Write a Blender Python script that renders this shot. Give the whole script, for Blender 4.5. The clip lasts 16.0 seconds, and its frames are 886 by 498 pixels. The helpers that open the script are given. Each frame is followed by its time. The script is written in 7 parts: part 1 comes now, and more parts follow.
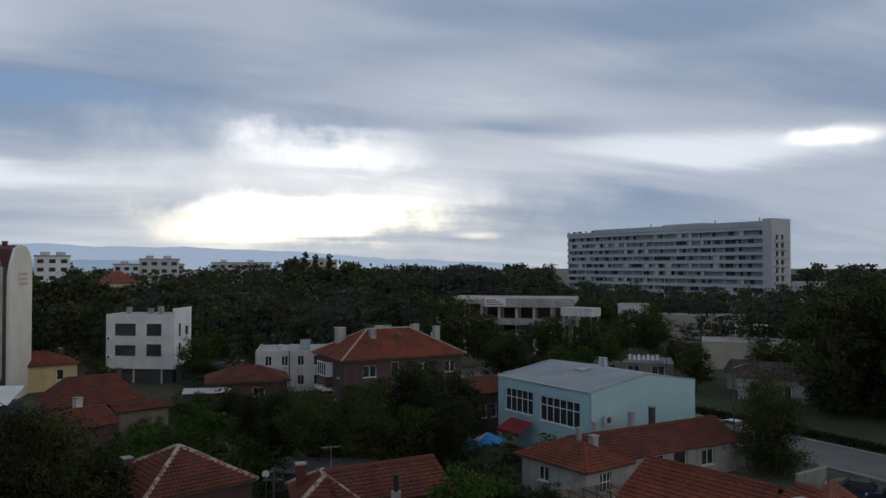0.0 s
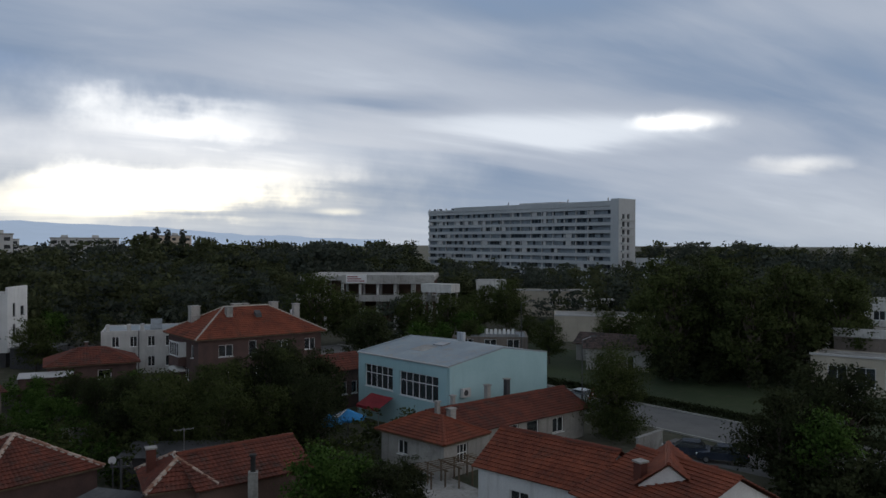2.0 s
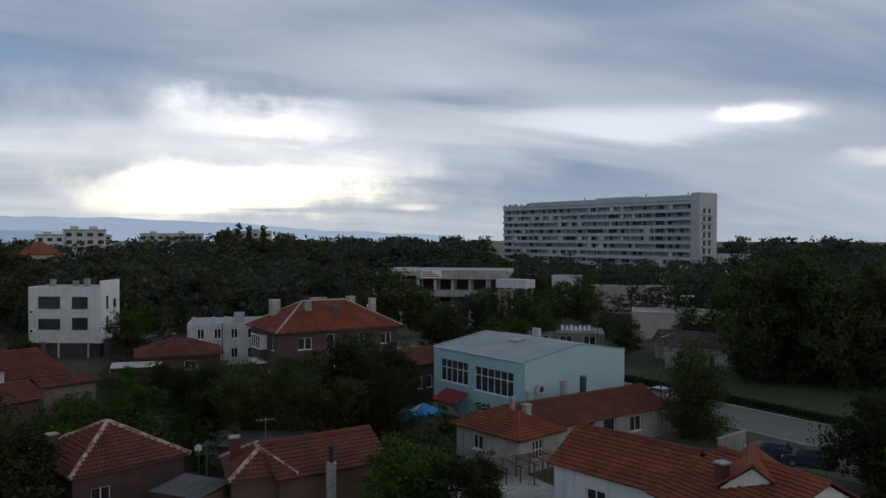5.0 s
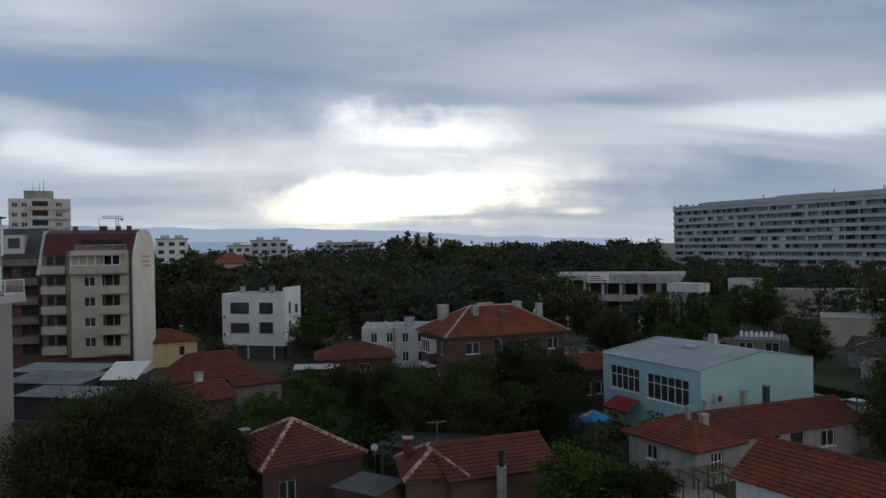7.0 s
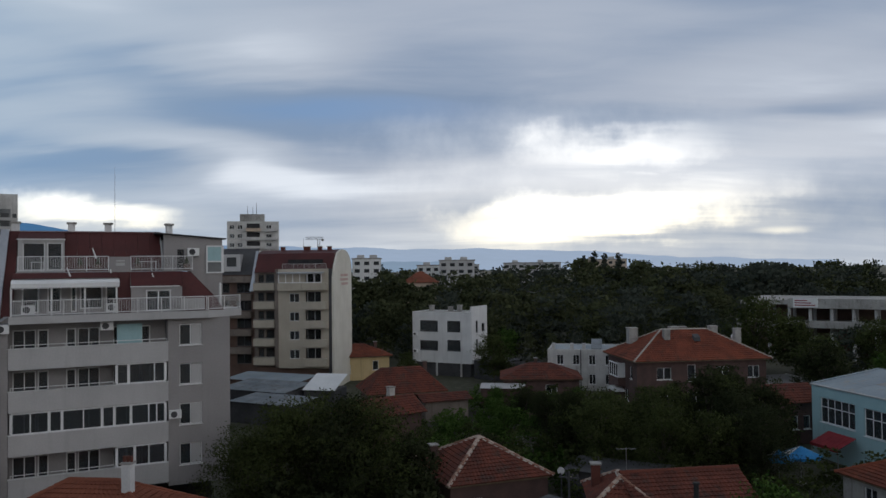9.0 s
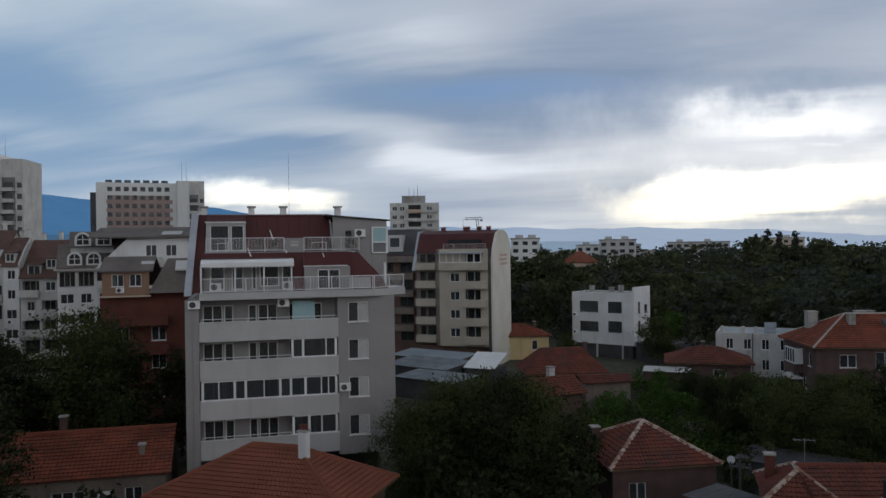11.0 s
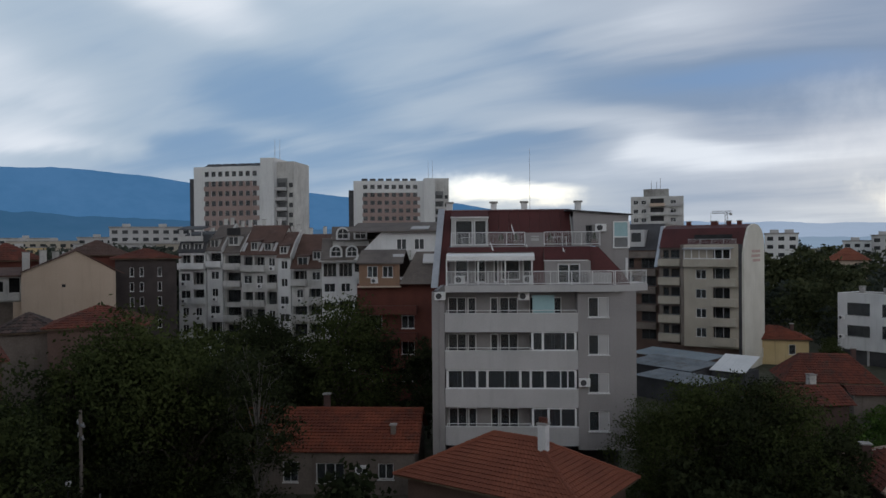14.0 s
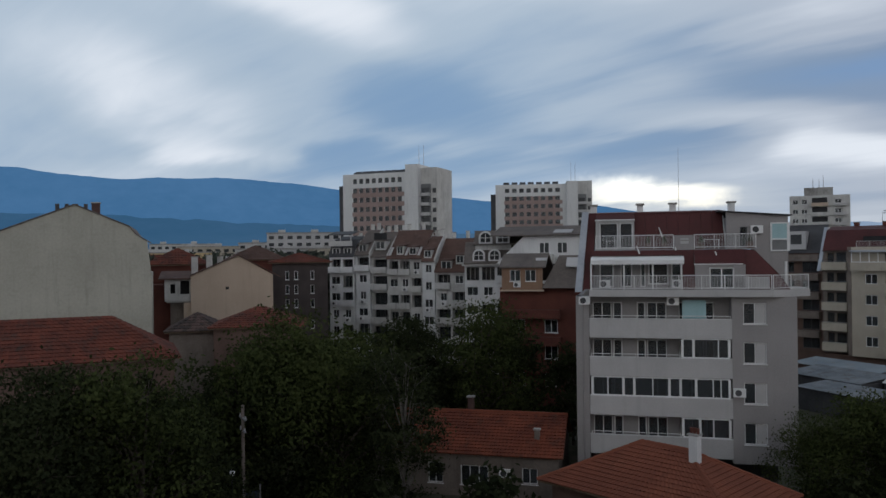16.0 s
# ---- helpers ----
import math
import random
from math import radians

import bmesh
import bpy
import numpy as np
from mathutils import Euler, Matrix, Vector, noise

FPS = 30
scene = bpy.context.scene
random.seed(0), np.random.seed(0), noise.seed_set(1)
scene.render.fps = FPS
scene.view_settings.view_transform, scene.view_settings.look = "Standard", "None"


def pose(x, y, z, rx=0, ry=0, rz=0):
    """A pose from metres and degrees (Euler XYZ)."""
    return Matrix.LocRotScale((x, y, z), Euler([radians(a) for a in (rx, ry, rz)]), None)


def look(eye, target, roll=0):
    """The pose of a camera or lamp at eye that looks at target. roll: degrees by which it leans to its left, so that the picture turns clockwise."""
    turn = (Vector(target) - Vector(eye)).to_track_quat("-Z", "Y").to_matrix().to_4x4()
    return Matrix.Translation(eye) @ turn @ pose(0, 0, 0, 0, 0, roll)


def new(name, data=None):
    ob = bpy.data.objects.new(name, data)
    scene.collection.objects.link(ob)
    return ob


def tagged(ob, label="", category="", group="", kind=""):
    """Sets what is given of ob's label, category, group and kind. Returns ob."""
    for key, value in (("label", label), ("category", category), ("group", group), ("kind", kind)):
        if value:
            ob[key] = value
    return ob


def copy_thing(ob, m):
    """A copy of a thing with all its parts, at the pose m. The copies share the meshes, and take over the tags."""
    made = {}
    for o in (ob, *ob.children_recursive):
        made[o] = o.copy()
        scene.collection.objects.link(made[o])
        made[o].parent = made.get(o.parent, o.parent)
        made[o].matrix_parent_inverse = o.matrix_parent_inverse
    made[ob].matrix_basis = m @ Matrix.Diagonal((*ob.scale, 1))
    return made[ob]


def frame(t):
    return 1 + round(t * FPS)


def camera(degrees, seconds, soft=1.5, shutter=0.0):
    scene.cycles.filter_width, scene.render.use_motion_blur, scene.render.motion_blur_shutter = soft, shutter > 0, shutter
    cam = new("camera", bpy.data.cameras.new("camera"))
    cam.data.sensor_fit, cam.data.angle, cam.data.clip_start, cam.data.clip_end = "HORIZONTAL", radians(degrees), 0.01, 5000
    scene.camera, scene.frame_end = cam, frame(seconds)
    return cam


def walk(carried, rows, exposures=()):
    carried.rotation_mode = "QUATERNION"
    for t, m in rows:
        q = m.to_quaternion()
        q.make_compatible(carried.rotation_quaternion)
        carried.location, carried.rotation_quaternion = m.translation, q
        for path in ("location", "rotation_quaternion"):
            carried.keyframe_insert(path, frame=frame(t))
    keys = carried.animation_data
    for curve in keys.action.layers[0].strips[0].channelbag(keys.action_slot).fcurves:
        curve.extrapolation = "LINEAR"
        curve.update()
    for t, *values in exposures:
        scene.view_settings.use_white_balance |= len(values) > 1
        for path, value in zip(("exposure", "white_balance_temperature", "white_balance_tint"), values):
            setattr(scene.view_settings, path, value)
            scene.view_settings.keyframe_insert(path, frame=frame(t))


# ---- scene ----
FOV, EYE, ARM = 59.73, 19.0, 0.45
cam = camera(FOV, 16.0, soft=1.5)
# seconds, yaw, pitch, roll: a hand-held camera at arm's length, turning to the left on a high balcony
ROWS = [
    (0.0, 0.03, 1.23, 0.04),
    (0.5, -4.11, 0.94, -0.25),
    (1.0, -6.76, 0.45, -0.05),
    (1.5, -9.09, -0.40, -0.01),
    (2.0, -10.22, -0.49, -0.18),
    (2.5, -10.17, -0.72, -0.06),
    (3.0, -10.12, -0.79, -0.06),
    (3.2, -9.80, -0.87, -0.13),
    (5.3, -3.32, -0.77, 0.13),
    (5.5, -2.25, -0.68, 0.34),
    (6.0, 1.27, -0.61, 0.60),
    (6.5, 4.62, -0.86, 1.04),
    (7.0, 7.50, -0.39, 0.98),
    (7.5, 10.01, 0.07, 0.81),
    (8.0, 14.05, 0.80, 0.73),
    (8.5, 18.23, 1.44, 0.90),
    (9.0, 21.21, 1.31, 0.65),
    (9.2, 22.39, 1.23, 0.48),
    (11.3, 35.16, -0.17, 0.45),
    (11.5, 36.77, -0.20, 0.10),
    (12.0, 40.25, 0.08, 0.29),
    (12.5, 43.02, -0.13, 0.59),
    (13.0, 45.91, -0.29, 0.54),
    (13.5, 47.84, -0.36, 0.53),
    (14.0, 50.49, -0.23, 0.47),
    (14.5, 53.75, -0.03, 0.50),
    (15.0, 56.31, 0.02, 0.54),
    (15.5, 59.43, 0.14, 0.73),
    (16.0, 61.00, 0.16, 0.70),
]
walk(cam, [(t, pose(-ARM * math.sin(radians(yaw)), ARM * (math.cos(radians(yaw)) - 1), EYE, 90 + pitch, roll, yaw)) for t, yaw, pitch, roll in ROWS])

# ---- world, sun ----
SUN_AZ, SUN_EL = 9.0, 5.0


def math_node(tree, op, a, b=0.0, c=0.0):
    n = tree.nodes.new("ShaderNodeMath")
    n.operation = op
    for i, v in enumerate((a, b, c)):
        if isinstance(v, (int, float)):
            n.inputs[i].default_value = v
        else:
            tree.links.new(v, n.inputs[i])
    return n.outputs[0]


def mix_node(tree, fac, a, b, blend="MIX"):
    n = tree.nodes.new("ShaderNodeMix")
    n.data_type, n.blend_type = "RGBA", blend
    for i, v in ((0, fac), (6, a), (7, b)):
        if isinstance(v, (int, float)):
            n.inputs[i].default_value = v
        elif isinstance(v, tuple):
            n.inputs[i].default_value = (*v, 1)
        else:
            tree.links.new(v, n.inputs[i])
    return n.outputs[2]


def ramp_node(tree, fac, lo, hi):
    n = tree.nodes.new("ShaderNodeMapRange")
    n.interpolation_type = "SMOOTHSTEP"
    tree.links.new(fac, n.inputs[0])
    n.inputs[1].default_value, n.inputs[2].default_value = lo, hi
    return n.outputs[0]


def noise_node(tree, vec, scale, detail=4.0, rough=0.5, distort=0.0):
    n = tree.nodes.new("ShaderNodeTexNoise")
    n.inputs["Scale"].default_value, n.inputs["Detail"].default_value = scale, detail
    n.inputs["Roughness"].default_value, n.inputs["Distortion"].default_value = rough, distort
    tree.links.new(vec, n.inputs["Vector"])
    return n.outputs["Fac"]


def make_world():
    w = bpy.data.worlds.new("evening_sky")
    scene.world = w
    w.use_nodes = True
    t = w.node_tree
    t.nodes.clear()
    M = lambda *a: math_node(t, *a)
    co = t.nodes.new("ShaderNodeTexCoord").outputs["Generated"]
    sep = t.nodes.new("ShaderNodeSeparateXYZ")
    t.links.new(co, sep.inputs[0])
    x, y, z = sep.outputs
    el = M("MULTIPLY", M("ARCSINE", z), 57.2958)
    az = M("MULTIPLY", M("ARCTAN2", M("MULTIPLY", x, -1.0), y), 57.2958)
    # the cloud sheet, seen from below
    zz = M("ADD", M("MAXIMUM", z, 0.0), 0.17)
    u, v = M("DIVIDE", x, zz), M("DIVIDE", y, zz)
    def sheet(ang, sx, sy, oz):
        c, s = math.cos(radians(ang)), math.sin(radians(ang))
        a = M("MULTIPLY", M("ADD", M("MULTIPLY", u, c), M("MULTIPLY", v, s)), sx)
        b = M("MULTIPLY", M("SUBTRACT", M("MULTIPLY", v, c), M("MULTIPLY", u, s)), sy)
        n = t.nodes.new("ShaderNodeCombineXYZ")
        t.links.new(a, n.inputs[0]), t.links.new(b, n.inputs[1])
        n.inputs[2].default_value = oz
        return n.outputs[0]
    broad = noise_node(t, sheet(18, 0.42, 0.9, 3.1), 1.0, 3.0, 0.45, 0.4)
    streak = noise_node(t, sheet(14, 0.55, 1.5, 7.7), 1.0, 4.0, 0.5, 0.4)
    fine = noise_node(t, sheet(22, 1.2, 4.5, 1.3), 1.3, 5.0, 0.6, 0.6)
    warp_a = M("MULTIPLY", M("SUBTRACT", broad, 0.5), 18.0)
    warp_e = M("MULTIPLY", M("SUBTRACT", streak, 0.5), 6.0)

    def bank(a0, e0, wa, we, lean):
        """A soft-edged bank of cloud at a bearing and height, leaning; 1 in its middle."""
        p = M("ADD", M("SUBTRACT", az, a0), warp_a)
        q = M("ADD", M("SUBTRACT", el, e0), warp_e)
        c, s2 = math.cos(radians(lean)), math.sin(radians(lean))
        p, q = M("ADD", M("MULTIPLY", p, c), M("MULTIPLY", q, s2)), M("SUBTRACT", M("MULTIPLY", q, c), M("MULTIPLY", p, s2))
        p, q = M("DIVIDE", p, wa), M("DIVIDE", q, we)
        return M("SUBTRACT", 1.0, ramp_node(t, M("SQRT", M("ADD", M("MULTIPLY", p, p), M("MULTIPLY", q, q))), 0.1, 1.0))
    cover = M("ADD", 0.53, M("ADD", M("MULTIPLY", M("SUBTRACT", broad, 0.5), 0.75), M("ADD", M("MULTIPLY", M("SUBTRACT", streak, 0.5), 0.50), M("MULTIPLY", M("SUBTRACT", fine, 0.5), 0.14))))
    # bearing, height, half width, half height, lean, paler (+) or darker (-)
    for a0, e0, wa, we, lean, power in ((26.0, 11.0, 18.0, 2.4, 0, -0.17), (-6.0, 10.6, 7.0, 1.4, 0, -0.14), (-16.0, 4.6, 15.0, 2.0, 0, -0.06), (-4.0, 13.5, 18.0, 2.6, -6, 0.12),
                                        (-18.0, 8.6, 22.0, 2.4, 0, 0.26), (26.0, 6.0, 14.0, 2.2, 0, 0.12), (-20.0, 17.5, 14.0, 3.0, 0, -0.16), (33.0, 15.5, 12.0, 3.0, 0, 0.18), (10.0, 16.5, 12.0, 3.0, 0, 0.08),
                                        (60.5, 10.0, 12.0, 4.0, 18, -0.14), (36.0, 12.6, 15.0, 3.4, 10, -0.14), (66.0, 6.6, 18.0, 1.5, 0, -0.16), (36.0, 7.8, 13.0, 2.2, 8, 0.22),
                                        (83.0, 11.5, 13.0, 4.5, 12, 0.24), (73.0, 17.5, 13.0, 3.4, 16, 0.30), (76.0, 7.4, 10.0, 1.6, 4, 0.20), (48.0, 17.0, 12.0, 2.6, 14, 0.12), (46.0, 7.4, 10.0, 2.0, 0, -0.16)):
        cover = M("ADD", cover, M("MULTIPLY", bank(a0, e0, wa, we, lean), power))
    cover = M("ADD", cover, M("MULTIPLY", ramp_node(t, az, 25.0, 60.0), 0.06))
    sky = t.nodes.new("ShaderNodeTexSky")
    sky.sky_type, sky.sun_disc = "NISHITA", False
    sky.sun_elevation, sky.sun_rotation = radians(SUN_EL), radians(-SUN_AZ)
    south = ramp_node(t, az, 22.0, 60.0)
    clear = mix_node(t, 0.9, mix_node(t, 1.0, sky.outputs[0], (0.09, 0.09, 0.09), "MULTIPLY"), (0.165, 0.31, 0.56))
    grey = mix_node(t, south, (0.245, 0.325, 0.46), (0.24, 0.37, 0.55))
    pale = mix_node(t, south, (0.44, 0.495, 0.595), (0.442, 0.545, 0.665))
    cloud = mix_node(t, ramp_node(t, cover, 0.10, 0.42), clear, grey)
    cloud = mix_node(t, ramp_node(t, cover, 0.36, 0.62), cloud, pale)
    cloud = mix_node(t, ramp_node(t, cover, 0.58, 0.95), cloud, (0.80, 0.855, 0.935))
    # paler towards the horizon
    low = M("SUBTRACT", 1.0, ramp_node(t, el, 0.0, 6.0))
    cloud = mix_node(t, M("MULTIPLY", low, 0.45), cloud, (0.55, 0.60, 0.66))
    # unseen sky added to balance the light: heavier deck overhead, clearer eastern sky
    cloud = mix_node(t, M("MULTIPLY", ramp_node(t, el, 24.0, 55.0), 0.85), cloud, (0.19, 0.21, 0.24))
    side = M("ADD", M("MULTIPLY", x, 0.80), M("MULTIPLY", y, -0.45))
    east_fill = M("MULTIPLY", ramp_node(t, side, 0.10, 0.75), M("SUBTRACT", 1.0, ramp_node(t, el, 20.0, 50.0)))
    cloud = mix_node(t, M("MULTIPLY", east_fill, 0.85), cloud, (0.95, 0.95, 0.95))
    # the openings through which the low sun breaks, with ragged edges
    dn = M("SUBTRACT", fine, 0.5)
    ds = M("SUBTRACT", streak, 0.5)
    ragged = noise_node(t, co, 9.0, 5.0, 0.6)
    dr = M("SUBTRACT", ragged, 0.5)
    total = None
    for a0, e0, wa, we, lean, power, soft in ((9.4, 3.8, 15.0, 2.7, -5, 1.0, 0.8), (8.2, 8.4, 9.0, 1.9, 0, 0.62, 0.9), (8.0, 5.8, 27.0, 7.0, 0, 0.42, 1.0),
                                              (-27.3, 8.7, 4.4, 0.95, 0, 0.8, 0.9), (45.6, 4.0, 6.0, 1.25, 0, 0.85, 0.8),
                                              (-2.6, 2.2, 2.6, 0.45, 0, 0.45, 1.0), (47.0, 3.4, 14.0, 2.4, 0, 0.18, 1.0), (-34.5, 5.6, 4.0, 0.8, 0, 0.45, 1.0)):
        c, s2 = math.cos(radians(lean)), math.sin(radians(lean))
        p, q = M("SUBTRACT", az, a0), M("SUBTRACT", el, e0)
        p, q = M("ADD", M("MULTIPLY", p, c), M("MULTIPLY", q, s2)), M("SUBTRACT", M("MULTIPLY", q, c), M("MULTIPLY", p, s2))
        da = M("DIVIDE", M("ADD", p, M("MULTIPLY", dr, min(wa, 14.0) * (1.2 if power > 0.4 else 0.25))), wa)
        de = M("DIVIDE", M("ADD", M("ADD", q, M("MULTIPLY", ds, min(we, 3.0) * 2.6)), M("MULTIPLY", dr, min(we, 3.0) * (1.5 if power > 0.4 else 0.2))), we)
        r = M("SQRT", M("ADD", M("MULTIPLY", da, da), M("MULTIPLY", de, de)))
        b = M("MULTIPLY", ramp_node(t, M("SUBTRACT", 1.0, r), 0.0, soft), power)
        total = b if total is None else M("ADD", total, b)
    warm = M("MULTIPLY", M("SUBTRACT", 1.0, ramp_node(t, el, 2.0, 7.0)), 0.85)
    tint = mix_node(t, warm, (1.0, 0.93, 0.80), (1.0, 0.83, 0.46))
    n = t.nodes.new("ShaderNodeMix")
    n.data_type, n.blend_type = "RGBA", "ADD"
    n.inputs[0].default_value = 1.0
    g = t.nodes.new("ShaderNodeVectorMath")
    g.operation = "SCALE"
    t.links.new(tint, g.inputs[0]), t.links.new(total, g.inputs[3])
    t.links.new(cloud, n.inputs[6]), t.links.new(g.outputs[0], n.inputs[7])
    bg, out = t.nodes.new("ShaderNodeBackground"), t.nodes.new("ShaderNodeOutputWorld")
    bg.inputs["Strength"].default_value = 0.95
    t.links.new(n.outputs[2], bg.inputs[0]), t.links.new(bg.outputs[0], out.inputs[0])


make_world()
sun = new("sun", bpy.data.lights.new("sun", "SUN"))
sun.data.energy, sun.data.angle, sun.data.color = 0.6, radians(14), (1.0, 0.93, 0.82)
sun.matrix_world = look((0, 0, 60), (60 * math.sin(radians(SUN_AZ)), -60 * math.cos(radians(SUN_AZ)), 60 - 60 * math.tan(radians(SUN_EL))))

# ---- materials ----


def surface(name, a, b, rough=0.85, big=0.35, small=5.0, bump=0.25, streaks=0.0, metal=0.0, island=0.0, dirt=(0.08, 0.07, 0.06), dirt_amount=0.0, random_ob=0.0):
    """Two colours mixed by coarse and fine noise, with fine relief, rain streaks and dirt in patches."""
    m = bpy.data.materials.new(name)
    m.use_nodes = True
    t = m.node_tree
    p = t.nodes["Principled BSDF"]
    co = t.nodes.new("ShaderNodeTexCoord").outputs["Object"]
    n1, n2 = noise_node(t, co, big, 4.0), noise_node(t, co, small, 6.0, 0.6)
    f = math_node(t, "ADD", math_node(t, "MULTIPLY", n1, 0.6), math_node(t, "MULTIPLY", n2, 0.4))
    if island:
        g = t.nodes.new("ShaderNodeNewGeometry").outputs["Random Per Island"]
        f = math_node(t, "ADD", f, math_node(t, "MULTIPLY", math_node(t, "SUBTRACT", g, 0.5), island))
    if random_ob:
        g = t.nodes.new("ShaderNodeObjectInfo").outputs["Random"]
        f = math_node(t, "ADD", f, math_node(t, "MULTIPLY", math_node(t, "SUBTRACT", g, 0.5), random_ob))
    col = mix_node(t, ramp_node(t, f, 0.3, 0.7), a, b)
    if streaks:
        mp = t.nodes.new("ShaderNodeMapping")
        mp.inputs["Scale"].default_value = (1.6, 1.6, 0.12)
        t.links.new(co, mp.inputs[0])
        s = ramp_node(t, noise_node(t, mp.outputs[0], 1.2, 5.0, 0.6), 0.5, 0.75)
        col = mix_node(t, math_node(t, "MULTIPLY", s, streaks), col, dirt)
    if dirt_amount:
        d = ramp_node(t, noise_node(t, co, 0.8, 6.0, 0.65, 0.5), 0.5, 0.68)
        col = mix_node(t, math_node(t, "MULTIPLY", d, dirt_amount), col, dirt)
    t.links.new(col, p.inputs["Base Color"])
    p.inputs["Roughness"].default_value, p.inputs["Metallic"].default_value = rough, metal
    p.inputs["Specular IOR Level"].default_value = 0.3
    if bump:
        bn = t.nodes.new("ShaderNodeBump")
        bn.inputs["Strength"].default_value, bn.inputs["Distance"].default_value = bump, 0.03
        t.links.new(n2, bn.inputs["Height"]), t.links.new(bn.outputs[0], p.inputs["Normal"])
    return m


def glass_material(name, tint, rough=0.04):
    m = bpy.data.materials.new(name)
    m.use_nodes = True
    p = m.node_tree.nodes["Principled BSDF"]
    p.inputs["Base Color"].default_value = (*tint, 1)
    p.inputs["Roughness"].default_value, p.inputs["IOR"].default_value = rough, 1.4
    p.inputs["Transmission Weight"].default_value = 0.8
    return m


def leaf_material(name, a, b):
    m = surface(name, a, b, 0.9, 0.25, 2.0, 0.0, island=0.28)
    p = m.node_tree.nodes["Principled BSDF"]
    p.inputs["Specular IOR Level"].default_value = 0.05
    t = m.node_tree
    back, both = t.nodes.new("ShaderNodeBsdfTranslucent"), t.nodes.new("ShaderNodeMixShader")
    both.inputs[0].default_value = 0.26
    t.links.new(p.inputs["Base Color"].links[0].from_socket, back.inputs[0])
    t.links.new(p.outputs[0], both.inputs[1]), t.links.new(back.outputs[0], both.inputs[2])
    t.links.new(both.outputs[0], t.nodes["Material Output"].inputs["Surface"])
    return m


TILE = surface("roof_tile", (0.115, 0.032, 0.020), (0.25, 0.070, 0.037), 0.85, 0.5, 7.0, 0.3, island=0.1, dirt=(0.06, 0.045, 0.035), dirt_amount=0.35)
TILE_NEW = surface("clean_roof_tile", (0.17, 0.056, 0.035), (0.25, 0.083, 0.048), 0.85, 0.4, 6.0, 0.2, island=0.06, dirt=(0.10, 0.05, 0.035), dirt_amount=0.2)
TILE_OLD = surface("old_roof_tile", (0.085, 0.030, 0.022), (0.185, 0.054, 0.035), 0.9, 0.5, 6.0, 0.3, island=0.12, dirt=(0.05, 0.045, 0.04), dirt_amount=0.6)
TILE_DARK = surface("dark_roof_tile", (0.055, 0.045, 0.043), (0.125, 0.085, 0.075), 0.9, 0.6, 6.0, 0.3, island=0.4)
MORTAR = surface("ridge_mortar", (0.27, 0.24, 0.21), (0.48, 0.44, 0.39), 0.9, 1.0, 9.0, 0.4)
RIDGE = surface("ridge_cap", (0.26, 0.14, 0.10), (0.46, 0.36, 0.30), 0.9, 1.0, 6.0, 0.3, random_ob=0.8)
WHITE = surface("white_render", (0.55, 0.55, 0.56), (0.74, 0.74, 0.74), 0.9, 0.3, 8.0, 0.15, streaks=0.35, dirt=(0.32, 0.31, 0.30))
OFFWHITE = surface("aged_white_render", (0.42, 0.41, 0.40), (0.62, 0.61, 0.59), 0.9, 0.3, 6.0, 0.2, streaks=0.5, dirt=(0.2, 0.19, 0.18), dirt_amount=0.25)
GREY = surface("grey_render", (0.27, 0.255, 0.255), (0.34, 0.32, 0.32), 0.9, 0.3, 9.0, 0.15, streaks=0.2, dirt=(0.2, 0.19, 0.19))
PALE_GREY = surface("pale_grey_render", (0.42, 0.41, 0.41), (0.52, 0.51, 0.51), 0.9, 0.3, 9.0, 0.15, streaks=0.25, dirt=(0.3, 0.29, 0.29))
CREAM = surface("cream_render", (0.37, 0.33, 0.27), (0.48, 0.43, 0.36), 0.9, 0.3, 8.0, 0.15, streaks=0.3, dirt=(0.3, 0.27, 0.22))
PALE_CREAM = surface("pale_cream_render", (0.58, 0.55, 0.48), (0.70, 0.67, 0.60), 0.9, 0.3, 8.0, 0.15, streaks=0.3, dirt=(0.42, 0.39, 0.33))
BEIGE = surface("beige_render", (0.46, 0.36, 0.28), (0.56, 0.45, 0.36), 0.9, 0.25, 8.0, 0.15, streaks=0.3, dirt=(0.33, 0.26, 0.2))
BLANK = surface("weathered_render", (0.36, 0.35, 0.30), (0.47, 0.46, 0.40), 0.9, 0.18, 4.0, 0.2, streaks=0.45, dirt=(0.28, 0.27, 0.23), dirt_amount=0.25)
YELLOW = surface("yellow_render", (0.50, 0.38, 0.20), (0.62, 0.48, 0.27), 0.9, 0.3, 8.0, 0.15, streaks=0.3)
TURQ = surface("turquoise_render", (0.30, 0.46, 0.49), (0.38, 0.55, 0.58), 0.85, 0.25, 8.0, 0.1, streaks=0.22, dirt=(0.24, 0.35, 0.37))
BRICK = surface("dark_brick", (0.07, 0.046, 0.044), (0.125, 0.075, 0.066), 0.9, 0.8, 9.0, 0.4)
BROWN = surface("brown_brick", (0.10, 0.065, 0.055), (0.17, 0.11, 0.09), 0.9, 0.5, 9.0, 0.4)
ORANGE = surface("orange_render", (0.23, 0.14, 0.095), (0.31, 0.195, 0.135), 0.9, 0.4, 8.0, 0.2, streaks=0.4)
REDBRICK = surface("red_brick", (0.085, 0.030, 0.024), (0.15, 0.052, 0.038), 0.9, 0.4, 9.0, 0.3)
CONCRETE = surface("raw_concrete", (0.25, 0.24, 0.23), (0.42, 0.41, 0.39), 0.92, 0.25, 6.0, 0.4, streaks=0.5, dirt_amount=0.4)
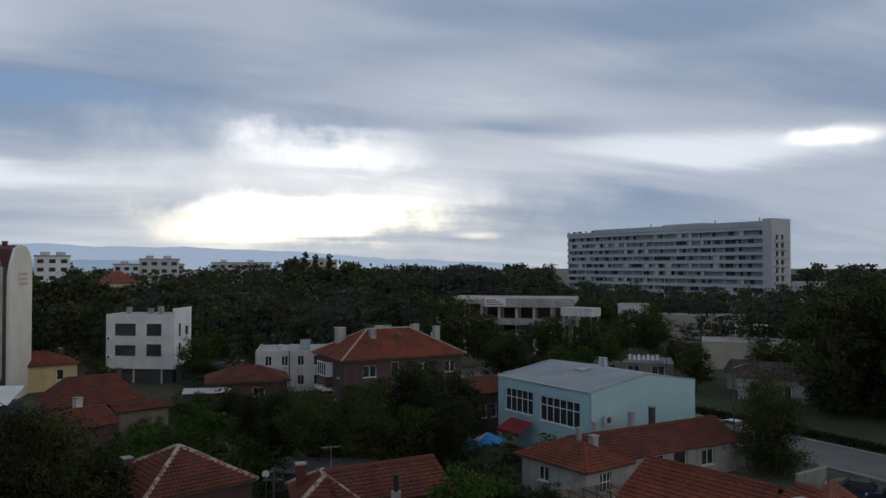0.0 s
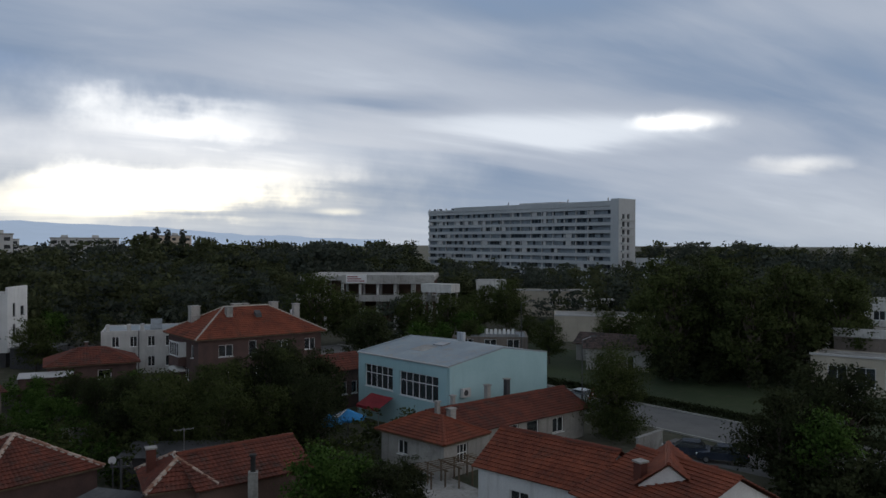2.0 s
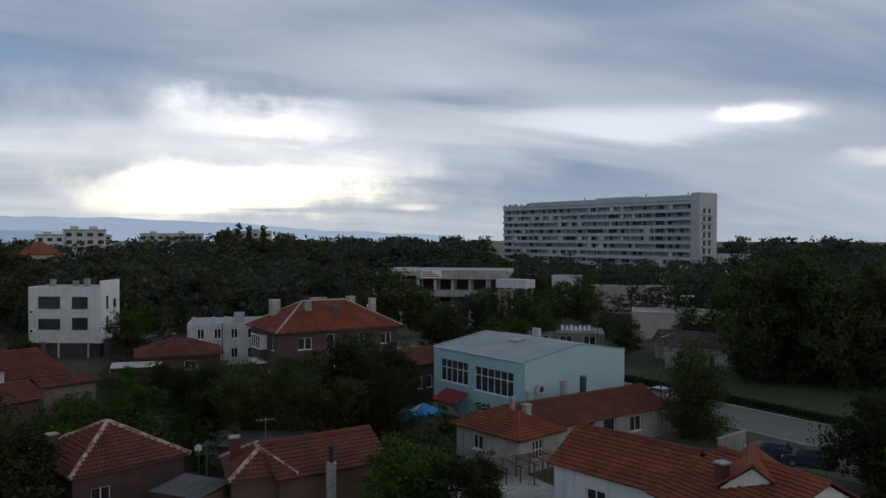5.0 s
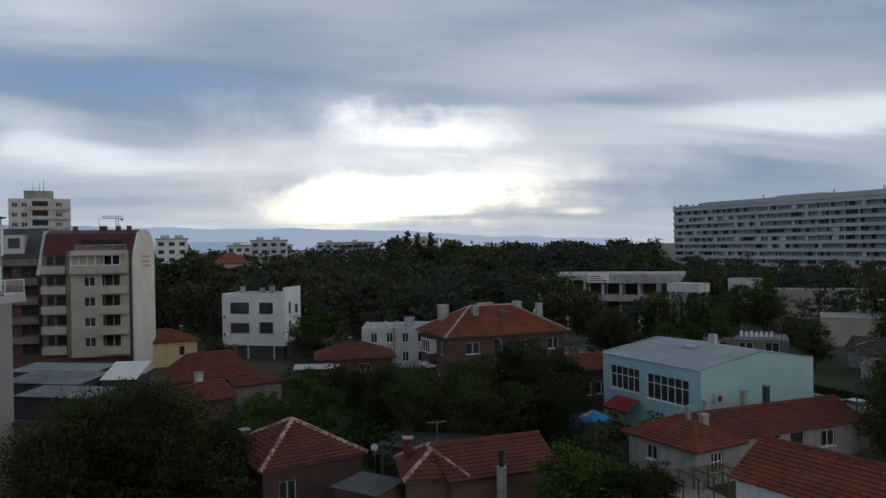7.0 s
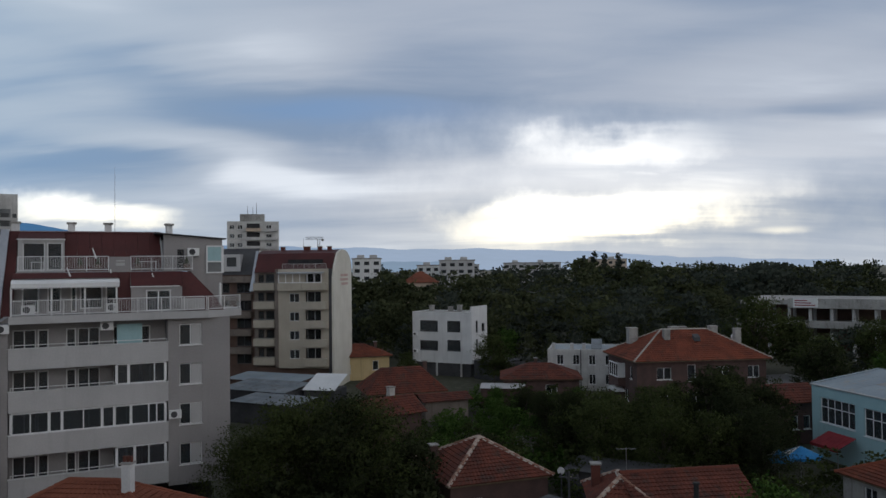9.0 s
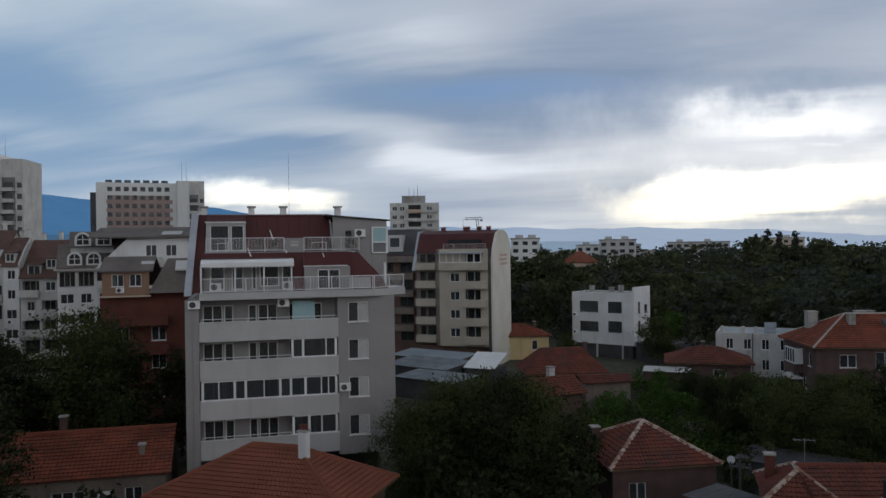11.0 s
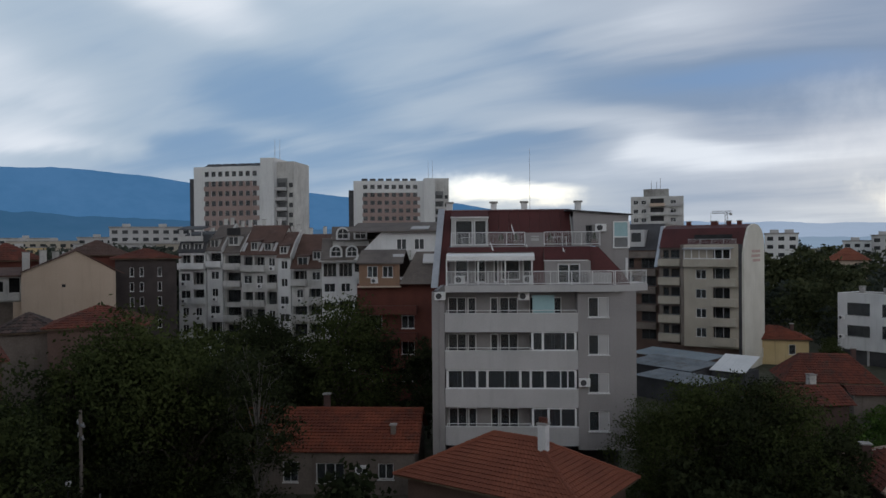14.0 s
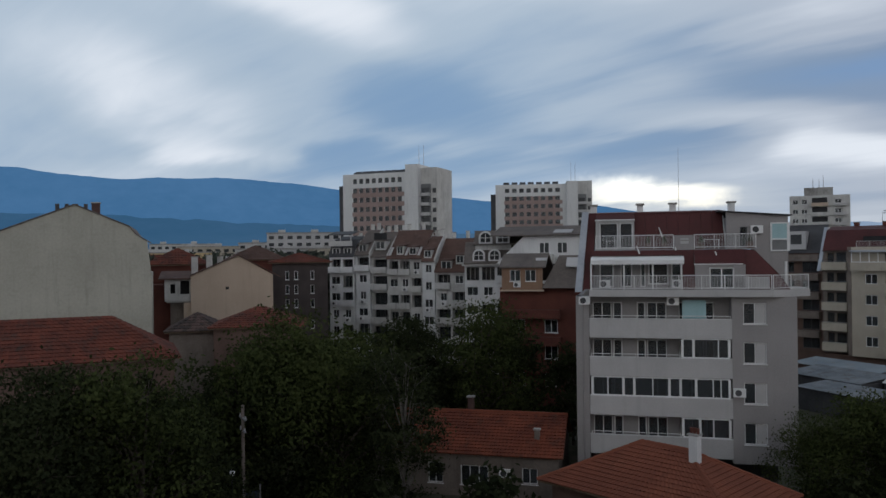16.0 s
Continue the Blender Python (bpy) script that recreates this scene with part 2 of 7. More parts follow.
PANEL_WHITE = surface("precast_white", (0.60, 0.60, 0.60), (0.74, 0.74, 0.73), 0.85, 0.05, 2.0, 0.1, streaks=0.3, dirt=(0.35, 0.34, 0.33))
# white precast painted greyer, for the back-lit hospital front
SLAB_SHADED = surface("shaded_precast", (0.36, 0.37, 0.38), (0.46, 0.47, 0.48), 0.85, 0.05, 2.0, 0.1, streaks=0.3, dirt=(0.25, 0.25, 0.25))
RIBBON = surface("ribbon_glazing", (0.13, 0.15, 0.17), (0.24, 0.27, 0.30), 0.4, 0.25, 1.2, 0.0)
GREYROOF = surface("grey_brown_roof", (0.10, 0.085, 0.08), (0.17, 0.145, 0.13), 0.9, 0.5, 6.0, 0.3, dirt=(0.2, 0.17, 0.15), dirt_amount=0.3)
BROWNROOF = surface("rusty_brown_roof", (0.075, 0.045, 0.038), (0.135, 0.080, 0.065), 0.9, 0.5, 6.0, 0.3, dirt=(0.17, 0.13, 0.11), dirt_amount=0.35)
PINK = surface("pink_spandrel", (0.29, 0.21, 0.19), (0.37, 0.28, 0.26), 0.9, 0.2, 5.0, 0.1)
FADED = surface("faded_red_paint", (0.46, 0.30, 0.27), (0.56, 0.42, 0.38), 0.9, 0.5, 5.0, 0.0)
OLDWALL = surface("old_brown_render", (0.15, 0.125, 0.11), (0.25, 0.21, 0.185), 0.92, 0.4, 6.0, 0.3, streaks=0.4, dirt_amount=0.4)
MAROON = surface("maroon_metal_roof", (0.060, 0.018, 0.018), (0.095, 0.026, 0.026), 0.6, 0.3, 5.0, 0.1)
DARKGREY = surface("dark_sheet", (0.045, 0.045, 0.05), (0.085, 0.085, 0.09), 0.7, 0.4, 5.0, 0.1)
GREYSHEET = surface("grey_roof_sheet", (0.20, 0.245, 0.28), (0.29, 0.335, 0.37), 0.65, 0.3, 4.0, 0.1, dirt=(0.3, 0.25, 0.2), dirt_amount=0.5)
OLDSHEET = surface("old_dark_sheet", (0.13, 0.15, 0.17), (0.24, 0.26, 0.28), 0.7, 0.5, 4.0, 0.2, dirt=(0.1, 0.08, 0.06), dirt_amount=0.6)
ZINC = surface("zinc_sheet", (0.36, 0.38, 0.42), (0.5, 0.52, 0.56), 0.45, 0.4, 4.0, 0.1, metal=0.5)
WHITE_PAINT = surface("white_paint", (0.68, 0.68, 0.68), (0.8, 0.8, 0.8), 0.5, 0.5, 5.0, 0.05)
METAL = surface("grey_metal", (0.25, 0.25, 0.26), (0.38, 0.38, 0.4), 0.45, 1.0, 8.0, 0.1, metal=0.6)
WOOD = surface("weathered_wood", (0.09, 0.065, 0.045), (0.2, 0.145, 0.1), 0.85, 1.0, 9.0, 0.4)
CURTAIN = surface("curtain", (0.4, 0.4, 0.4), (0.6, 0.59, 0.57), 0.95, 2.0, 9.0, 0.1)
SHADE = surface("glazing_and_shade", (0.10, 0.105, 0.11), (0.2, 0.205, 0.21), 0.5, 0.2, 1.5, 0.0)
PANE_DARK = surface("dark_pane", (0.025, 0.028, 0.032), (0.05, 0.055, 0.06), 0.12, 0.3, 2.0, 0.0)
DIRTYWHITE = surface("dirty_white_render", (0.27, 0.255, 0.24), (0.42, 0.40, 0.375), 0.92, 0.4, 6.0, 0.25, streaks=0.5, dirt=(0.16, 0.145, 0.13), dirt_amount=0.4)
DARKBRICK = surface("blackened_brick", (0.05, 0.042, 0.042), (0.085, 0.07, 0.068), 0.9, 0.5, 9.0, 0.4)
# true black, also painted shade inside openings and recesses
BLACK = surface("shade_and_black", (0.02, 0.02, 0.022), (0.04, 0.04, 0.042), 0.9, 0.5, 4.0, 0.0)
RED = surface("red_fabric", (0.20, 0.02, 0.028), (0.30, 0.03, 0.04), 0.8, 1.0, 6.0, 0.1)
BLUE = surface("blue_fabric", (0.02, 0.16, 0.42), (0.05, 0.3, 0.6), 0.8, 1.0, 6.0, 0.1)
GLASS = glass_material("window_glass", (0.18, 0.20, 0.22))
BARK = surface("bark", (0.05, 0.042, 0.035), (0.11, 0.09, 0.075), 0.95, 1.5, 9.0, 0.6)
BIRCH = surface("pale_bark", (0.08, 0.073, 0.066), (0.17, 0.155, 0.14), 0.95, 1.5, 9.0, 0.4)
LEAF = leaf_material("leaf", (0.037, 0.047, 0.018), (0.086, 0.106, 0.037))
LEAF_DARK = leaf_material("dark_leaf", (0.022, 0.029, 0.014), (0.052, 0.061, 0.028))
LEAF_BRIGHT = leaf_material("bright_leaf", (0.035, 0.07, 0.015), (0.10, 0.17, 0.04))
# leaf paled and blued: aerial haze put into the colour
LEAF_HAZED = leaf_material("hazed_leaf", (0.049, 0.060, 0.050), (0.087, 0.099, 0.077))
LEAF_MID = leaf_material("olive_leaf", (0.046, 0.055, 0.028), (0.097, 0.108, 0.053))
GRASS = surface("grass", (0.019, 0.033, 0.012), (0.044, 0.062, 0.024), 0.95, 0.08, 3.0, 0.6, dirt=(0.07, 0.06, 0.04), dirt_amount=0.4)
GROUND = surface("ground", (0.035, 0.042, 0.022), (0.085, 0.08, 0.055), 0.95, 0.05, 0.8, 0.5, dirt=(0.11, 0.1, 0.085), dirt_amount=0.6)
ASPHALT = surface("asphalt", (0.11, 0.11, 0.112), (0.18, 0.178, 0.175), 0.9, 0.2, 9.0, 0.3, dirt=(0.09, 0.085, 0.08), dirt_amount=0.5)
KERB = surface("kerb_stone", (0.3, 0.29, 0.27), (0.45, 0.44, 0.41), 0.9, 0.5, 8.0, 0.3)

# ---- building kit ----
Z = Vector((0, 0, 1))


class Geo:
    """Points and faces of one mesh."""

    def __init__(self):
        self.v, self.f = [], []

    def face(self, *pts):
        n = len(self.v)
        self.v.extend(tuple(p) for p in pts)
        self.f.append(tuple(range(n, n + len(pts))))
        return self

    def box(self, x0, y0, z0, x1, y1, z1):
        n = len(self.v)
        self.v += [(x, y, z) for z in (z0, z1) for y in (y0, y1) for x in (x0, x1)]
        for q in ((0, 2, 3, 1), (4, 5, 7, 6), (0, 1, 5, 4), (1, 3, 7, 5), (3, 2, 6, 7), (2, 0, 4, 6)):
            self.f.append(tuple(n + i for i in q))
        return self

    def tube(self, p0, p1, r0, r1=None, n=8):
        p0, p1, r1 = Vector(p0), Vector(p1), r0 if r1 is None else r1
        d = (p1 - p0).normalized()
        a = d.cross(Vector((1, 0, 0)) if abs(d.x) < 0.9 else Vector((0, 1, 0))).normalized()
        b = d.cross(a)
        k = len(self.v)
        for p, r in ((p0, r0), (p1, r1)):
            for i in range(n):
                c, s = math.cos(2 * math.pi * i / n), math.sin(2 * math.pi * i / n)
                self.v.append(tuple(p + a * (r * c) + b * (r * s)))
        for i in range(n):
            j = (i + 1) % n
            self.f.append((k + i, k + j, k + n + j, k + n + i))
        self.f.append(tuple(k + n + i for i in range(n)))
        self.f.append(tuple(k + n - 1 - i for i in range(n)))
        return self

    def prism(self, pts, off):
        """A flat outline pushed along off."""
        off = Vector(off)
        q = [Vector(p) for p in pts]
        self.face(*q)
        self.face(*[p + off for p in reversed(q)])
        for i in range(len(q)):
            a, b = q[i], q[(i + 1) % len(q)]
            self.face(b, a, a + off, b + off)
        return self

    def wall(self, o, ux, w, h, holes=(), t=0.3):
        """A wall of thickness t with openings (u0, z0, u1, z1) through it; ux runs to the right as seen from outside."""
        o, ux = Vector(o), Vector(ux)
        inn = Z.cross(ux)
        us = sorted({0.0, w, *(q[0] for q in holes), *(q[2] for q in holes)})
        zs = sorted({0.0, h, *(q[1] for q in holes), *(q[3] for q in holes)})
        pt = lambda u, z, d=0.0: o + ux * u + Z * z + inn * d
        for z0, z1 in zip(zs, zs[1:]):
            run = None
            for u0, u1 in zip(us, us[1:]):
                um, zm = (u0 + u1) / 2, (z0 + z1) / 2
                hole = any(q[0] < um < q[2] and q[1] < zm < q[3] for q in holes)
                if not hole:
                    run = (run[0], u1) if run else (u0, u1)
                if run and (hole or u1 == us[-1]):
                    a, b = run
                    self.face(pt(a, z0), pt(b, z0), pt(b, z1), pt(a, z1))
                    self.face(pt(b, z0, t), pt(a, z0, t), pt(a, z1, t), pt(b, z1, t))
                    run = None
        for a, z0, b, z1 in [(0, 0, w, h), *holes]:
            s = 1 if (a, z0, b, z1) != (0, 0, w, h) else -1
            for p, q in (((a, z0), (b, z0)), ((b, z0), (b, z1)), ((b, z1), (a, z1)), ((a, z1), (a, z0))):
                if s < 0:
                    p, q = q, p
                self.face(pt(*p), pt(*q), pt(*q, t), pt(*p, t))
        return self


def mesh_of(name, geo, mat, smooth=False):
    me = bpy.data.meshes.new(name)
    me.from_pydata(geo.v, [], geo.f)
    me.materials.append(mat)
    if smooth:
        me.polygons.foreach_set("use_smooth", [True] * len(me.polygons))
    me.update()
    return me


def part(name, geo, mat, parent, label="", m=None, smooth=False):
    """One mesh as a part under its thing; geo may be a mesh that is shared."""
    ob = new(name, geo if isinstance(geo, bpy.types.Mesh) else mesh_of(name, geo, mat, smooth))
    ob.parent = parent
    if m is not None:
        ob.matrix_basis = m
    if label:
        ob["label"] = label
    return ob


def thing(name, m, label, category, group="", kind=""):
    return tagged(_empty(name, m), label, category, group, kind)


def _empty(name, m):
    ob = new(name)
    ob.empty_display_size = 0.2
    ob.matrix_basis = m
    return ob


def solo(name, geo, mat, label, category, group="", kind="", m=None, smooth=False):
    """A thing that is one mesh."""
    ob = part(name, geo, mat, None, "", m, smooth)
    return tagged(ob, label, category, group, kind)


def front(p1, p2, z=0.0):
    """The pose of a house whose front runs from p1 to p2 (left to right as one faces it), and that front's length."""
    d = Vector(p2) - Vector(p1)
    return pose(p1[0], p1[1], z, 0, 0, math.degrees(math.atan2(d.y, d.x))), d.length


SIDES = {"f": lambda W, D: ((0, 0, 0), (1, 0, 0), W), "r": lambda W, D: ((W, 0, 0), (0, 1, 0), D),
         "b": lambda W, D: ((W, D, 0), (-1, 0, 0), W), "l": lambda W, D: ((0, D, 0), (0, -1, 0), D)}
CACHE = {}


def window(parent, o, ux, rect, n=2, frame_mat=None, transom=0.0, deep=0.12, bar=0.07, curtain=0, name="window", sill=True):
    """A framed window set back in its opening, with panes and a sill; alike ones share their meshes."""
    frame_mat = frame_mat or WHITE_PAINT
    u0, z0, u1, z1 = rect
    w, h = round(u1 - u0, 3), round(z1 - z0, 3)
    key = (w, h, n, frame_mat.name, transom, bar, sill)
    if key not in CACHE:
        rows = [(bar, transom - bar / 2), (transom + bar / 2, h - bar)] if transom else [(bar, h - bar)]
        half = bar * 0.5
        lights = [(bar if i == 0 else w * i / n - half, w - bar if i == n - 1 else w * (i + 1) / n - half) for i in range(n)]
        lights = [(a + (half * 2 if i else 0), b) for i, (a, b) in enumerate(lights)]
        g = Geo().wall((0, 0, 0), (1, 0, 0), w, h, [(a, p, b, q) for a, b in lights for p, q in rows], 0.07)
        if sill:
            g.box(-0.06, -0.2, -0.06, w + 0.06, 0.0, -0.003)
        p = Geo().box(bar * 0.6, 0.03, bar * 0.6, w - bar * 0.6, 0.04, h - bar * 0.6)
        c = Geo()
        k = max(4, int(w / 0.12))
        for i in range(k):
            xa, xb = w * i / k, w * (i + 1) / k
            ya, yb = 0.16 + 0.04 * (i % 2), 0.16 + 0.04 * ((i + 1) % 2)
            c.face((xa, ya, 0), (xb, yb, 0), (xb, yb, h), (xa, ya, h))
        CACHE[key] = (mesh_of("window", g, frame_mat), mesh_of("pane", p, GLASS), mesh_of("curtain", c, CURTAIN))
    a, b, c = CACHE[key]
    ux = Vector(ux)
    inn = Z.cross(ux)
    at = Vector(o) + ux * u0 + Z * z0 + inn * deep
    m = Matrix(((ux.x, inn.x, 0, at.x), (ux.y, inn.y, 0, at.y), (0, 0, 1, at.z), (0, 0, 0, 1)))
    ob = part(name, a, None, parent, "", m)
    part("pane", b, None, ob)
    if curtain:
        part("curtain", c, None, ob)
    return ob


def shell(parent, W, D, H, mat, wins=(), base=0.0, t=0.3, frame_mat=None, roof_slab=None):
    """Four walls with windows: wins holds (side, u0, z0, w, h, lights[, transom])."""
    for s in "frbl":
        o, ux, L = SIDES[s](W, D)
        o = (o[0], o[1], base)
        mine = [q for q in wins if q[0] == s]
        holes = [(q[1], q[2] - base, q[1] + q[3], q[2] - base + q[4]) for q in mine]
        if s in "rl":
            o, L2 = (Vector(o) + Vector(ux) * t), L - 2 * t
            holes = [(a - t, b, c - t, d) for a, b, c, d in holes]
        else:
            L2 = L
        part("wall", Geo().wall(o, ux, L2, H - base, holes, t), mat, parent)
        for q, r in zip(mine, holes):
            window(parent, o, ux, r, q[5], frame_mat, q[6] if len(q) > 6 else 0.0, curtain=(int(q[1] * 7 + q[2] * 3) % 3 == 0))
    if roof_slab:
        part("roof", Geo().box(t, t, H - 0.35, W - t, D - t, H - 0.1), roof_slab, parent)


def tiles(g, a, b, c, d, size=0.3, row=0.36):
    """Courses of tiles from the eave a-b up to the ridge d-c (c above b); every tile is an island with a lip."""
    a, b, c, d = map(Vector, (a, b, c, d))
    slope = ((d + c) / 2 - (a + b) / 2)
    k = max(2, round(slope.length / row))
    nrm = (b - a).cross(slope).normalized()
    for i in range(k):
        t0, t1 = i / k, min(1.0, (i + 1.12) / k)
        l0, r0, l1, r1 = a.lerp(d, t0), b.lerp(c, t0), a.lerp(d, t1), b.lerp(c, t1)
        n = max(1, round((r0 - l0).length / size))
        for j in range(n):
            u0, u1 = j / n, (j + 1) / n
            lift = nrm * (0.065 + 0.015 * random.random())
            low = nrm * 0.01
            q = [l0.lerp(r0, u0) + lift, l0.lerp(r0, (u0 + u1) / 2) + lift + nrm * 0.05, l0.lerp(r0, u1) + lift,
                 l1.lerp(r1, u1) + low, l1.lerp(r1, (u0 + u1) / 2) + low + nrm * 0.03, l1.lerp(r1, u0) + low]
            m = len(g.v)
            g.v += [tuple(p) for p in q] + [tuple(l0.lerp(r0, u0)), tuple(l0.lerp(r0, u1))]
            g.f += [(m, m + 1, m + 4, m + 5), (m + 1, m + 2, m + 3, m + 4), (m + 6, m + 7, m + 2, m + 1, m)]
    # the boarding under the tiles
    o = nrm * 0.01
    g.face(a - o, b - o, c - o, d - o) if (d - c).length > 0.01 else g.face(a - o, b - o, c - o)
    return g


def caps(parent, p0, p1, n_min=2, r=0.13, step=0.42, mat=None, bed=None):
    """Ridge tiles end to end on a bed of mortar."""
    p0, p1 = Vector(p0), Vector(p1)
    n = max(n_min, round((p1 - p0).length / step))
    L = (p1 - p0).length / n
    key = ("cap", round(L, 2), round(r, 2), (mat or RIDGE).name)
    if key not in CACHE:
        g = Geo()
        for i in range(5):
            a0, a1 = math.pi * i / 5, math.pi * (i + 1) / 5
            for k, (x0, x1, r0, r1) in enumerate(((0, L * 1.06, r * 1.12, r * 0.92),)):
                g.face((x0, -math.cos(a0) * r0, math.sin(a0) * r0), (x1, -math.cos(a0) * r1, math.sin(a0) * r1),
                       (x1, -math.cos(a1) * r1, math.sin(a1) * r1), (x0, -math.cos(a1) * r0, math.sin(a1) * r0))
        g.face(*[(0, -math.cos(math.pi * i / 5) * r * 1.12, math.sin(math.pi * i / 5) * r * 1.12) for i in range(6)])
        CACHE[key] = mesh_of("ridge_tile", g, mat or RIDGE)
    x = (p1 - p0).normalized()
    y = Z.cross(x).normalized()
    z = x.cross(y)
    bed_ob = part("ridge_bed", Geo().prism([p0 - y * (r * 1.5), p0 + y * (r * 1.5), p0 + y * r * 0.6 + z * r * 0.7, p0 - y * r * 0.6 + z * r * 0.7], p1 - p0), bed or (MORTAR if (mat or RIDGE) in (RIDGE, MORTAR) else mat), parent)
    for i in range(n):
        q = p0 + x * (L * i) + z * (0.03 + 0.02 * random.random())
        part("ridge_tile", CACHE[key], None, parent, "", Matrix(((x.x, y.x, z.x, q.x), (x.y, y.y, z.y, q.y), (x.z, y.z, z.z, q.z), (0, 0, 0, 1))))


def chimney(parent, x, y, z0, z1, w=0.5, mat=None, cap=True, pot=0):
    mat = mat or BRICK
    g = Geo().box(x - w / 2, y - w / 2, z0, x + w / 2, y + w / 2, z1)
    c = part("chimney", g, mat, parent)
    if cap:
        part("chimney_cap", Geo().box(x - w / 2 - 0.08, y - w / 2 - 0.08, z1, x + w / 2 + 0.08, y + w / 2 + 0.08, z1 + 0.1), CONCRETE, c)
    for i in range(pot):
        xx = x + (i - (pot - 1) / 2) * 0.22
        part("chimney_pot", Geo().tube((xx, y, z1 + 0.1), (xx, y, z1 + 0.45), 0.09, 0.1), REDBRICK, c)
    return c


def hip_roof(parent, W, D, z0, z1, mat, over=0.5, size=0.3, row=0.36, ridge=True, inset=None, cap_mat=None, cap_r=0.13):
    """A hipped roof with its soffit; the ridge runs along the longer way."""
    x0, x1, y0, y1 = -over, W + over, -over, D + over
    if W >= D:
        k = (D / 2 + over) if inset is None else inset
        r0, r1 = (x0 + k, D / 2, z1), (x1 - k, D / 2, z1)
    else:
        k = (W / 2 + over) if inset is None else inset
        r0, r1 = (W / 2, y0 + k, z1), (W / 2, y1 - k, z1)
    A, B, C, E = (x0, y0, z0), (x1, y0, z0), (x1, y1, z0), (x0, y1, z0)
    if W >= D:
        planes = ((A, B, r1, r0), (B, C, r1, r1), (C, E, r0, r1), (E, A, r0, r0))
        hips = ((A, r0), (E, r0), (B, r1), (C, r1), (r0, r1))
    else:
        planes = ((A, B, r0, r0), (B, C, r1, r0), (C, E, r1, r1), (E, A, r0, r1))
        hips = ((A, r0), (B, r0), (C, r1), (E, r1), (r0, r1))
    for q in planes:
        g = Geo()
        tiles(g, *q, size, row)
        part("roof", g, mat, parent)
    part("soffit", Geo().box(x0 + 0.05, y0 + 0.05, z0 - 0.14, x1 - 0.05, y1 - 0.05, z0 - 0.03), WOOD, parent)
    if ridge:
        for p, q in hips:
            if (Vector(p) - Vector(q)).length > 0.5:
                caps(parent, p, q, mat=cap_mat, r=cap_r)


def gable_roof(parent, W, D, z0, z1, mat, wall_mat, over=0.5, size=0.3, row=0.36, ridge=True, along="x", at=0.5, cap_mat=None):
    """A gabled roof, its ridge along x or y at the share `at` of the other way, with gable walls."""
    if along == "x":
        ym = D * at
        A, B, C, E = (-over, -over, z0), (W + over, -over, z0), (W + over, D + over, z0), (-over, D + over, z0)
        r0, r1 = (-over, ym, z1), (W + over, ym, z1)
        planes = ((A, B, r1, r0), (C, E, r0, r1))
        ends = (((0, 0, z0), (0, ym, z1 - 0.12), (0, D, z0)), (0.3, 0, 0)), (((W - 0.3, 0, z0), (W - 0.3, ym, z1 - 0.12), (W - 0.3, D, z0)), (0.3, 0, 0))
    else:
        xm = W * at
        A, B, C, E = (-over, -over, z0), (W + over, -over, z0), (W + over, D + over, z0), (-over, D + over, z0)
        r0, r1 = (xm, -over, z1), (xm, D + over, z1)
        planes = ((E, A, r0, r1), (B, C, r1, r0))
        ends = (((0, 0, z0), (W, 0, z0), (xm, 0, z1 - 0.12)), (0, 0.3, 0)), (((0, D - 0.3, z0), (W, D - 0.3, z0), (xm, D - 0.3, z1 - 0.12)), (0, 0.3, 0))
    for q in planes:
        part("roof", tiles(Geo(), *q, size, row), mat, parent)
    for pts, off in ends:
        part("gable", Geo().prism(pts, off), wall_mat, parent)
    if ridge:
        caps(parent, r0, r1, mat=cap_mat)


def railing(parent, p0, p1, h=1.0, mat=None, step=0.14, post=1.6, name="railing"):
    """Posts, rails and thin uprights as one part."""
    p0, p1 = Vector(p0), Vector(p1)
    L = (p1 - p0).length
    g = Geo()
    for z in (0.12, h):
        g.tube(p0 + Z * z, p1 + Z * z, 0.03, n=5)
    n = max(1, round(L / post))
    for i in range(n + 1):
        q = p0.lerp(p1, i / n)
        g.tube(q, q + Z * h, 0.03, n=5)
    k = max(1, round(L / step))
    for i in range(k):
        q = p0.lerp(p1, (i + 0.5) / k)
        g.tube(q + Z * 0.12, q + Z * h, 0.011, n=4)
    return part(name, g, mat or WHITE_PAINT, parent)


def ac_unit(parent, x, y, z, face=(0, -1)):
    """An air-conditioner's outdoor box with its fan grille; y is the wall it hangs on."""
    b = part("air_conditioner", Geo().box(x, y - 0.38, z, x + 0.85, y - 0.06, z + 0.6), WHITE_PAINT, parent)
    part("fan_grille", Geo().tube((x + 0.33, y - 0.385, z + 0.3), (x + 0.33, y - 0.4, z + 0.3), 0.23, n=16), DARKGREY, b)
    part("bracket", Geo().box(x + 0.08, y - 0.3, z - 0.05, x + 0.13, y, z - 0.003).box(x + 0.72, y - 0.3, z - 0.05, x + 0.77, y, z - 0.003), METAL, b)


# ---- trees ----


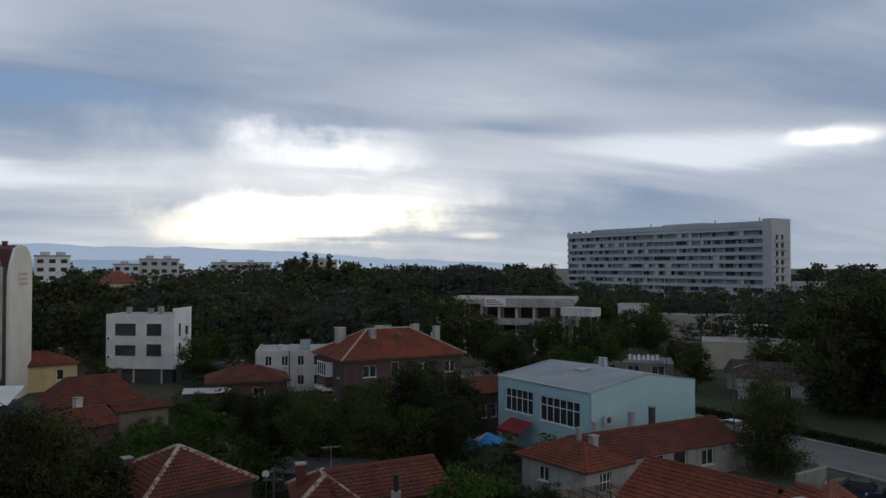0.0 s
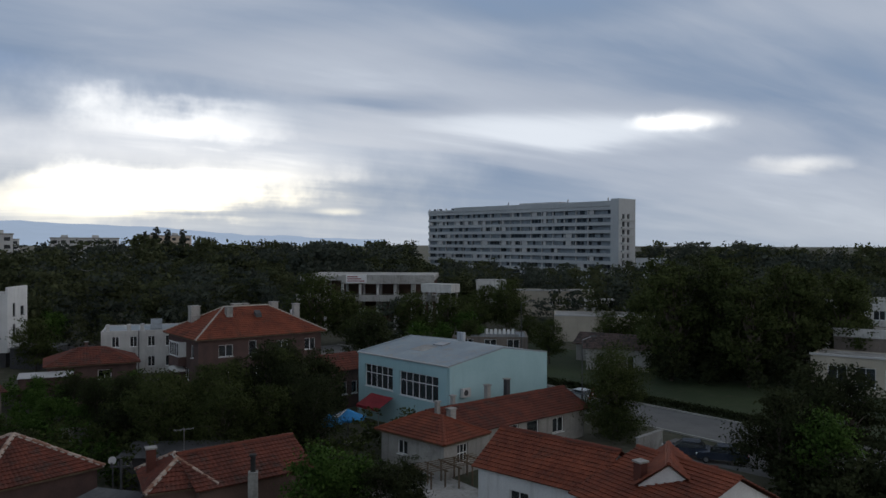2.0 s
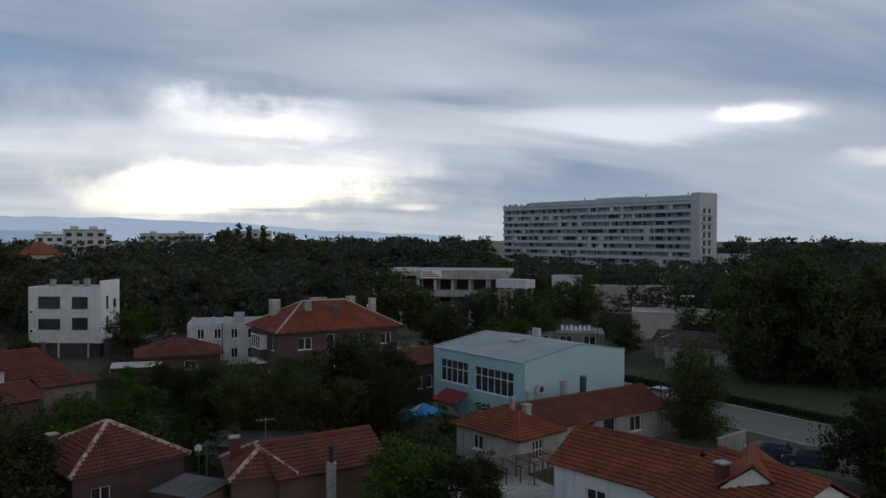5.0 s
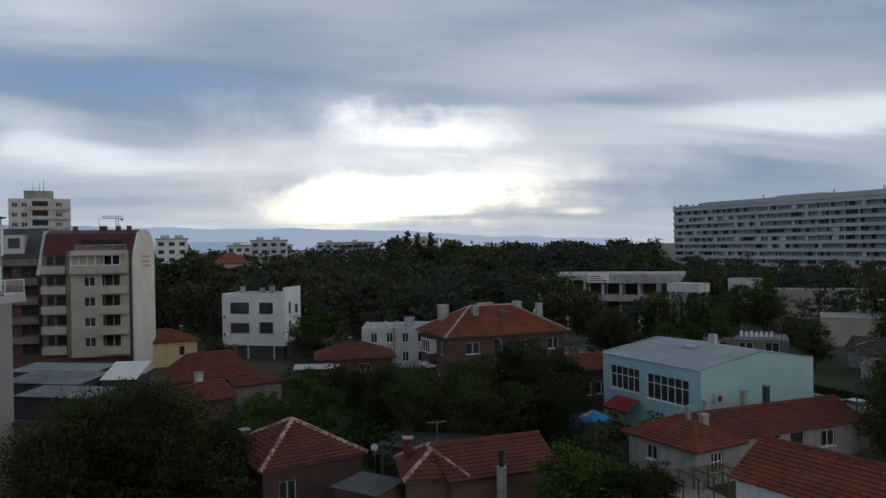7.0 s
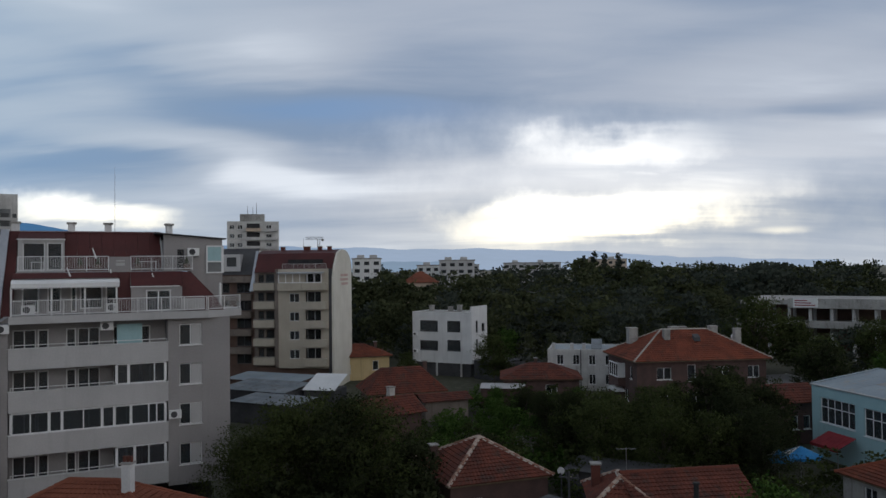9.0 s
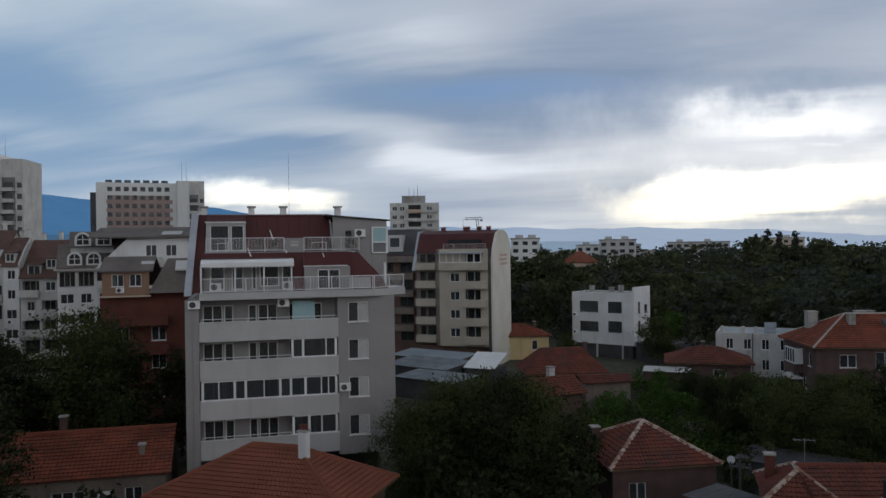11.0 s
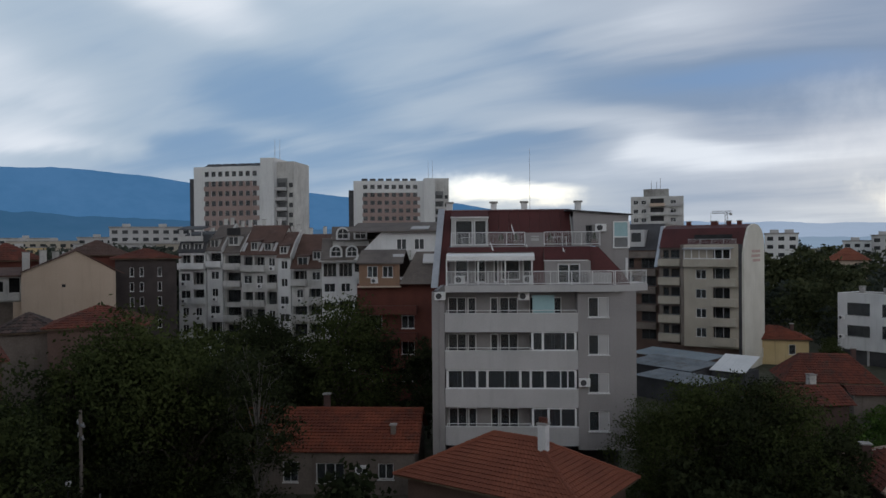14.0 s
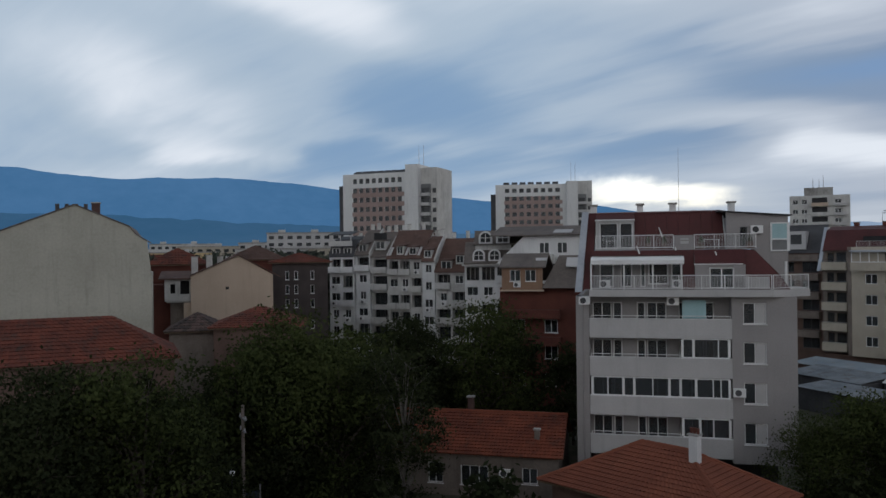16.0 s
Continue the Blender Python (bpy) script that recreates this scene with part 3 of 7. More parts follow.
def leaf_cloud(rng, n, centres, radii, size):
    """n small leaf quads on and within blobs of a crown: points (n, 4, 3)."""
    w = radii.prod(axis=1) ** (2 / 3)
    # sprays sit on the blobs, and the leaves round the sprays
    m = max(6 * len(centres), n // 40)
    k = rng.choice(len(centres), m, p=w / w.sum())
    d0 = rng.normal(size=(m, 3)) + np.array([0, 0, 0.25])
    d0 /= np.linalg.norm(d0, axis=1)[:, None]
    spot = centres[k] + d0 * radii[k] * (0.72 + 0.5 * rng.random(m) ** 2)[:, None]
    wide = radii[k] * (0.25 + 0.22 * rng.random(m))[:, None]
    j = rng.integers(m, size=n)
    off = rng.normal(size=(n, 3)) * np.array([0.8, 0.8, 0.55])
    p = spot[j] + off * wide[j]
    d = d0[j] * 0.7 + off * 0.45
    d /= np.linalg.norm(d, axis=1)[:, None]
    a = rng.normal(size=(n, 3)) + d * 0.2
    a /= np.linalg.norm(a, axis=1)[:, None]
    b = np.cross(a, rng.normal(size=(n, 3)))
    b /= np.linalg.norm(b, axis=1)[:, None]
    s = size * (0.6 + 0.8 * rng.random(n))[:, None]
    a, b = a * s, b * s * 0.6
    q = np.stack([p - a, p - b * 0.9, p + a, p + b], 1)
    flat = np.cross(q[:, 2] - q[:, 0], q[:, 3] - q[:, 1])
    flat /= np.linalg.norm(flat, axis=1)[:, None] + 1e-9
    flip = (flat * d).sum(1) < 0
    q[flip] = q[flip][:, ::-1]
    flat[flip] *= -1
    nrm = d * 0.85 + flat * 0.25 + np.array([0, 0, 0.1])
    return q, nrm / np.linalg.norm(nrm, axis=1)[:, None]


def quads_mesh(name, cloud, mat):
    me = bpy.data.meshes.new(name)
    q, nrm = cloud
    n = len(q)
    me.vertices.add(4 * n), me.loops.add(4 * n), me.polygons.add(n)
    me.vertices.foreach_set("co", q.reshape(-1).astype(np.float32))
    me.loops.foreach_set("vertex_index", np.arange(4 * n, dtype=np.int32))
    me.polygons.foreach_set("loop_start", np.arange(0, 4 * n, 4, dtype=np.int32))
    me.materials.append(mat)
    me.update(calc_edges=True)
    me.normals_split_custom_set_from_vertices(np.repeat(nrm, 4, axis=0).tolist())
    return me


def crown_blobs(rng, h, spread, low, n, lean=0.0):
    """Blobs of a crown between the heights low*h and h, widest below the middle."""
    c, r = [], []
    for i in range(n):
        t = (i + rng.random()) / n
        zc = h * (low + (0.94 - low) * t)
        wide = spread * math.sin(math.pi * min(1, 0.22 + 0.72 * t)) ** 0.8
        a, rr = rng.random() * 2 * math.pi, wide * (0.25 + 0.6 * rng.random())
        s = spread * (0.30 + 0.22 * rng.random())
        c.append((rr * math.cos(a) + lean * zc, rr * math.sin(a), zc - s * 0.35))
        r.append((s, s, s * (0.62 + 0.25 * rng.random())))
    return np.array(c), np.array(r)


def make_tree(seed, h, spread, low=0.3, leaves=6000, size=0.16, mat=None, blobs=16, trunk_r=None, bark=None, airy=1.0):
    """A tree at the origin: tapered trunk and limbs, and a crown of many leaves."""
    rng = np.random.default_rng(seed)
    c, r = crown_blobs(rng, h, spread, low, blobs)
    r *= airy
    g = Geo()
    tr = trunk_r or h * 0.018
    pts = [Vector((0, 0, -0.2))]
    for i in range(1, 6):
        pts.append(Vector((rng.normal() * 0.03 * h * i / 5, rng.normal() * 0.03 * h * i / 5, h * 0.85 * i / 5)))
    for i in range(5):
        g.tube(pts[i], pts[i + 1], tr * (1 - i / 5.6), tr * (1 - (i + 1) / 5.6), 8)
    for q in c:
        q = Vector(q)
        base = pts[0].lerp(pts[5], max(0.2, min(0.8, (q.z / h) * 0.72)))
        mid = base.lerp(q, 0.5) + Vector((0, 0, 0.06 * h * rng.random()))
        g.tube(base, mid, tr * 0.42, tr * 0.26, 6)
        g.tube(mid, q, tr * 0.26, tr * 0.08, 5)
        for k in range(3):
            e = q + Vector(rng.normal(size=3)) * float(spread * 0.22)
            g.tube(mid.lerp(q, 0.6), e, tr * 0.12, tr * 0.03, 4)
    root = _empty("tree", Matrix())
    part("trunk", g, bark or BARK, root, "", None, True)
    part("crown", quads_mesh("crown", leaf_cloud(rng, leaves, c, r, size), mat or LEAF), None, root)
    return root


def plant(ob, x, y, s=1.0, turn=0.0, z=0.0, tall=1.0):
    return copy_thing(ob, pose(x, y, z, 0, 0, turn) @ Matrix.Diagonal((s, s, s * tall, 1)))

# ---- ground, road, mountains ----


def ground_sheet():
    g = Geo()
    rings = [0, 30, 60, 100, 150, 220, 320, 480, 750, 1200, 2000, 3200, 4700]
    k = 48
    g.v.append((0, 0, 0))
    for r in rings[1:]:
        for i in range(k):
            a = 2 * math.pi * i / k
            g.v.append((r * math.cos(a), r * math.sin(a), 0.0))
    for i in range(k):
        g.f.append((0, 1 + i, 1 + (i + 1) % k))
        for j in range(len(rings) - 2):
            a, b = 1 + j * k, 1 + (j + 1) * k
            g.f.append((a + i, b + i, b + (i + 1) % k, a + (i + 1) % k))
    solo("ground", g, GROUND, "dark earth and rough grass between houses and trees", "ground", kind="structure")


ground_sheet()


def strip(name, p0, p1, w, z, mat, label, category, h=0.0):
    """A straight ribbon or low slab from p0 to p1."""
    m, L = front(p0, p1)
    g = Geo()
    if h:
        g.box(0, -w / 2, z - h, L, w / 2, z)
    else:
        g.face((0, -w / 2, z), (L, -w / 2, z), (L, w / 2, z), (0, w / 2, z))
    return solo(name, g, mat, label, category, kind="structure", m=m)


ROAD_A, ROAD_B = (2.5, 142.0), (80.0, 3.0)
strip("road", ROAD_A, ROAD_B, 8.6, 0.02, ASPHALT, "pale worn asphalt street beside a lawn", "road")
for off in (4.42, -4.42):
    dx, dy = 0.873 * off, 0.487 * off
    strip("kerb", (ROAD_A[0] + dx, ROAD_A[1] + dy), (ROAD_B[0] + dx, ROAD_B[1] + dy), 0.22, 0.16, KERB, "grey stone kerb along the street", "kerb", 0.2)
strip("lawn", (21.0, 146.0), (99.0, 6.0), 30.0, 0.012, GRASS, "dark mown lawn beyond the street", "lawn")
strip("car_park", (33.2, 68.0), (41.5, 55.5), 6.0, 0.016, ASPHALT, "worn asphalt parking apron beside the houses", "pavement")
strip("lane", (-40.0, 150.0), (-31.0, 108.0), 5.0, 0.016, ASPHALT, "pale lane between gardens and trees", "road")


def ridge_line(name, dist, heights, mat, label, jag):
    """A mountain chain: a folded sheet along an arc, heights given by bearing and angle of height."""
    g = Geo()
    n = 220
    az = [heights[0][0] + (heights[-1][0] - heights[0][0]) * i / n for i in range(n + 1)]
    e = np.interp(az, [q[0] for q in heights], [q[1] for q in heights])
    rows = 5
    for i in range(n + 1):
        a = radians(az[i])
        j = jag * (noise.noise((az[i] * 0.35, 3.0, dist)) + 0.45 * noise.noise((az[i] * 1.1, 8.0, dist)))
        top = dist * math.tan(radians(max(0.05, e[i] + j))) + 19
        for k in range(rows):
            s = k / (rows - 1)
            d = dist * (0.86 + 0.14 * s) + 60 * noise.noise((az[i] * 0.5, s * 4, 1.0)) * (1 - s)
            g.v.append((-d * math.sin(a), d * math.cos(a), top * s ** 0.9 - 1))
    for i in range(n):
        for k in range(rows - 1):
            a = i * rows + k
            g.f.append((a, a + rows, a + rows + 1, a + 1))
    solo(name, g, mat, label, "mountains", kind="structure", smooth=True)


def haze(name, a, b, haze_glow, pale):
    """Far slopes with blue evening haze painted in as emission."""
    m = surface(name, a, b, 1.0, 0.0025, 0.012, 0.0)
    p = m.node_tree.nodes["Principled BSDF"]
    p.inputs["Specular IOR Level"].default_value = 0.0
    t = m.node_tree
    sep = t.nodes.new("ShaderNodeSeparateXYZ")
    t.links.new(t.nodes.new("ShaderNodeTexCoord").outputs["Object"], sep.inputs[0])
    # the painted haze is paler towards the low sun
    t.links.new(mix_node(t, ramp_node(t, sep.outputs[0], -3300.0, -1700.0), haze_glow, pale), p.inputs["Emission Color"])
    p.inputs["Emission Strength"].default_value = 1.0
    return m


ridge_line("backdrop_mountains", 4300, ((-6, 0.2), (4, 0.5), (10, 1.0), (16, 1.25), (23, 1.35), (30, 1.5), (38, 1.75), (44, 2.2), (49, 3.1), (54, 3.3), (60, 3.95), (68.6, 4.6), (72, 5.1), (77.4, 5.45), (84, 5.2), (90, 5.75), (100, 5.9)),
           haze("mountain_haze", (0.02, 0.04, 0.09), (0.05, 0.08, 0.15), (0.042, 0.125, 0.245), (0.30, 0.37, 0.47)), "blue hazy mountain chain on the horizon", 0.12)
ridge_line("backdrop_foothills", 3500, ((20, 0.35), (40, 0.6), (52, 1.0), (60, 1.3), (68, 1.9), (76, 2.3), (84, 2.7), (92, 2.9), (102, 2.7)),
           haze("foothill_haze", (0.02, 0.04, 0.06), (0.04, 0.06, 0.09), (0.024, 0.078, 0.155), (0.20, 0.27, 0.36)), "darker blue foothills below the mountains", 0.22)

# unseen house whose balcony holds the camera, added to block skylight on near things
solo("wall_behind", Geo().box(-21, -12.0, 0, 21, -1.6, 27.0), BEIGE, "unseen plain apartment house behind the viewpoint, blocking skylight", "building", kind="structure", m=pose(0, 0, 0, 0, 0, 30))

# ---- hospital and far blocks ----


def hospital():
    m, W = front((64.0, 398.0), (126.6, 297.0))
    t = thing("hospital", m, "long white eleven-storey hospital slab with ribbon windows", "hospital")
    D, H, S = 11.5, 36.6, 3.25
    step = 20.0
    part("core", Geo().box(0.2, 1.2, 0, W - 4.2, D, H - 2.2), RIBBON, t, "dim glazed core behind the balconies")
    for k in range(11):
        z = H - 2.4 - k * S
        x0 = 0.0
        part("balcony_band", Geo().box(x0, 0.0, z - 1.45, W - 4.0, 1.6, z - 0.1), SLAB_SHADED, t)
        g = Geo()
        rng = random.Random(k)
        x = 0.6
        while x < W - 6:
            w = rng.uniform(1.2, 2.6)
            if rng.random() < 0.35:
                g.box(x, 1.05, z + 0.15, x + w, 1.12, z + 1.9)
            x += w + 0.25
        part("window_band", g, PANE_DARK, t)["kind"] = "stuff"
        g = Geo()
        for i in range(int((W - 5) / 6.4)):
            if rng.random() < 0.8:
                g.box(i * 6.4, 0.5, z - 0.01, i * 6.4 + 0.35, 1.3, z + 2.0)
            if rng.random() < (0.5 if k in (2, 5) else 0.12):
                g.box(i * 6.4 + 1.2, 0.4, z, i * 6.4 + rng.uniform(2.5, 4.6), 0.8, z + 1.9)
        part("balcony_pier", g, PALE_GREY, t)["kind"] = "stuff"
    part("parapet", Geo().box(step, -0.15, H - 2.39, W - 4.0, D, H - 0.2), SLAB_SHADED, t)
    part("parapet", Geo().box(-0.1, -0.1, H - 2.38, step - 0.05, D, H - 1.3), SLAB_SHADED, t)
    holes = [(2.2 + 3.4 * c, 3 + S * k, 3.8 + 3.4 * c, 4.9 + S * k) for k in range(9) for c in (0, 1)]
    part("end_wall", Geo().box(W - 4.0, -0.3, 0, W, 0.0, H + 0.6), SLAB_SHADED, t)
    part("end_wall", Geo().wall((W, 0, 0), (0, 1, 0), D, H + 0.6, holes, 0.5), SLAB_SHADED, t)
    # black filling painted in as the shade behind the openings
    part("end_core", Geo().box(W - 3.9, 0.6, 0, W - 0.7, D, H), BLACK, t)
    for k in range(9):
        part("end_balcony", Geo().box(W + 0.01, 1.2, 2.2 + S * k, W + 0.7, 9.6, 2.95 + S * k), SLAB_SHADED, t)
    part("roof_house", Geo().box(W * 0.50, 5, H - 0.2, W * 0.70, 10, H + 0.7), PALE_GREY, t)
    for x in (0.45, 0.75, 0.93):
        part("roof_vent", Geo().tube((W * x, 4, H - 0.2), (W * x, 4, H + 1.4), 0.3), METAL, t)
    a, w = front((127.5, 283.0), (137.5, 277.5))
    n = thing("annex", a, "small white flat-roofed annex beside the hospital", "building")
    shell(n, w, 12, 13, SLAB_SHADED, [("f", 1.5, 8.5, 3, 1.6, 2), ("f", 6, 8.5, 3, 1.6, 2)], roof_slab=CONCRETE)


def hotel(p1, p2, H, label, seed, tall=True):
    """A ten-storey white block with ranks of windows over pinkish bands and a stair tower with balconies."""
    m, W = front(p1, p2)
    t = thing("hotel_block", m, label, "hotel", "twin hotel blocks")
    D, S = 14.0, 3.0
    n = 8
    pitch = (W - 5.0) / n
    rows = 8
    wins = []
    for k in range(rows):
        z = H - 3.0 - (k + (0.0)) * S
        for i in range(n):
            wins.append(("f", 3.6 + i * pitch, z, pitch * 0.62, 1.5, 2))
    shell(t, W, D, H, PANEL_WHITE, wins, frame_mat=DARKGREY, roof_slab=DARKGREY)
    for k in range(1, 6):
        z = H - 3.0 - k * S
        part("spandrel", Geo().box(3.3, -0.05, z - 1.5, W - 1.4, -0.004, z - 0.07), PINK, t, "pinkish brown spandrel band")
        for i in range(n - 1):
            part("window_pier", Geo().box(3.62 + (i + 0.62) * pitch, -0.05, z - 0.06, 3.58 + (i + 1) * pitch, -0.004, z + 1.49), PINK, t)
    x0 = W
    part("stair_tower", Geo().box(x0 + 0.005, -2.4, 0, x0 + 4.2, D - 1, H + (2.0 if tall else 0.8)), PANEL_WHITE, t)
    g = Geo().box(x0 + 4.21, 0.2, 0, x0 + 9.6, D - 1, H + 1.0)
    part("wing", g, OFFWHITE, t)
    # a dim sheet painted in for the shade of the loggias
    part("loggia_shade", Geo().box(x0 + 4.25, 0.02, 3.0, x0 + 7.5, 0.17, H - 4.0), SHADE, t)
    for k in range(12):
        z = 3 + S * k
        if z > H - 1:
            break
        part("balcony", Geo().box(x0 + 4.3, -1.3, z, x0 + 7.4, 0.015, z + 1.0), PALE_GREY, t)
        part("balcony_door", Geo().box(x0 + 4.7, -0.06, z + 1.02, x0 + 7.0, 0.015, z + 2.5), PANE_DARK, t)
        part("side_window", Geo().box(x0 + 8.0, 0.1, z + 1.0, x0 + 9.2, 0.19, z + 2.4), PANE_DARK, t)
    part("fire_stair", Geo().box(-1.9, 1.0, 0, -0.01, 4.0, H - 3.5), DARKGREY, t, "dark steel escape stair")
    for i in range(7):
        x = 3 + i * (W - 5) / 7
        part("solar_panel", Geo().prism([(x, 1, H), (x, 3.4, H), (x, 3.4, H + 1.2)], (2.2, 0, 0)), DARKGREY, t)
    for x in (x0 + 2.0, x0 + 3.6):
        part("antenna", Geo().tube((x, 4, H + 0.8), (x, 4, H + 8.5), 0.09, 0.04, 6), METAL, t)


hospital()
hotel((-232.5, 92.0), (-215.0, 106.7), 43.8, "tall white hotel block with pinkish window bands and a stair tower", 1)
hotel((-247.8, 160.1), (-232.3, 181.8), 43.9, "white hotel block with pinkish window bands, farther off", 2, False)


def tower_block():
    m, W = front((-156.0, 208.0), (-142.5, 217.5))
    t = thing("tower_block", m, "grey concrete tower block with brown balconies and roof masts", "tower block")
    H = 34.5
    wins = []
    for k in range(10):
        z = H - 2.6 - 2.9 * k
        wins += [("f", 0.8, z, 1.6, 1.4, 2), ("f", 3.3, z, 1.6, 1.4, 2), ("f", 12.4, z, 1.8, 1.4, 2)]
    shell(t, W, 13, H, OFFWHITE, wins, roof_slab=DARKGREY)
    for k in range(10):
        z = H - 3.0 - 2.9 * k
        part("balcony", Geo().box(6.0, -1.2, z - 0.3, 10.6, -0.004, z + 0.75), OFFWHITE if k % 3 else BEIGE, t)
        # black sheet painted as the shade above the balcony parapet
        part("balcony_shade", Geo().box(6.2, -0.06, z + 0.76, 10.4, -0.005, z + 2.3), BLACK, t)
        part("balcony", Geo().box(12.0, -1.0, z - 0.3, 15.6, -0.004, z + 0.6), PALE_GREY, t)
    for k in range(5):
        part("panel_joint", Geo().box(0.1, -0.03, H - 5.8 - 5.8 * k, 5.9, -0.004, H - 5.7 - 5.8 * k), CONCRETE, t)
    part("roof_house", Geo().box(4, 3, H - 0.1, 12, 9, H + 2.6), CONCRETE, t)
    for x in (6.5, 8.2, 9.4):
        part("mast", Geo().tube((x, 5, H + 2.6), (x, 5, H + 5 + (x % 2)), 0.12, 0.05, 6), METAL, t)


def crane():
    t = thing("tower_crane", pose(-232.0, 396.0, 0, 0, 0, 30), "tall yellow tower crane on a far building site", "crane")
    g = Geo()
    for a, b in ((-0.7, -0.7), (0.7, -0.7), (0.7, 0.7), (-0.7, 0.7)):
        g.tube((a, b, 0), (a, b, 36), 0.16, n=4)
    for i in range(18):
        g.tube((-0.7, -0.7, i * 2), (0.7, -0.7, i * 2 + 2), 0.1, n=4)
    part("mast", g, METAL, t)
    j = Geo()
    for z, y in ((36, -0.5), (36, 0.5), (37.2, 0)):
        j.tube((-7.6, y, z), (3, y, z), 0.14, n=4)
    for i in range(5):
        j.tube((-7.6 + 2 * i, -0.5, 36), (-6.6 + 2 * i, 0, 37.2), 0.09, n=4).tube((-6.6 + 2 * i, 0, 37.2), (-5.6 + 2 * i, 0.5, 36), 0.09, n=4)
    part("jib", j, METAL, t)
    part("counterweight", Geo().box(1.6, -0.8, 34.8, 3.0, 0.8, 36.0), CONCRETE, t)


tower_block()
crane()


def far_block(x, y, w, d, h, turn, mat, storeys, label):
    t = thing("apartment_block", pose(x, y, 0, 0, 0, turn), label, "apartment block", "far apartment blocks")
    part("wall", Geo().box(0, 0, 0, w, d, h), mat, t)
    part("roof", Geo().box(-0.3, -0.3, h, w + 0.3, d + 0.3, h + 0.5), CONCRETE, t)
    n = max(3, int(w / 3.4))
    key = ("farwin", round(w / n, 2))
    if key not in CACHE:
        CACHE[key] = mesh_of("window", Geo().box(0, -0.06, 0, w / n * 0.55, 0.1, 1.4), PANE_DARK)
    for k in range(storeys):
        for i in range(n):
            part("window", CACHE[key], None, t, "", pose(w / n * (i + 0.22), 0, h - 2.3 - 2.9 * k))
    for i in range(2):
        part("roof_house", Geo().box(w * (0.15 + 0.45 * i), d * 0.3, h + 0.5, w * (0.15 + 0.45 * i) + 3, d * 0.7, h + 1.7), PALE_GREY, t)


for q in ((-136, 318, 17, 12, 19.4, 20, PANEL_WHITE, 4), (-175, 452, 22, 12, 19.8, 18, PALE_GREY, 3), (-118, 392, 30, 12, 20.3, 15, PALE_GREY, 3), (-82, 420, 24, 12, 21.8, 10, BEIGE, 3),
          (-300, 74, 30, 12, 20.5, 72, PALE_GREY, 3), (-305, 112, 26, 12, 21.5, 70, BEIGE, 4), (-330, 40, 34, 12, 19.5, 80, YELLOW, 3), (-265, 56, 26, 12, 16.5, 76, BEIGE, 3),
          (-380, 5, 40, 12, 20.0, 86, PALE_GREY, 3), (-290, -6, 30, 12, 15.5, 88, CREAM, 3), (-240, 20, 20, 11, 14.0, 84, OFFWHITE, 3), (-350, 88, 40, 12, 23.5, 74, PALE_GREY, 4),
          (-121, 307, 15, 10, 21.4, 20, PALE_GREY, 3), (-140.5, 265, 11, 10, 22.2, 27, PANEL_WHITE, 4), (-312, 90, 30, 12, 27.0, 72, PALE_GREY, 5), (-322, 122, 24, 12, 25.0, 70, OFFWHITE, 4), (-352, 62, 26, 12, 22.0, 78, CREAM, 3), (-290, 100, 18, 11, 20.5, 70, CREAM, 3), (-420, 60, 34, 12, 24.0, 80, OFFWHITE, 4)):
    far_block(*q, "plain concrete apartment block far off among trees")

# ---- the unfinished concrete hall and low buildings by the street ----


def concrete_hall():
    m, W = front((0.5, 171.0), (28.0, 165.0))
    t = thing("concrete_hall", m, "unfinished two-storey concrete hall on round columns", "building")
    part("roof", Geo().box(-1.0, -1.0, 10.7, W, 22, 11.6), CONCRETE, t)
    part("floor_slab", Geo().box(-1.5, -2.5, 6.3, W + 0.5, 22, 7.0), CONCRETE, t)
    part("fascia", Geo().box(8.0, -1.2, 10.0, W - 0.1, -1.004, 11.9), CONCRETE, t)
    part("back_wall", Geo().box(0, 12, 0, W, 12.3, 10.69), BROWN, t)
    for i in range(8):
        x = 0.5 + i * (W - 1.5) / 7
        part("column", Geo().tube((x, 0, 0), (x, 0, 10.69), 0.32, n=12), PALE_GREY, t)
        part("column", Geo().tube((x, 6, 0), (x, 6, 10.69), 0.32, n=12), PALE_GREY, t)
    part("parapet", Geo().box(-1.5, -2.6, 7.0, W + 0.5, -2.45, 7.7), CONCRETE, t)
    part("banner", Geo().box(9.0, -1.35, 10.2, 13.5, -1.25, 12.0), PANEL_WHITE, t, "pale banner with faded red bars")
    for k in range(3):
        part("banner_bar", Geo().box(9.3, -1.37, 10.5 + 0.45 * k, 13.0 - 0.7 * k, -1.352, 10.7 + 0.45 * k), RED, t)
    a, w = front((24.2, 159.6), (29.9, 155.6))
    n = thing("concrete_canopy", a, "white-edged flat concrete canopy on columns", "canopy")
    part("roof", Geo().box(0, 0, 8.6, w, 4.4, 10.3), OFFWHITE, n)
    for x in (0.5, w / 2, w - 0.5):
        for y in (0.6, 3.8):
            part("column", Geo().tube((x, y, 0), (x, y, 8.59), 0.28, n=10), CONCRETE, n)


concrete_hall()


def flat_building(p1, p2, D, H, mat, wins, label, roof=None):
    m, W = front(p1, p2)
    t = thing("low_building", m, label, "building")
    shell(t, W, D, H, mat, wins, roof_slab=roof or CONCRETE)
    part("parapet", Geo().box(-0.15, -0.15, H, W + 0.15, 0.2, H + 0.25), PALE_GREY, t)
    return t, W


def row_windows(side, x0, x1, n, z, w, h, lights=2):
    return [(side, x0 + (x1 - x0) * i / max(1, n - 1), z, w, h, lights) for i in range(n)]


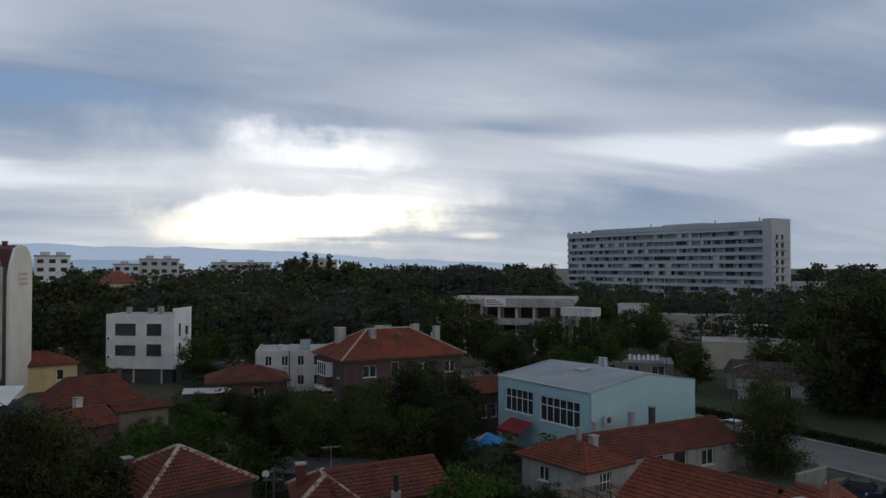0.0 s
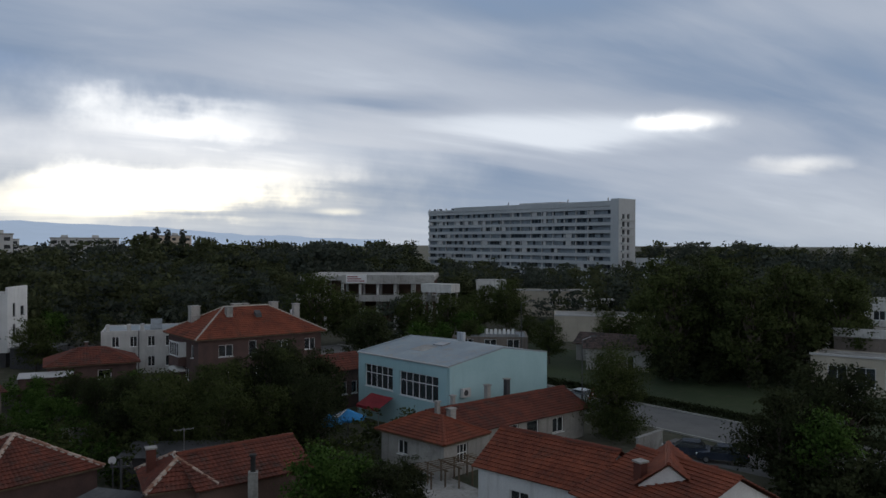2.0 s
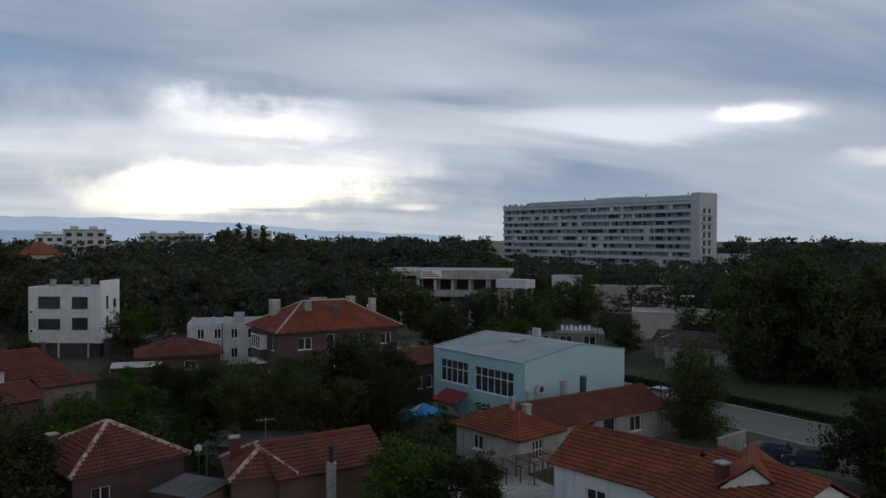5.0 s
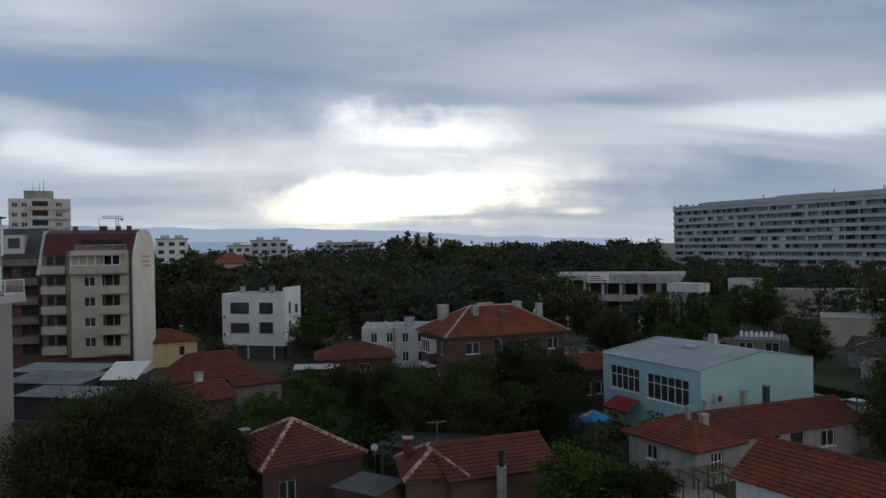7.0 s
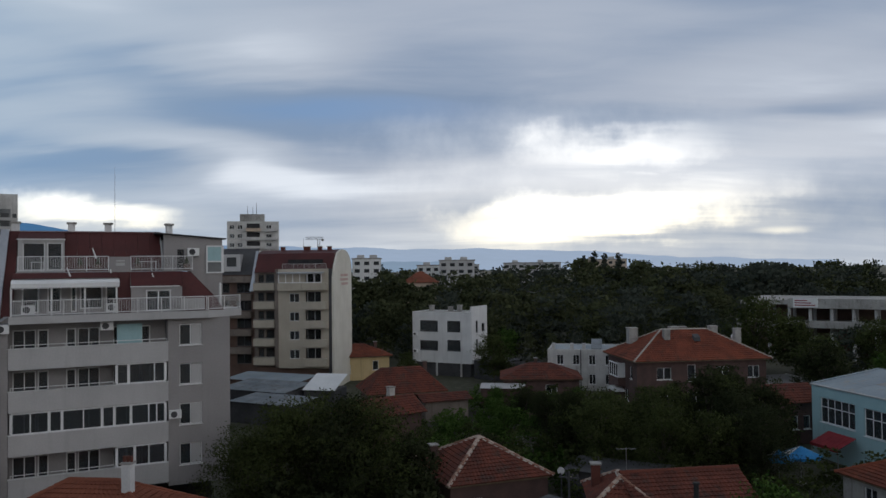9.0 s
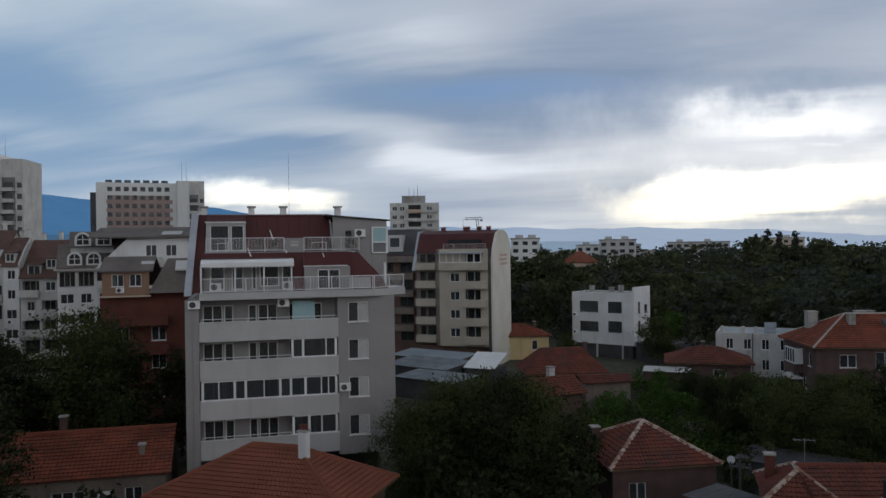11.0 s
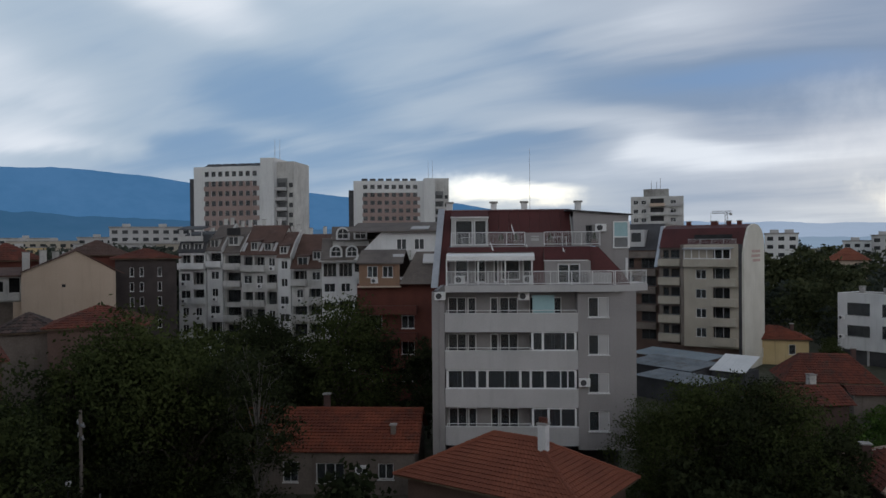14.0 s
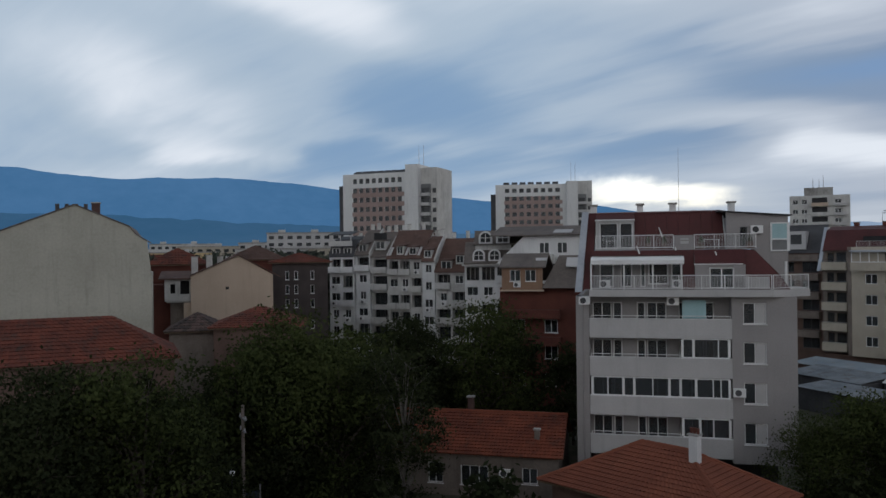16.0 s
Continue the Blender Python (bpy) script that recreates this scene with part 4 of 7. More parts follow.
flat_building((42.0, 186.0), (49.0, 184.0), 9, 9.6, OFFWHITE, row_windows("f", 1, 5, 2, 6, 1.4, 1.5), "small white flat-roofed building among trees")
flat_building((47.7, 142.5), (66.0, 136.5), 12, 4.9, CREAM, row_windows("f", 9, 16, 3, 1.2, 2.2, 2.0, 3), "long low beige building with a pale parapet")
flat_building((59.5, 157.0), (65.5, 155.0), 8, 6.6, OFFWHITE, [], "small white box-like building behind a low roof")
flat_building((51.0, 194.0), (73.0, 186.5), 10, 6.6, CREAM, row_windows("f", 12, 21, 6, 3.0, 1.3, 1.8), "long pale flat-roofed hall with a row of windows")
flat_building((64.5, 89.5), (92.0, 62.0), 7, 4.7, CREAM, row_windows("f", 2, 34, 11, 1.1, 2.2, 2.4), "long beige two-storey building among trees by the street")
rear, rear_w = flat_building((72.0, 95.0), (100.0, 67.0), 10, 7.0, OLDWALL, [], "set-back flat-roofed block with a pale fascia behind the beige building")
part("fascia", Geo().box(-0.1, -0.35, 6.3, rear_w + 0.1, -0.16, 7.5), OFFWHITE, rear)
flat_building((90.0, 121.0), (106.0, 108.0), 10, 9.3, OFFWHITE, row_windows("f", 3, 16, 4, 6.0, 1.8, 1.6), "white building far off behind the trees")


def shop_sign():
    m, W = front((24.0, 124.0), (36.0, 121.0))
    t = thing("shop_pavilion", m, "low dark shop pavilion with a row of white sign bars", "shop")
    shell(t, W, 9, 3.6, OLDWALL, row_windows("f", 1.5, 9, 3, 1.0, 2.0, 2.2), roof_slab=OLDSHEET)
    for i in range(7):
        x = 5.5 + i * 0.7
        part("sign_bar", Geo().box(x, -0.12, 4.1, x + 0.42, -0.02, 4.95 - 0.12 * (i % 2)), WHITE_PAINT, t, "plain white bar of the roof sign")
    part("sign_frame", Geo().box(5.2, 0.0, 3.6, W - 1.5, 0.06, 4.05).box(5.3, 0.02, 4.05, 5.4, 0.1, 4.9).box(W - 2.1, 0.02, 4.05, W - 2, 0.1, 4.9), METAL, t)


shop_sign()

# ---- houses ----


def turquoise_hall():
    m, W = front((6.0, 84.7), (13.9, 72.8))
    t = thing("turquoise_hall", m, "turquoise rendered two-storey hall with a low grey sheet roof", "building")
    D, H, top, at = 14.9, 7.0, 8.1, 7.7
    wins = [("f", 1.2, 3.5, 4.6, 2.4, 5, 1.5), ("f", 6.9, 3.3, 5.8, 2.5, 6, 1.6)]
    shell(t, W, D, H, TURQ, wins)
    for x in (0.0, W - 0.3):
        part("gable", Geo().prism([(x, 0, H), (x, at, top), (x, D, H)], (0.3, 0, 0)), TURQ, t)
    for a, b in (((0, H), (at, top)), ((at, top), (D, H))):
        k = 12
        for i in range(k):
            x0, x1 = 0.32 + (W - 0.64) * i / k, 0.32 + (W - 0.64) * (i + 1) / k - 0.02
            part("roof_sheet", Geo().prism([(x0, a[0], a[1] + 0.02), (x0, b[0], b[1] + 0.02), (x0, b[0], b[1] + 0.06), (x0, a[0], a[1] + 0.06)], (x1 - x0, 0, 0)), GREYSHEET, t)
    for x in (-0.03, W - 0.27):
        edge = Geo()
        edge.prism([(x, -0.05, H), (x, at, top), (x, at, top + 0.14), (x, -0.05, H + 0.14)], (0.32, 0, 0)).prism([(x, at, top), (x, D, H), (x, D, H + 0.14), (x, at, top + 0.14)], (0.32, 0, 0))
        part("coping", edge, GREYSHEET, t)
    part("gutter", Geo().tube((0, -0.1, H), (W, -0.1, H), 0.09), PALE_GREY, t)
    part("downpipe", Geo().tube((W - 0.3, -0.08, 0), (W - 0.3, -0.08, H), 0.06), TURQ, t)
    g = part("air_conditioner", Geo().box(W + 0.08, 1.4, 3.9, W + 0.42, 2.5, 4.75), PALE_GREY, t)
    part("fan_grille", Geo().tube((W + 0.425, 1.85, 4.32), (W + 0.44, 1.85, 4.32), 0.3, n=14), DARKGREY, g)
    part("roof_hatch", Geo().prism([(6.2, 5.4, 7.83), (6.2, 6.6, 8.0), (6.2, 6.6, 8.15), (6.2, 5.4, 7.98)], (1.4, 0, 0)), METAL, t)
    part("patch", Geo().prism([(5.0, 3.0, 7.495), (5.0, 5.2, 7.81), (5.0, 5.2, 7.82), (5.0, 3.0, 7.505)], (2.2, 0, 0)), CONCRETE, t, "brownish patch on the sheet roof")
    for x in (4.6, 5.2):
        part("vent_pipe", Geo().tube((x, 11.0, 7.4), (x, 11.0, 8.7), 0.28, n=10), ZINC, t)


turquoise_hall()


def brick_house():
    m, W = front((-12.7, 98.8), (2.4, 106.8))
    t = thing("brick_house", m, "dark brick two-storey house with a red hipped tile roof", "house")
    D, H = 10.8, 6.9
    wins = [("f", 2.6, 4.5, 1.9, 1.5, 2), ("f", 6.6, 4.2, 1.1, 2.1, 1), ("f", 3.0, 1.5, 1.9, 1.3, 2), ("f", 6.6, 0.7, 2.3, 2.2, 2), ("f", 10.5, 4.5, 1.6, 1.5, 2), ("f", 14.6, 4.5, 1.6, 1.5, 2),
            ("l", 3.0, 4.3, 1.3, 1.7, 2), ("l", 6.2, 1.4, 1.5, 1.5, 2), ("l", 8.2, 4.4, 1.0, 1.6, 1)]
    shell(t, W, D, H, BRICK, wins)
    hip_roof(t, W, D, H, 10.3, TILE, 0.6, 0.34, 0.42, cap_mat=MORTAR, cap_r=0.11)
    oriel = part("oriel", Geo().box(-1.0, 4.2, 3.2, -0.005, 7.6, 4.3), BRICK, t)
    part("glazing", Geo().wall((-1.0, 7.6, 4.3), (0, -1, 0), 3.4, 1.9, [(0.15 + i * 0.8, 0.15, 0.85 + i * 0.8, 1.75) for i in range(4)], 0.08), WHITE_PAINT, oriel)
    part("glazing_side", Geo().box(-1.0, 4.2, 4.3, -0.01, 4.28, 6.2), WHITE_PAINT, oriel)
    part("pane", Geo().box(-0.95, 4.3, 4.35, -0.92, 7.5, 6.1), GLASS, oriel)
    part("porch", Geo().prism([(-1.4, 4.0, 2.5), (-1.4, 6.0, 3.1), (-1.4, 8.0, 2.5)], (1.39, 0, 0)), OFFWHITE, t)
    for x, y, w in ((5.4, 3.6, 0.8), (2.2, 7.4, 1.2), (8.2, 7.6, 1.2), (9.5, 7.8, 0.8), (13.2, 6.6, 1.0), (15.0, 3.4, 0.8)):
        z = 6.9 + (10.3 - 6.9) * min(y + 0.6, D + 0.6 - y) / (D / 2 + 0.6)
        chimney(t, x, y, z - 0.8, max(z + 0.9, 10.4), w, CONCRETE)
    part("roof_hatch", Geo().prism([(8.6, 2.2, 9.0), (8.6, 2.9, 9.4), (8.6, 2.9, 9.9), (8.6, 2.2, 9.5)], (0.8, 0, 0)), DARKGREY, t)
    part("satellite_dish", Geo().tube((16.5, 7.0, 9.0), (16.45, 6.8, 9.05), 0.45, 0.3, 14), WHITE_PAINT, t)


brick_house()


def white_block_behind():
    m, W = front((-28.2, 116.0), (-17.5, 117.6))
    t = thing("white_terrace", m, "old white two-storey flat-roofed building behind the brick house", "building")
    wins = row_windows("f", 1.4, 8.6, 4, 3.9, 1.0, 1.5) + row_windows("f", 1.4, 8.6, 4, 1.0, 1.0, 1.5)
    shell(t, W, 9, 6.2, OFFWHITE, wins, roof_slab=GREYSHEET)
    for x in (0.6, 3.4, 5.2):
        part("chimney", Geo().box(x, 0.5, 5.8, x + 0.5, 1.0, 7.1), OFFWHITE, t)
    part("downpipe", Geo().tube((5.0, -0.08, 0), (5.0, -0.08, 6.2), 0.07), DARKGREY, t)
    part("lean_roof", Geo().prism([(6.5, 1.0, 6.2), (6.5, 4, 7.4), (6.5, 4, 7.5), (6.5, 1.0, 6.3)], (1.6, 0, 0)), OLDSHEET, t)


white_block_behind()


def modern_house():
    m, W = front((-55.0, 126.0), (-43.4, 124.6))
    t = thing("modern_house", m, "modern white three-storey house with deep dark window openings", "house")
    D, H = 6.2, 11.1
    wins = [("f", 1.5, 4.4, 3.6, 1.7, 3), ("f", 6.9, 4.4, 2.6, 1.9, 2), ("f", 1.5, 7.7, 3.6, 1.9, 3), ("f", 6.9, 7.7, 2.6, 1.9, 2), ("f", 3.0, 0.6, 2.6, 1.9, 2), ("f", 7.0, 0.6, 2.6, 1.9, 2),
            ("r", 1.6, 7.6, 0.9, 2.0, 1), ("r", 1.6, 4.4, 0.9, 2.0, 1), ("r", 4.0, 7.6, 1.2, 1.4, 1)]
    shell(t, W, D, H, WHITE, [q for q in wins if q[2] > 3], base=2.3, frame_mat=DARKGREY, roof_slab=CONCRETE)
    # dark grey paints in the shade of the recess
    part("ground_floor", Geo().box(0.6, 0.5, 0, W - 0.5, D - 0.4, 2.4), DARKGREY, t, "recessed ground floor painted dark for its shade")
    part("side_parapet", Geo().box(W - 0.28, 0.02, H, W + 0.02, D, H + 1.0), WHITE, t)
    for x in (0.3, 4.6, 9.4):
        part("column", Geo().box(x, 0.05, 0, x + 0.25, 0.3, 2.29), PALE_GREY, t)
    for x, h in ((2.0, 0.9), (5.8, 0.7), (7.6, 1.0)):
        chimney(t, x, 3.6, H - 0.1, H + h, 0.7, CONCRETE)
    for z in (3.9, 6.9):
        ac_unit(t, 0.3, 0, z)


modern_house()


def tile_house(name, p1, p2, D, eave, ridge, wall_mat, label, roof="hip", wins=(), over=0.5, size=0.3, row=0.36, tile=None, chims=(), caps_on=True, along="x", at=0.5, inset=None, cap_mat=None, group=""):
    m, W = front(p1, p2)
    t = thing(name, m, label, "house", group)
    shell(t, W, D, eave, wall_mat, wins)
    if roof == "hip":
        hip_roof(t, W, D, eave, ridge, tile or TILE, over, size, row, caps_on, inset, cap_mat)
    else:
        gable_roof(t, W, D, eave, ridge, tile or TILE, wall_mat, over, size, row, caps_on, along, at, cap_mat)
    for q in chims:
        chimney(t, *q)
    return t, W


# houses in the gardens, by growing distance
tile_house("hip_roof_house", (-42.2, 31.1), (-30.0, 34.4), 7.0, 3.6, 6.3, BROWN, "single-storey house with a clean red hipped tile roof", wins=row_windows("f", 2, 11, 3, 1.0, 1.3, 1.3), over=0.7, tile=TILE_NEW, chims=((8.8, 2.9, 5.0, 7.5, 0.55, WHITE, True, 3),), cap_mat=TILE_NEW, inset=5.4)
tile_house("long_roof_house", (-59.0, 22.7), (-47.1, 35.4), 8.4, 3.3, 5.7, OLDWALL, "low grey house with a long red tile roof", "gable", over=0.35, wins=[("f", 7.2, 0.9, 1.2, 1.6, 2), ("f", 9.8, 0.9, 2.2, 1.5, 3), ("f", 14.6, 1.2, 1.2, 1.2, 2)], tile=TILE, chims=((9.5, 5.6, 4.8, 6.6, 0.5, BRICK), (15.6, 1.6, 4.0, 5.0, 0.4, OLDWALL)), cap_mat=TILE)
tile_house("garden_house", (-19.97, 51.99), (-14.1, 57.13), 8.0, 3.3, 5.65, BRICK, "brick garden house with pale ridge tiles on a red hipped roof", wins=[("f", 1.2, 0.6, 1.3, 1.6, 2)], over=0.35, tile=TILE_OLD, chims=((0.6, 5.4, 3.4, 5.0, 0.6, BRICK),))
tile_house("corner_house", (-9.4, 50.15), (-5.6, 51.25), 5.4, 3.4, 4.8, BROWN, "small house with a mossy hipped tile roof and pale ridge", over=0.25, tile=TILE_OLD, chims=((0.5, 3.4, 3.8, 5.3, 0.6, REDBRICK),))
tile_house("long_tile_house", (-6.4, 50.4), (0.5, 54.3), 6.0, 3.3, 5.0, BROWN, "low house with a long red tile roof and crooked ridge", "gable", over=0.3, tile=TILE_OLD, cap_mat=TILE_OLD)
tile_house("tile_roof_house", (-43.2, 85.9), (-36.0, 91.6), 6.8, 3.3, 6.1, BRICK, "low house with a broad dark red tile roof", "hip", inset=2.6, over=0.6, size=0.36, row=0.42, tile=TILE_OLD, chims=((8.0, 4.0, 5.0, 6.6, 0.5, BRICK),), caps_on=False)
tile_house("lower_tile_house", (-38.0, 71.8), (-33.4, 78.6), 5.0, 3.1, 4.7, BRICK, "low shed-like house with a dark red tile roof", "gable", size=0.36, row=0.42, tile=TILE_OLD, caps_on=False, chims=((6.0, 2.9, 3.4, 5.6, 0.7, OFFWHITE),))
tile_house("porch_house", (-36.6, 87.4), (-32.4, 91.2), 3.4, 2.5, 3.2, OLDWALL, "low grey lean-to with a red tile roof", "gable", size=0.36, row=0.42, tile=TILE_OLD, caps_on=False)
tile_house("yellow_house", (-64.0, 114.0), (-56.6, 119.6), 8.0, 4.0, 5.8, YELLOW, "small yellow house with a red tile roof", wins=[("f", 1.5, 1.2, 1.2, 1.4, 2), ("f", 6.4, 1.6, 1.0, 1.6, 1)], size=0.4, row=0.45, chims=((3.0, 4.0, 4.6, 6.2, 0.5, BRICK), (7.6, 4.0, 4.6, 6.0, 0.5, BRICK)), caps_on=False)
tile_house("red_garden_house", (-31.6, 104.0), (-21.6, 107.0), 7.5, 3.2, 5.0, BRICK, "red brick bungalow with a low hipped tile roof in the gardens", wins=[("f", 5.8, 1.2, 1.6, 1.2, 2)], size=0.4, row=0.45, tile=TILE_OLD, chims=((4.6, 4.0, 4.2, 5.6, 0.4, BRICK),), caps_on=False)
tile_house("far_roof_house", (-96.5, 215.0), (-87.0, 219.0), 9.0, 14.2, 17.6, BEIGE, "house with an orange tile roof far off above trees", size=0.6, row=0.7, tile=TILE_NEW, caps_on=False)
tile_house("brick_shed", (3.6, 88.0), (7.0, 90.0), 5.0, 4.4, 6.0, BRICK, "dark brick outhouse with a red tile roof", "gable", size=0.36, row=0.42, tile=TILE_OLD, caps_on=False, wins=[("f", 0.8, 1.6, 0.8, 1.4, 1), ("f", 2.2, 1.6, 0.8, 1.4, 1)])
tile_house("roadside_house", (43.6, 119.2), (53.4, 110.8), 6.0, 2.7, 4.3, DIRTYWHITE, "low white house with a brown tile roof beside the lawn", "gable", wins=[("f", 1.6, 0.9, 1.2, 1.2, 2), ("f", 4.6, 0.3, 1.8, 2.0, 2), ("f", 9.0, 0.9, 1.2, 1.2, 2)], tile=TILE_DARK, caps_on=False, size=0.4, row=0.45)
# the white cottages in front of the turquoise hall
tile_house("white_cottage", (6.7, 66.3), (11.1, 60.4), 5.0, 2.9, 4.3, DIRTYWHITE, "old white cottage with a red tile roof and a paned window", wins=[("r", 1.6, 1.0, 1.3, 1.5, 3, 0.75), ("f", 2.0, 1.2, 1.2, 1.2, 2)], over=0.4, chims=((3.4, 3.4, 3.8, 5.2, 0.35, CONCRETE),), cap_mat=TILE)
tile_house("row_cottage", (12.4, 63.4), (27.2, 72.0), 6.0, 2.8, 4.4, DIRTYWHITE, "long row cottage with a weathered red tile roof and open porch", "gable", wins=[("f", 6.5, 0.4, 1.4, 2.2, 1), ("f", 9.0, 0.4, 1.6, 2.2, 1), ("f", 12.5, 1.0, 1.6, 1.4, 2)], tile=TILE_OLD, chims=((8.2, 4.4, 3.4, 5.4, 0.45, CONCRETE), (10.8, 4.4, 3.4, 5.7, 0.45, DARKGREY), (1.2, 1.6, 3.2, 4.6, 0.6, CONCRETE), (4.0, 4.6, 3.4, 4.9, 0.35, CONCRETE)), cap_mat=TILE_OLD)
tile_house("white_tile_house", (11.7, 50.7), (17.1, 43.8), 5.8, 3.9, 6.0, WHITE, "white rendered house with a bright red tile roof", "gable", over=0.35, wins=[("f", 2.6, 1.7, 1.5, 1.2, 2), ("f", 6.6, 0.9, 1.0, 2.3, 1)], cap_mat=TILE_OLD)


def roof_wing():
    m, W = front((16.0, 43.5), (18.6, 36.9))
    t = thing("house_wing", m, "white house wing with a broad red tile roof and brick chimney", "house")
    shell(t, W, 9.0, 4.1, WHITE, [("f", 2.0, 1.2, 1.2, 1.3, 2)])
    gable_roof(t, W, 9.0, 4.1, 6.1, TILE, WHITE, 0.35, at=0.6, cap_mat=TILE)
    chimney(t, 2.7, 2.5, 4.6, 6.3, 0.55, REDBRICK)
    m, W = front((19.0, 41.5), (22.0, 40.0))
    t = thing("gabled_dormer", m, "white gabled dormer rising out of a red tile roof", "dormer")
    shell(t, W, 4.6, 5.1, WHITE, [])
    gable_roof(t, W, 4.6, 5.1, 6.45, TILE, WHITE, 0.25, along="y", cap_mat=TILE)


roof_wing()
tile_house("street_house", (20.9, 48.2), (25.6, 45.4), 5.6, 2.5, 3.9, DIRTYWHITE, "low house with a dark red tile roof beside the parking apron", "gable", tile=TILE_OLD, cap_mat=TILE_OLD)

# ---- apartment buildings ----


def grey_apartments():
    m, W = front((-47.2, 37.6), (-36.4, 49.2))
    t = thing("grey_apartments", m, "grey rendered six-storey apartment house with white balcony bands and maroon mansard", "apartment house")
    W, D = 15.5, 14.0
    bx0, bx1 = 0.8, 11.05
    floors = [3.7, 6.65, 9.6, 12.5]
    top, back = 15.4, 1.3
    # the plain part beside the balconies
    wr = [(0.8, z - 3.45 + 0.9, 2.38, z - 3.45 + 2.45) for z in floors]
    part("wall", Geo().wall((bx1, 0, 3.45), (1, 0, 0), W - bx1, top - 3.45, wr, 0.3), GREY, t)
    for i, r in enumerate(wr):
        w = window(t, (bx1, 0, 3.45), (1, 0, 0), r, 2, bar=0.06, deep=0.1)
        part("blind", Geo().box(0.84, 0.010, 0.07, 1.51, 0.024, 1.48), PALE_GREY, w, "pale drawn blind")
    part("wall", Geo().wall((W, 0.3, 3.45), (0, 1, 0), D - 0.3, top - 3.45, [(3 + 4 * i, z - 3.45 + 0.95, 4.4 + 4 * i, z - 3.45 + 2.35) for i in (0, 1) for z in floors], 0.3), GREY, t)
    part("wall", Geo().wall((-0.2, D, 0), (0, -1, 0), D, top, (), 0.3), GREY, t)
    part("wall", Geo().box(0.3, D - 0.3, 0, W - 0.3, D, top), GREY, t)
    part("pier", Geo().box(-0.24, -0.02, 0, bx0 - 0.06, back + 0.3, top), GREY, t)
    part("pier", Geo().box(bx1 - 0.02, 0.31, 3.45, bx1 + 0.25, back + 0.3, top), GREY, t)
    part("soffit", Geo().box(bx1, 0.02, 3.15, W, D - 0.31, 3.44), GREY, t)
    # shade under the overhang, put in as dark grey
    part("ground_floor", Geo().box(0.3, 2.5, 0, W - 1.0, D - 0.4, 3.14), DARKGREY, t, "recessed ground floor painted dark for its shade")
    # recessed balcony wall
    plan = ((0.95, 2.4, 0.85), (2.5, 3.2, 0.1), (4.3, 4.95, 0.1), (5.05, 6.5, 0.85), (7.4, 9.2, 0.6), (9.3, 9.95, 0.1))
    z0 = 3.5
    holes = [(a - 0.7, z - z0 + low, b - 0.7, z - z0 + 2.4) for z in floors for a, b, low in plan]
    part("wall", Geo().wall((0.7, back, z0), (1, 0, 0), bx1 - 0.75, top - z0, holes, 0.25), GREY, t)
    for i, r in enumerate(holes):
        door = r[2] - r[0] < 1.0
        w = window(t, (0.7, back, z0), (1, 0, 0), r, 1 if door else 2, bar=0.09 if door else 0.07, name="balcony_door" if door else "window", sill=False)
        if i % 6 == 4:
            part("blind", Geo().box(0.08, 0.11, 0.05, 1.7, 0.13, 1.7), TURQ if i > 20 else CURTAIN, w, "lowered pale blind")
        elif i % 5 == 0:
            part("curtain", Geo().box(0.1, 0.12, 0.03, (r[2] - r[0]) * 0.55, 0.14, 1.45), CURTAIN, w, "half-drawn pale curtain")
    for z in floors:
        b = part("balcony", Geo().box(bx0, 0.1, z - 0.2, bx1 - 0.03, back - 0.004, z), PALE_GREY, t)
        part("parapet", Geo().box(bx0 - 0.03, -0.1, z - 0.23, bx1, 0.09, z + 1.2), PALE_GREY, b)
        part("coping", Geo().box(bx0 - 0.06, -0.14, z + 1.2, bx1 + 0.004, 0.12, z + 1.25), WHITE, b)

    def rail(z, x0, x1):
        g = Geo().tube((x0, 0.0, z + 1.45), (x1, 0.0, z + 1.45), 0.028, n=6)
        n = max(2, round((x1 - x0) / 1.6))
        for i in range(n + 1):
            x = x0 + (x1 - x0) * i / n
            g.tube((x, 0, z + 1.2), (x, 0, z + 1.45), 0.02, n=5)
        part("rail", g, WHITE_PAINT, t)

    def glazed(z, edges, thick=()):
        g = Geo().box(edges[0], -0.03, z + 1.25, edges[-1], 0.05, z + 1.31).box(edges[0], -0.03, z + 2.60, edges[-1], 0.05, z + 2.68)
        for i, x in enumerate(edges):
            w = 0.09 if i in thick or i in (0, len(edges) - 1) else 0.04
            g.box(x - w, -0.028, z + 1.31, x + w, 0.048, z + 2.6)
        f = part("balcony_glazing", g, WHITE_PAINT, t)
        for i, (a, b) in enumerate(zip(edges, edges[1:])):
            part("pane", Geo().box(a + 0.05, 0.0, z + 1.31, b - 0.05, 0.012, z + 2.6), GLASS, f)
            if (i * 5 + int(z)) % 4 == 1:
                part("curtain", Geo().box(a + 0.08, 0.12, z + 1.3, b - 0.08, 0.14, z + 2.55), CURTAIN, f, "pale curtain behind the glass")
    rail(floors[3], bx0 + 0.1, bx1 - 0.1)
    rail(floors[2], bx0 + 0.1, 7.4)
    rail(floors[0], bx0 + 0.1, 7.4)
    glazed(floors[1], (0.95, 2.1, 3.25, 4.05, 5.4, 6.6, 7.4, 8.5, 9.7, 10.25, 10.85), (2, 3, 5, 6, 7))
    glazed(floors[2], (7.55, 8.35, 10.1, 10.85), (1,))
    glazed(floors[0], (7.55, 8.75, 9.7, 10.85), (1,))
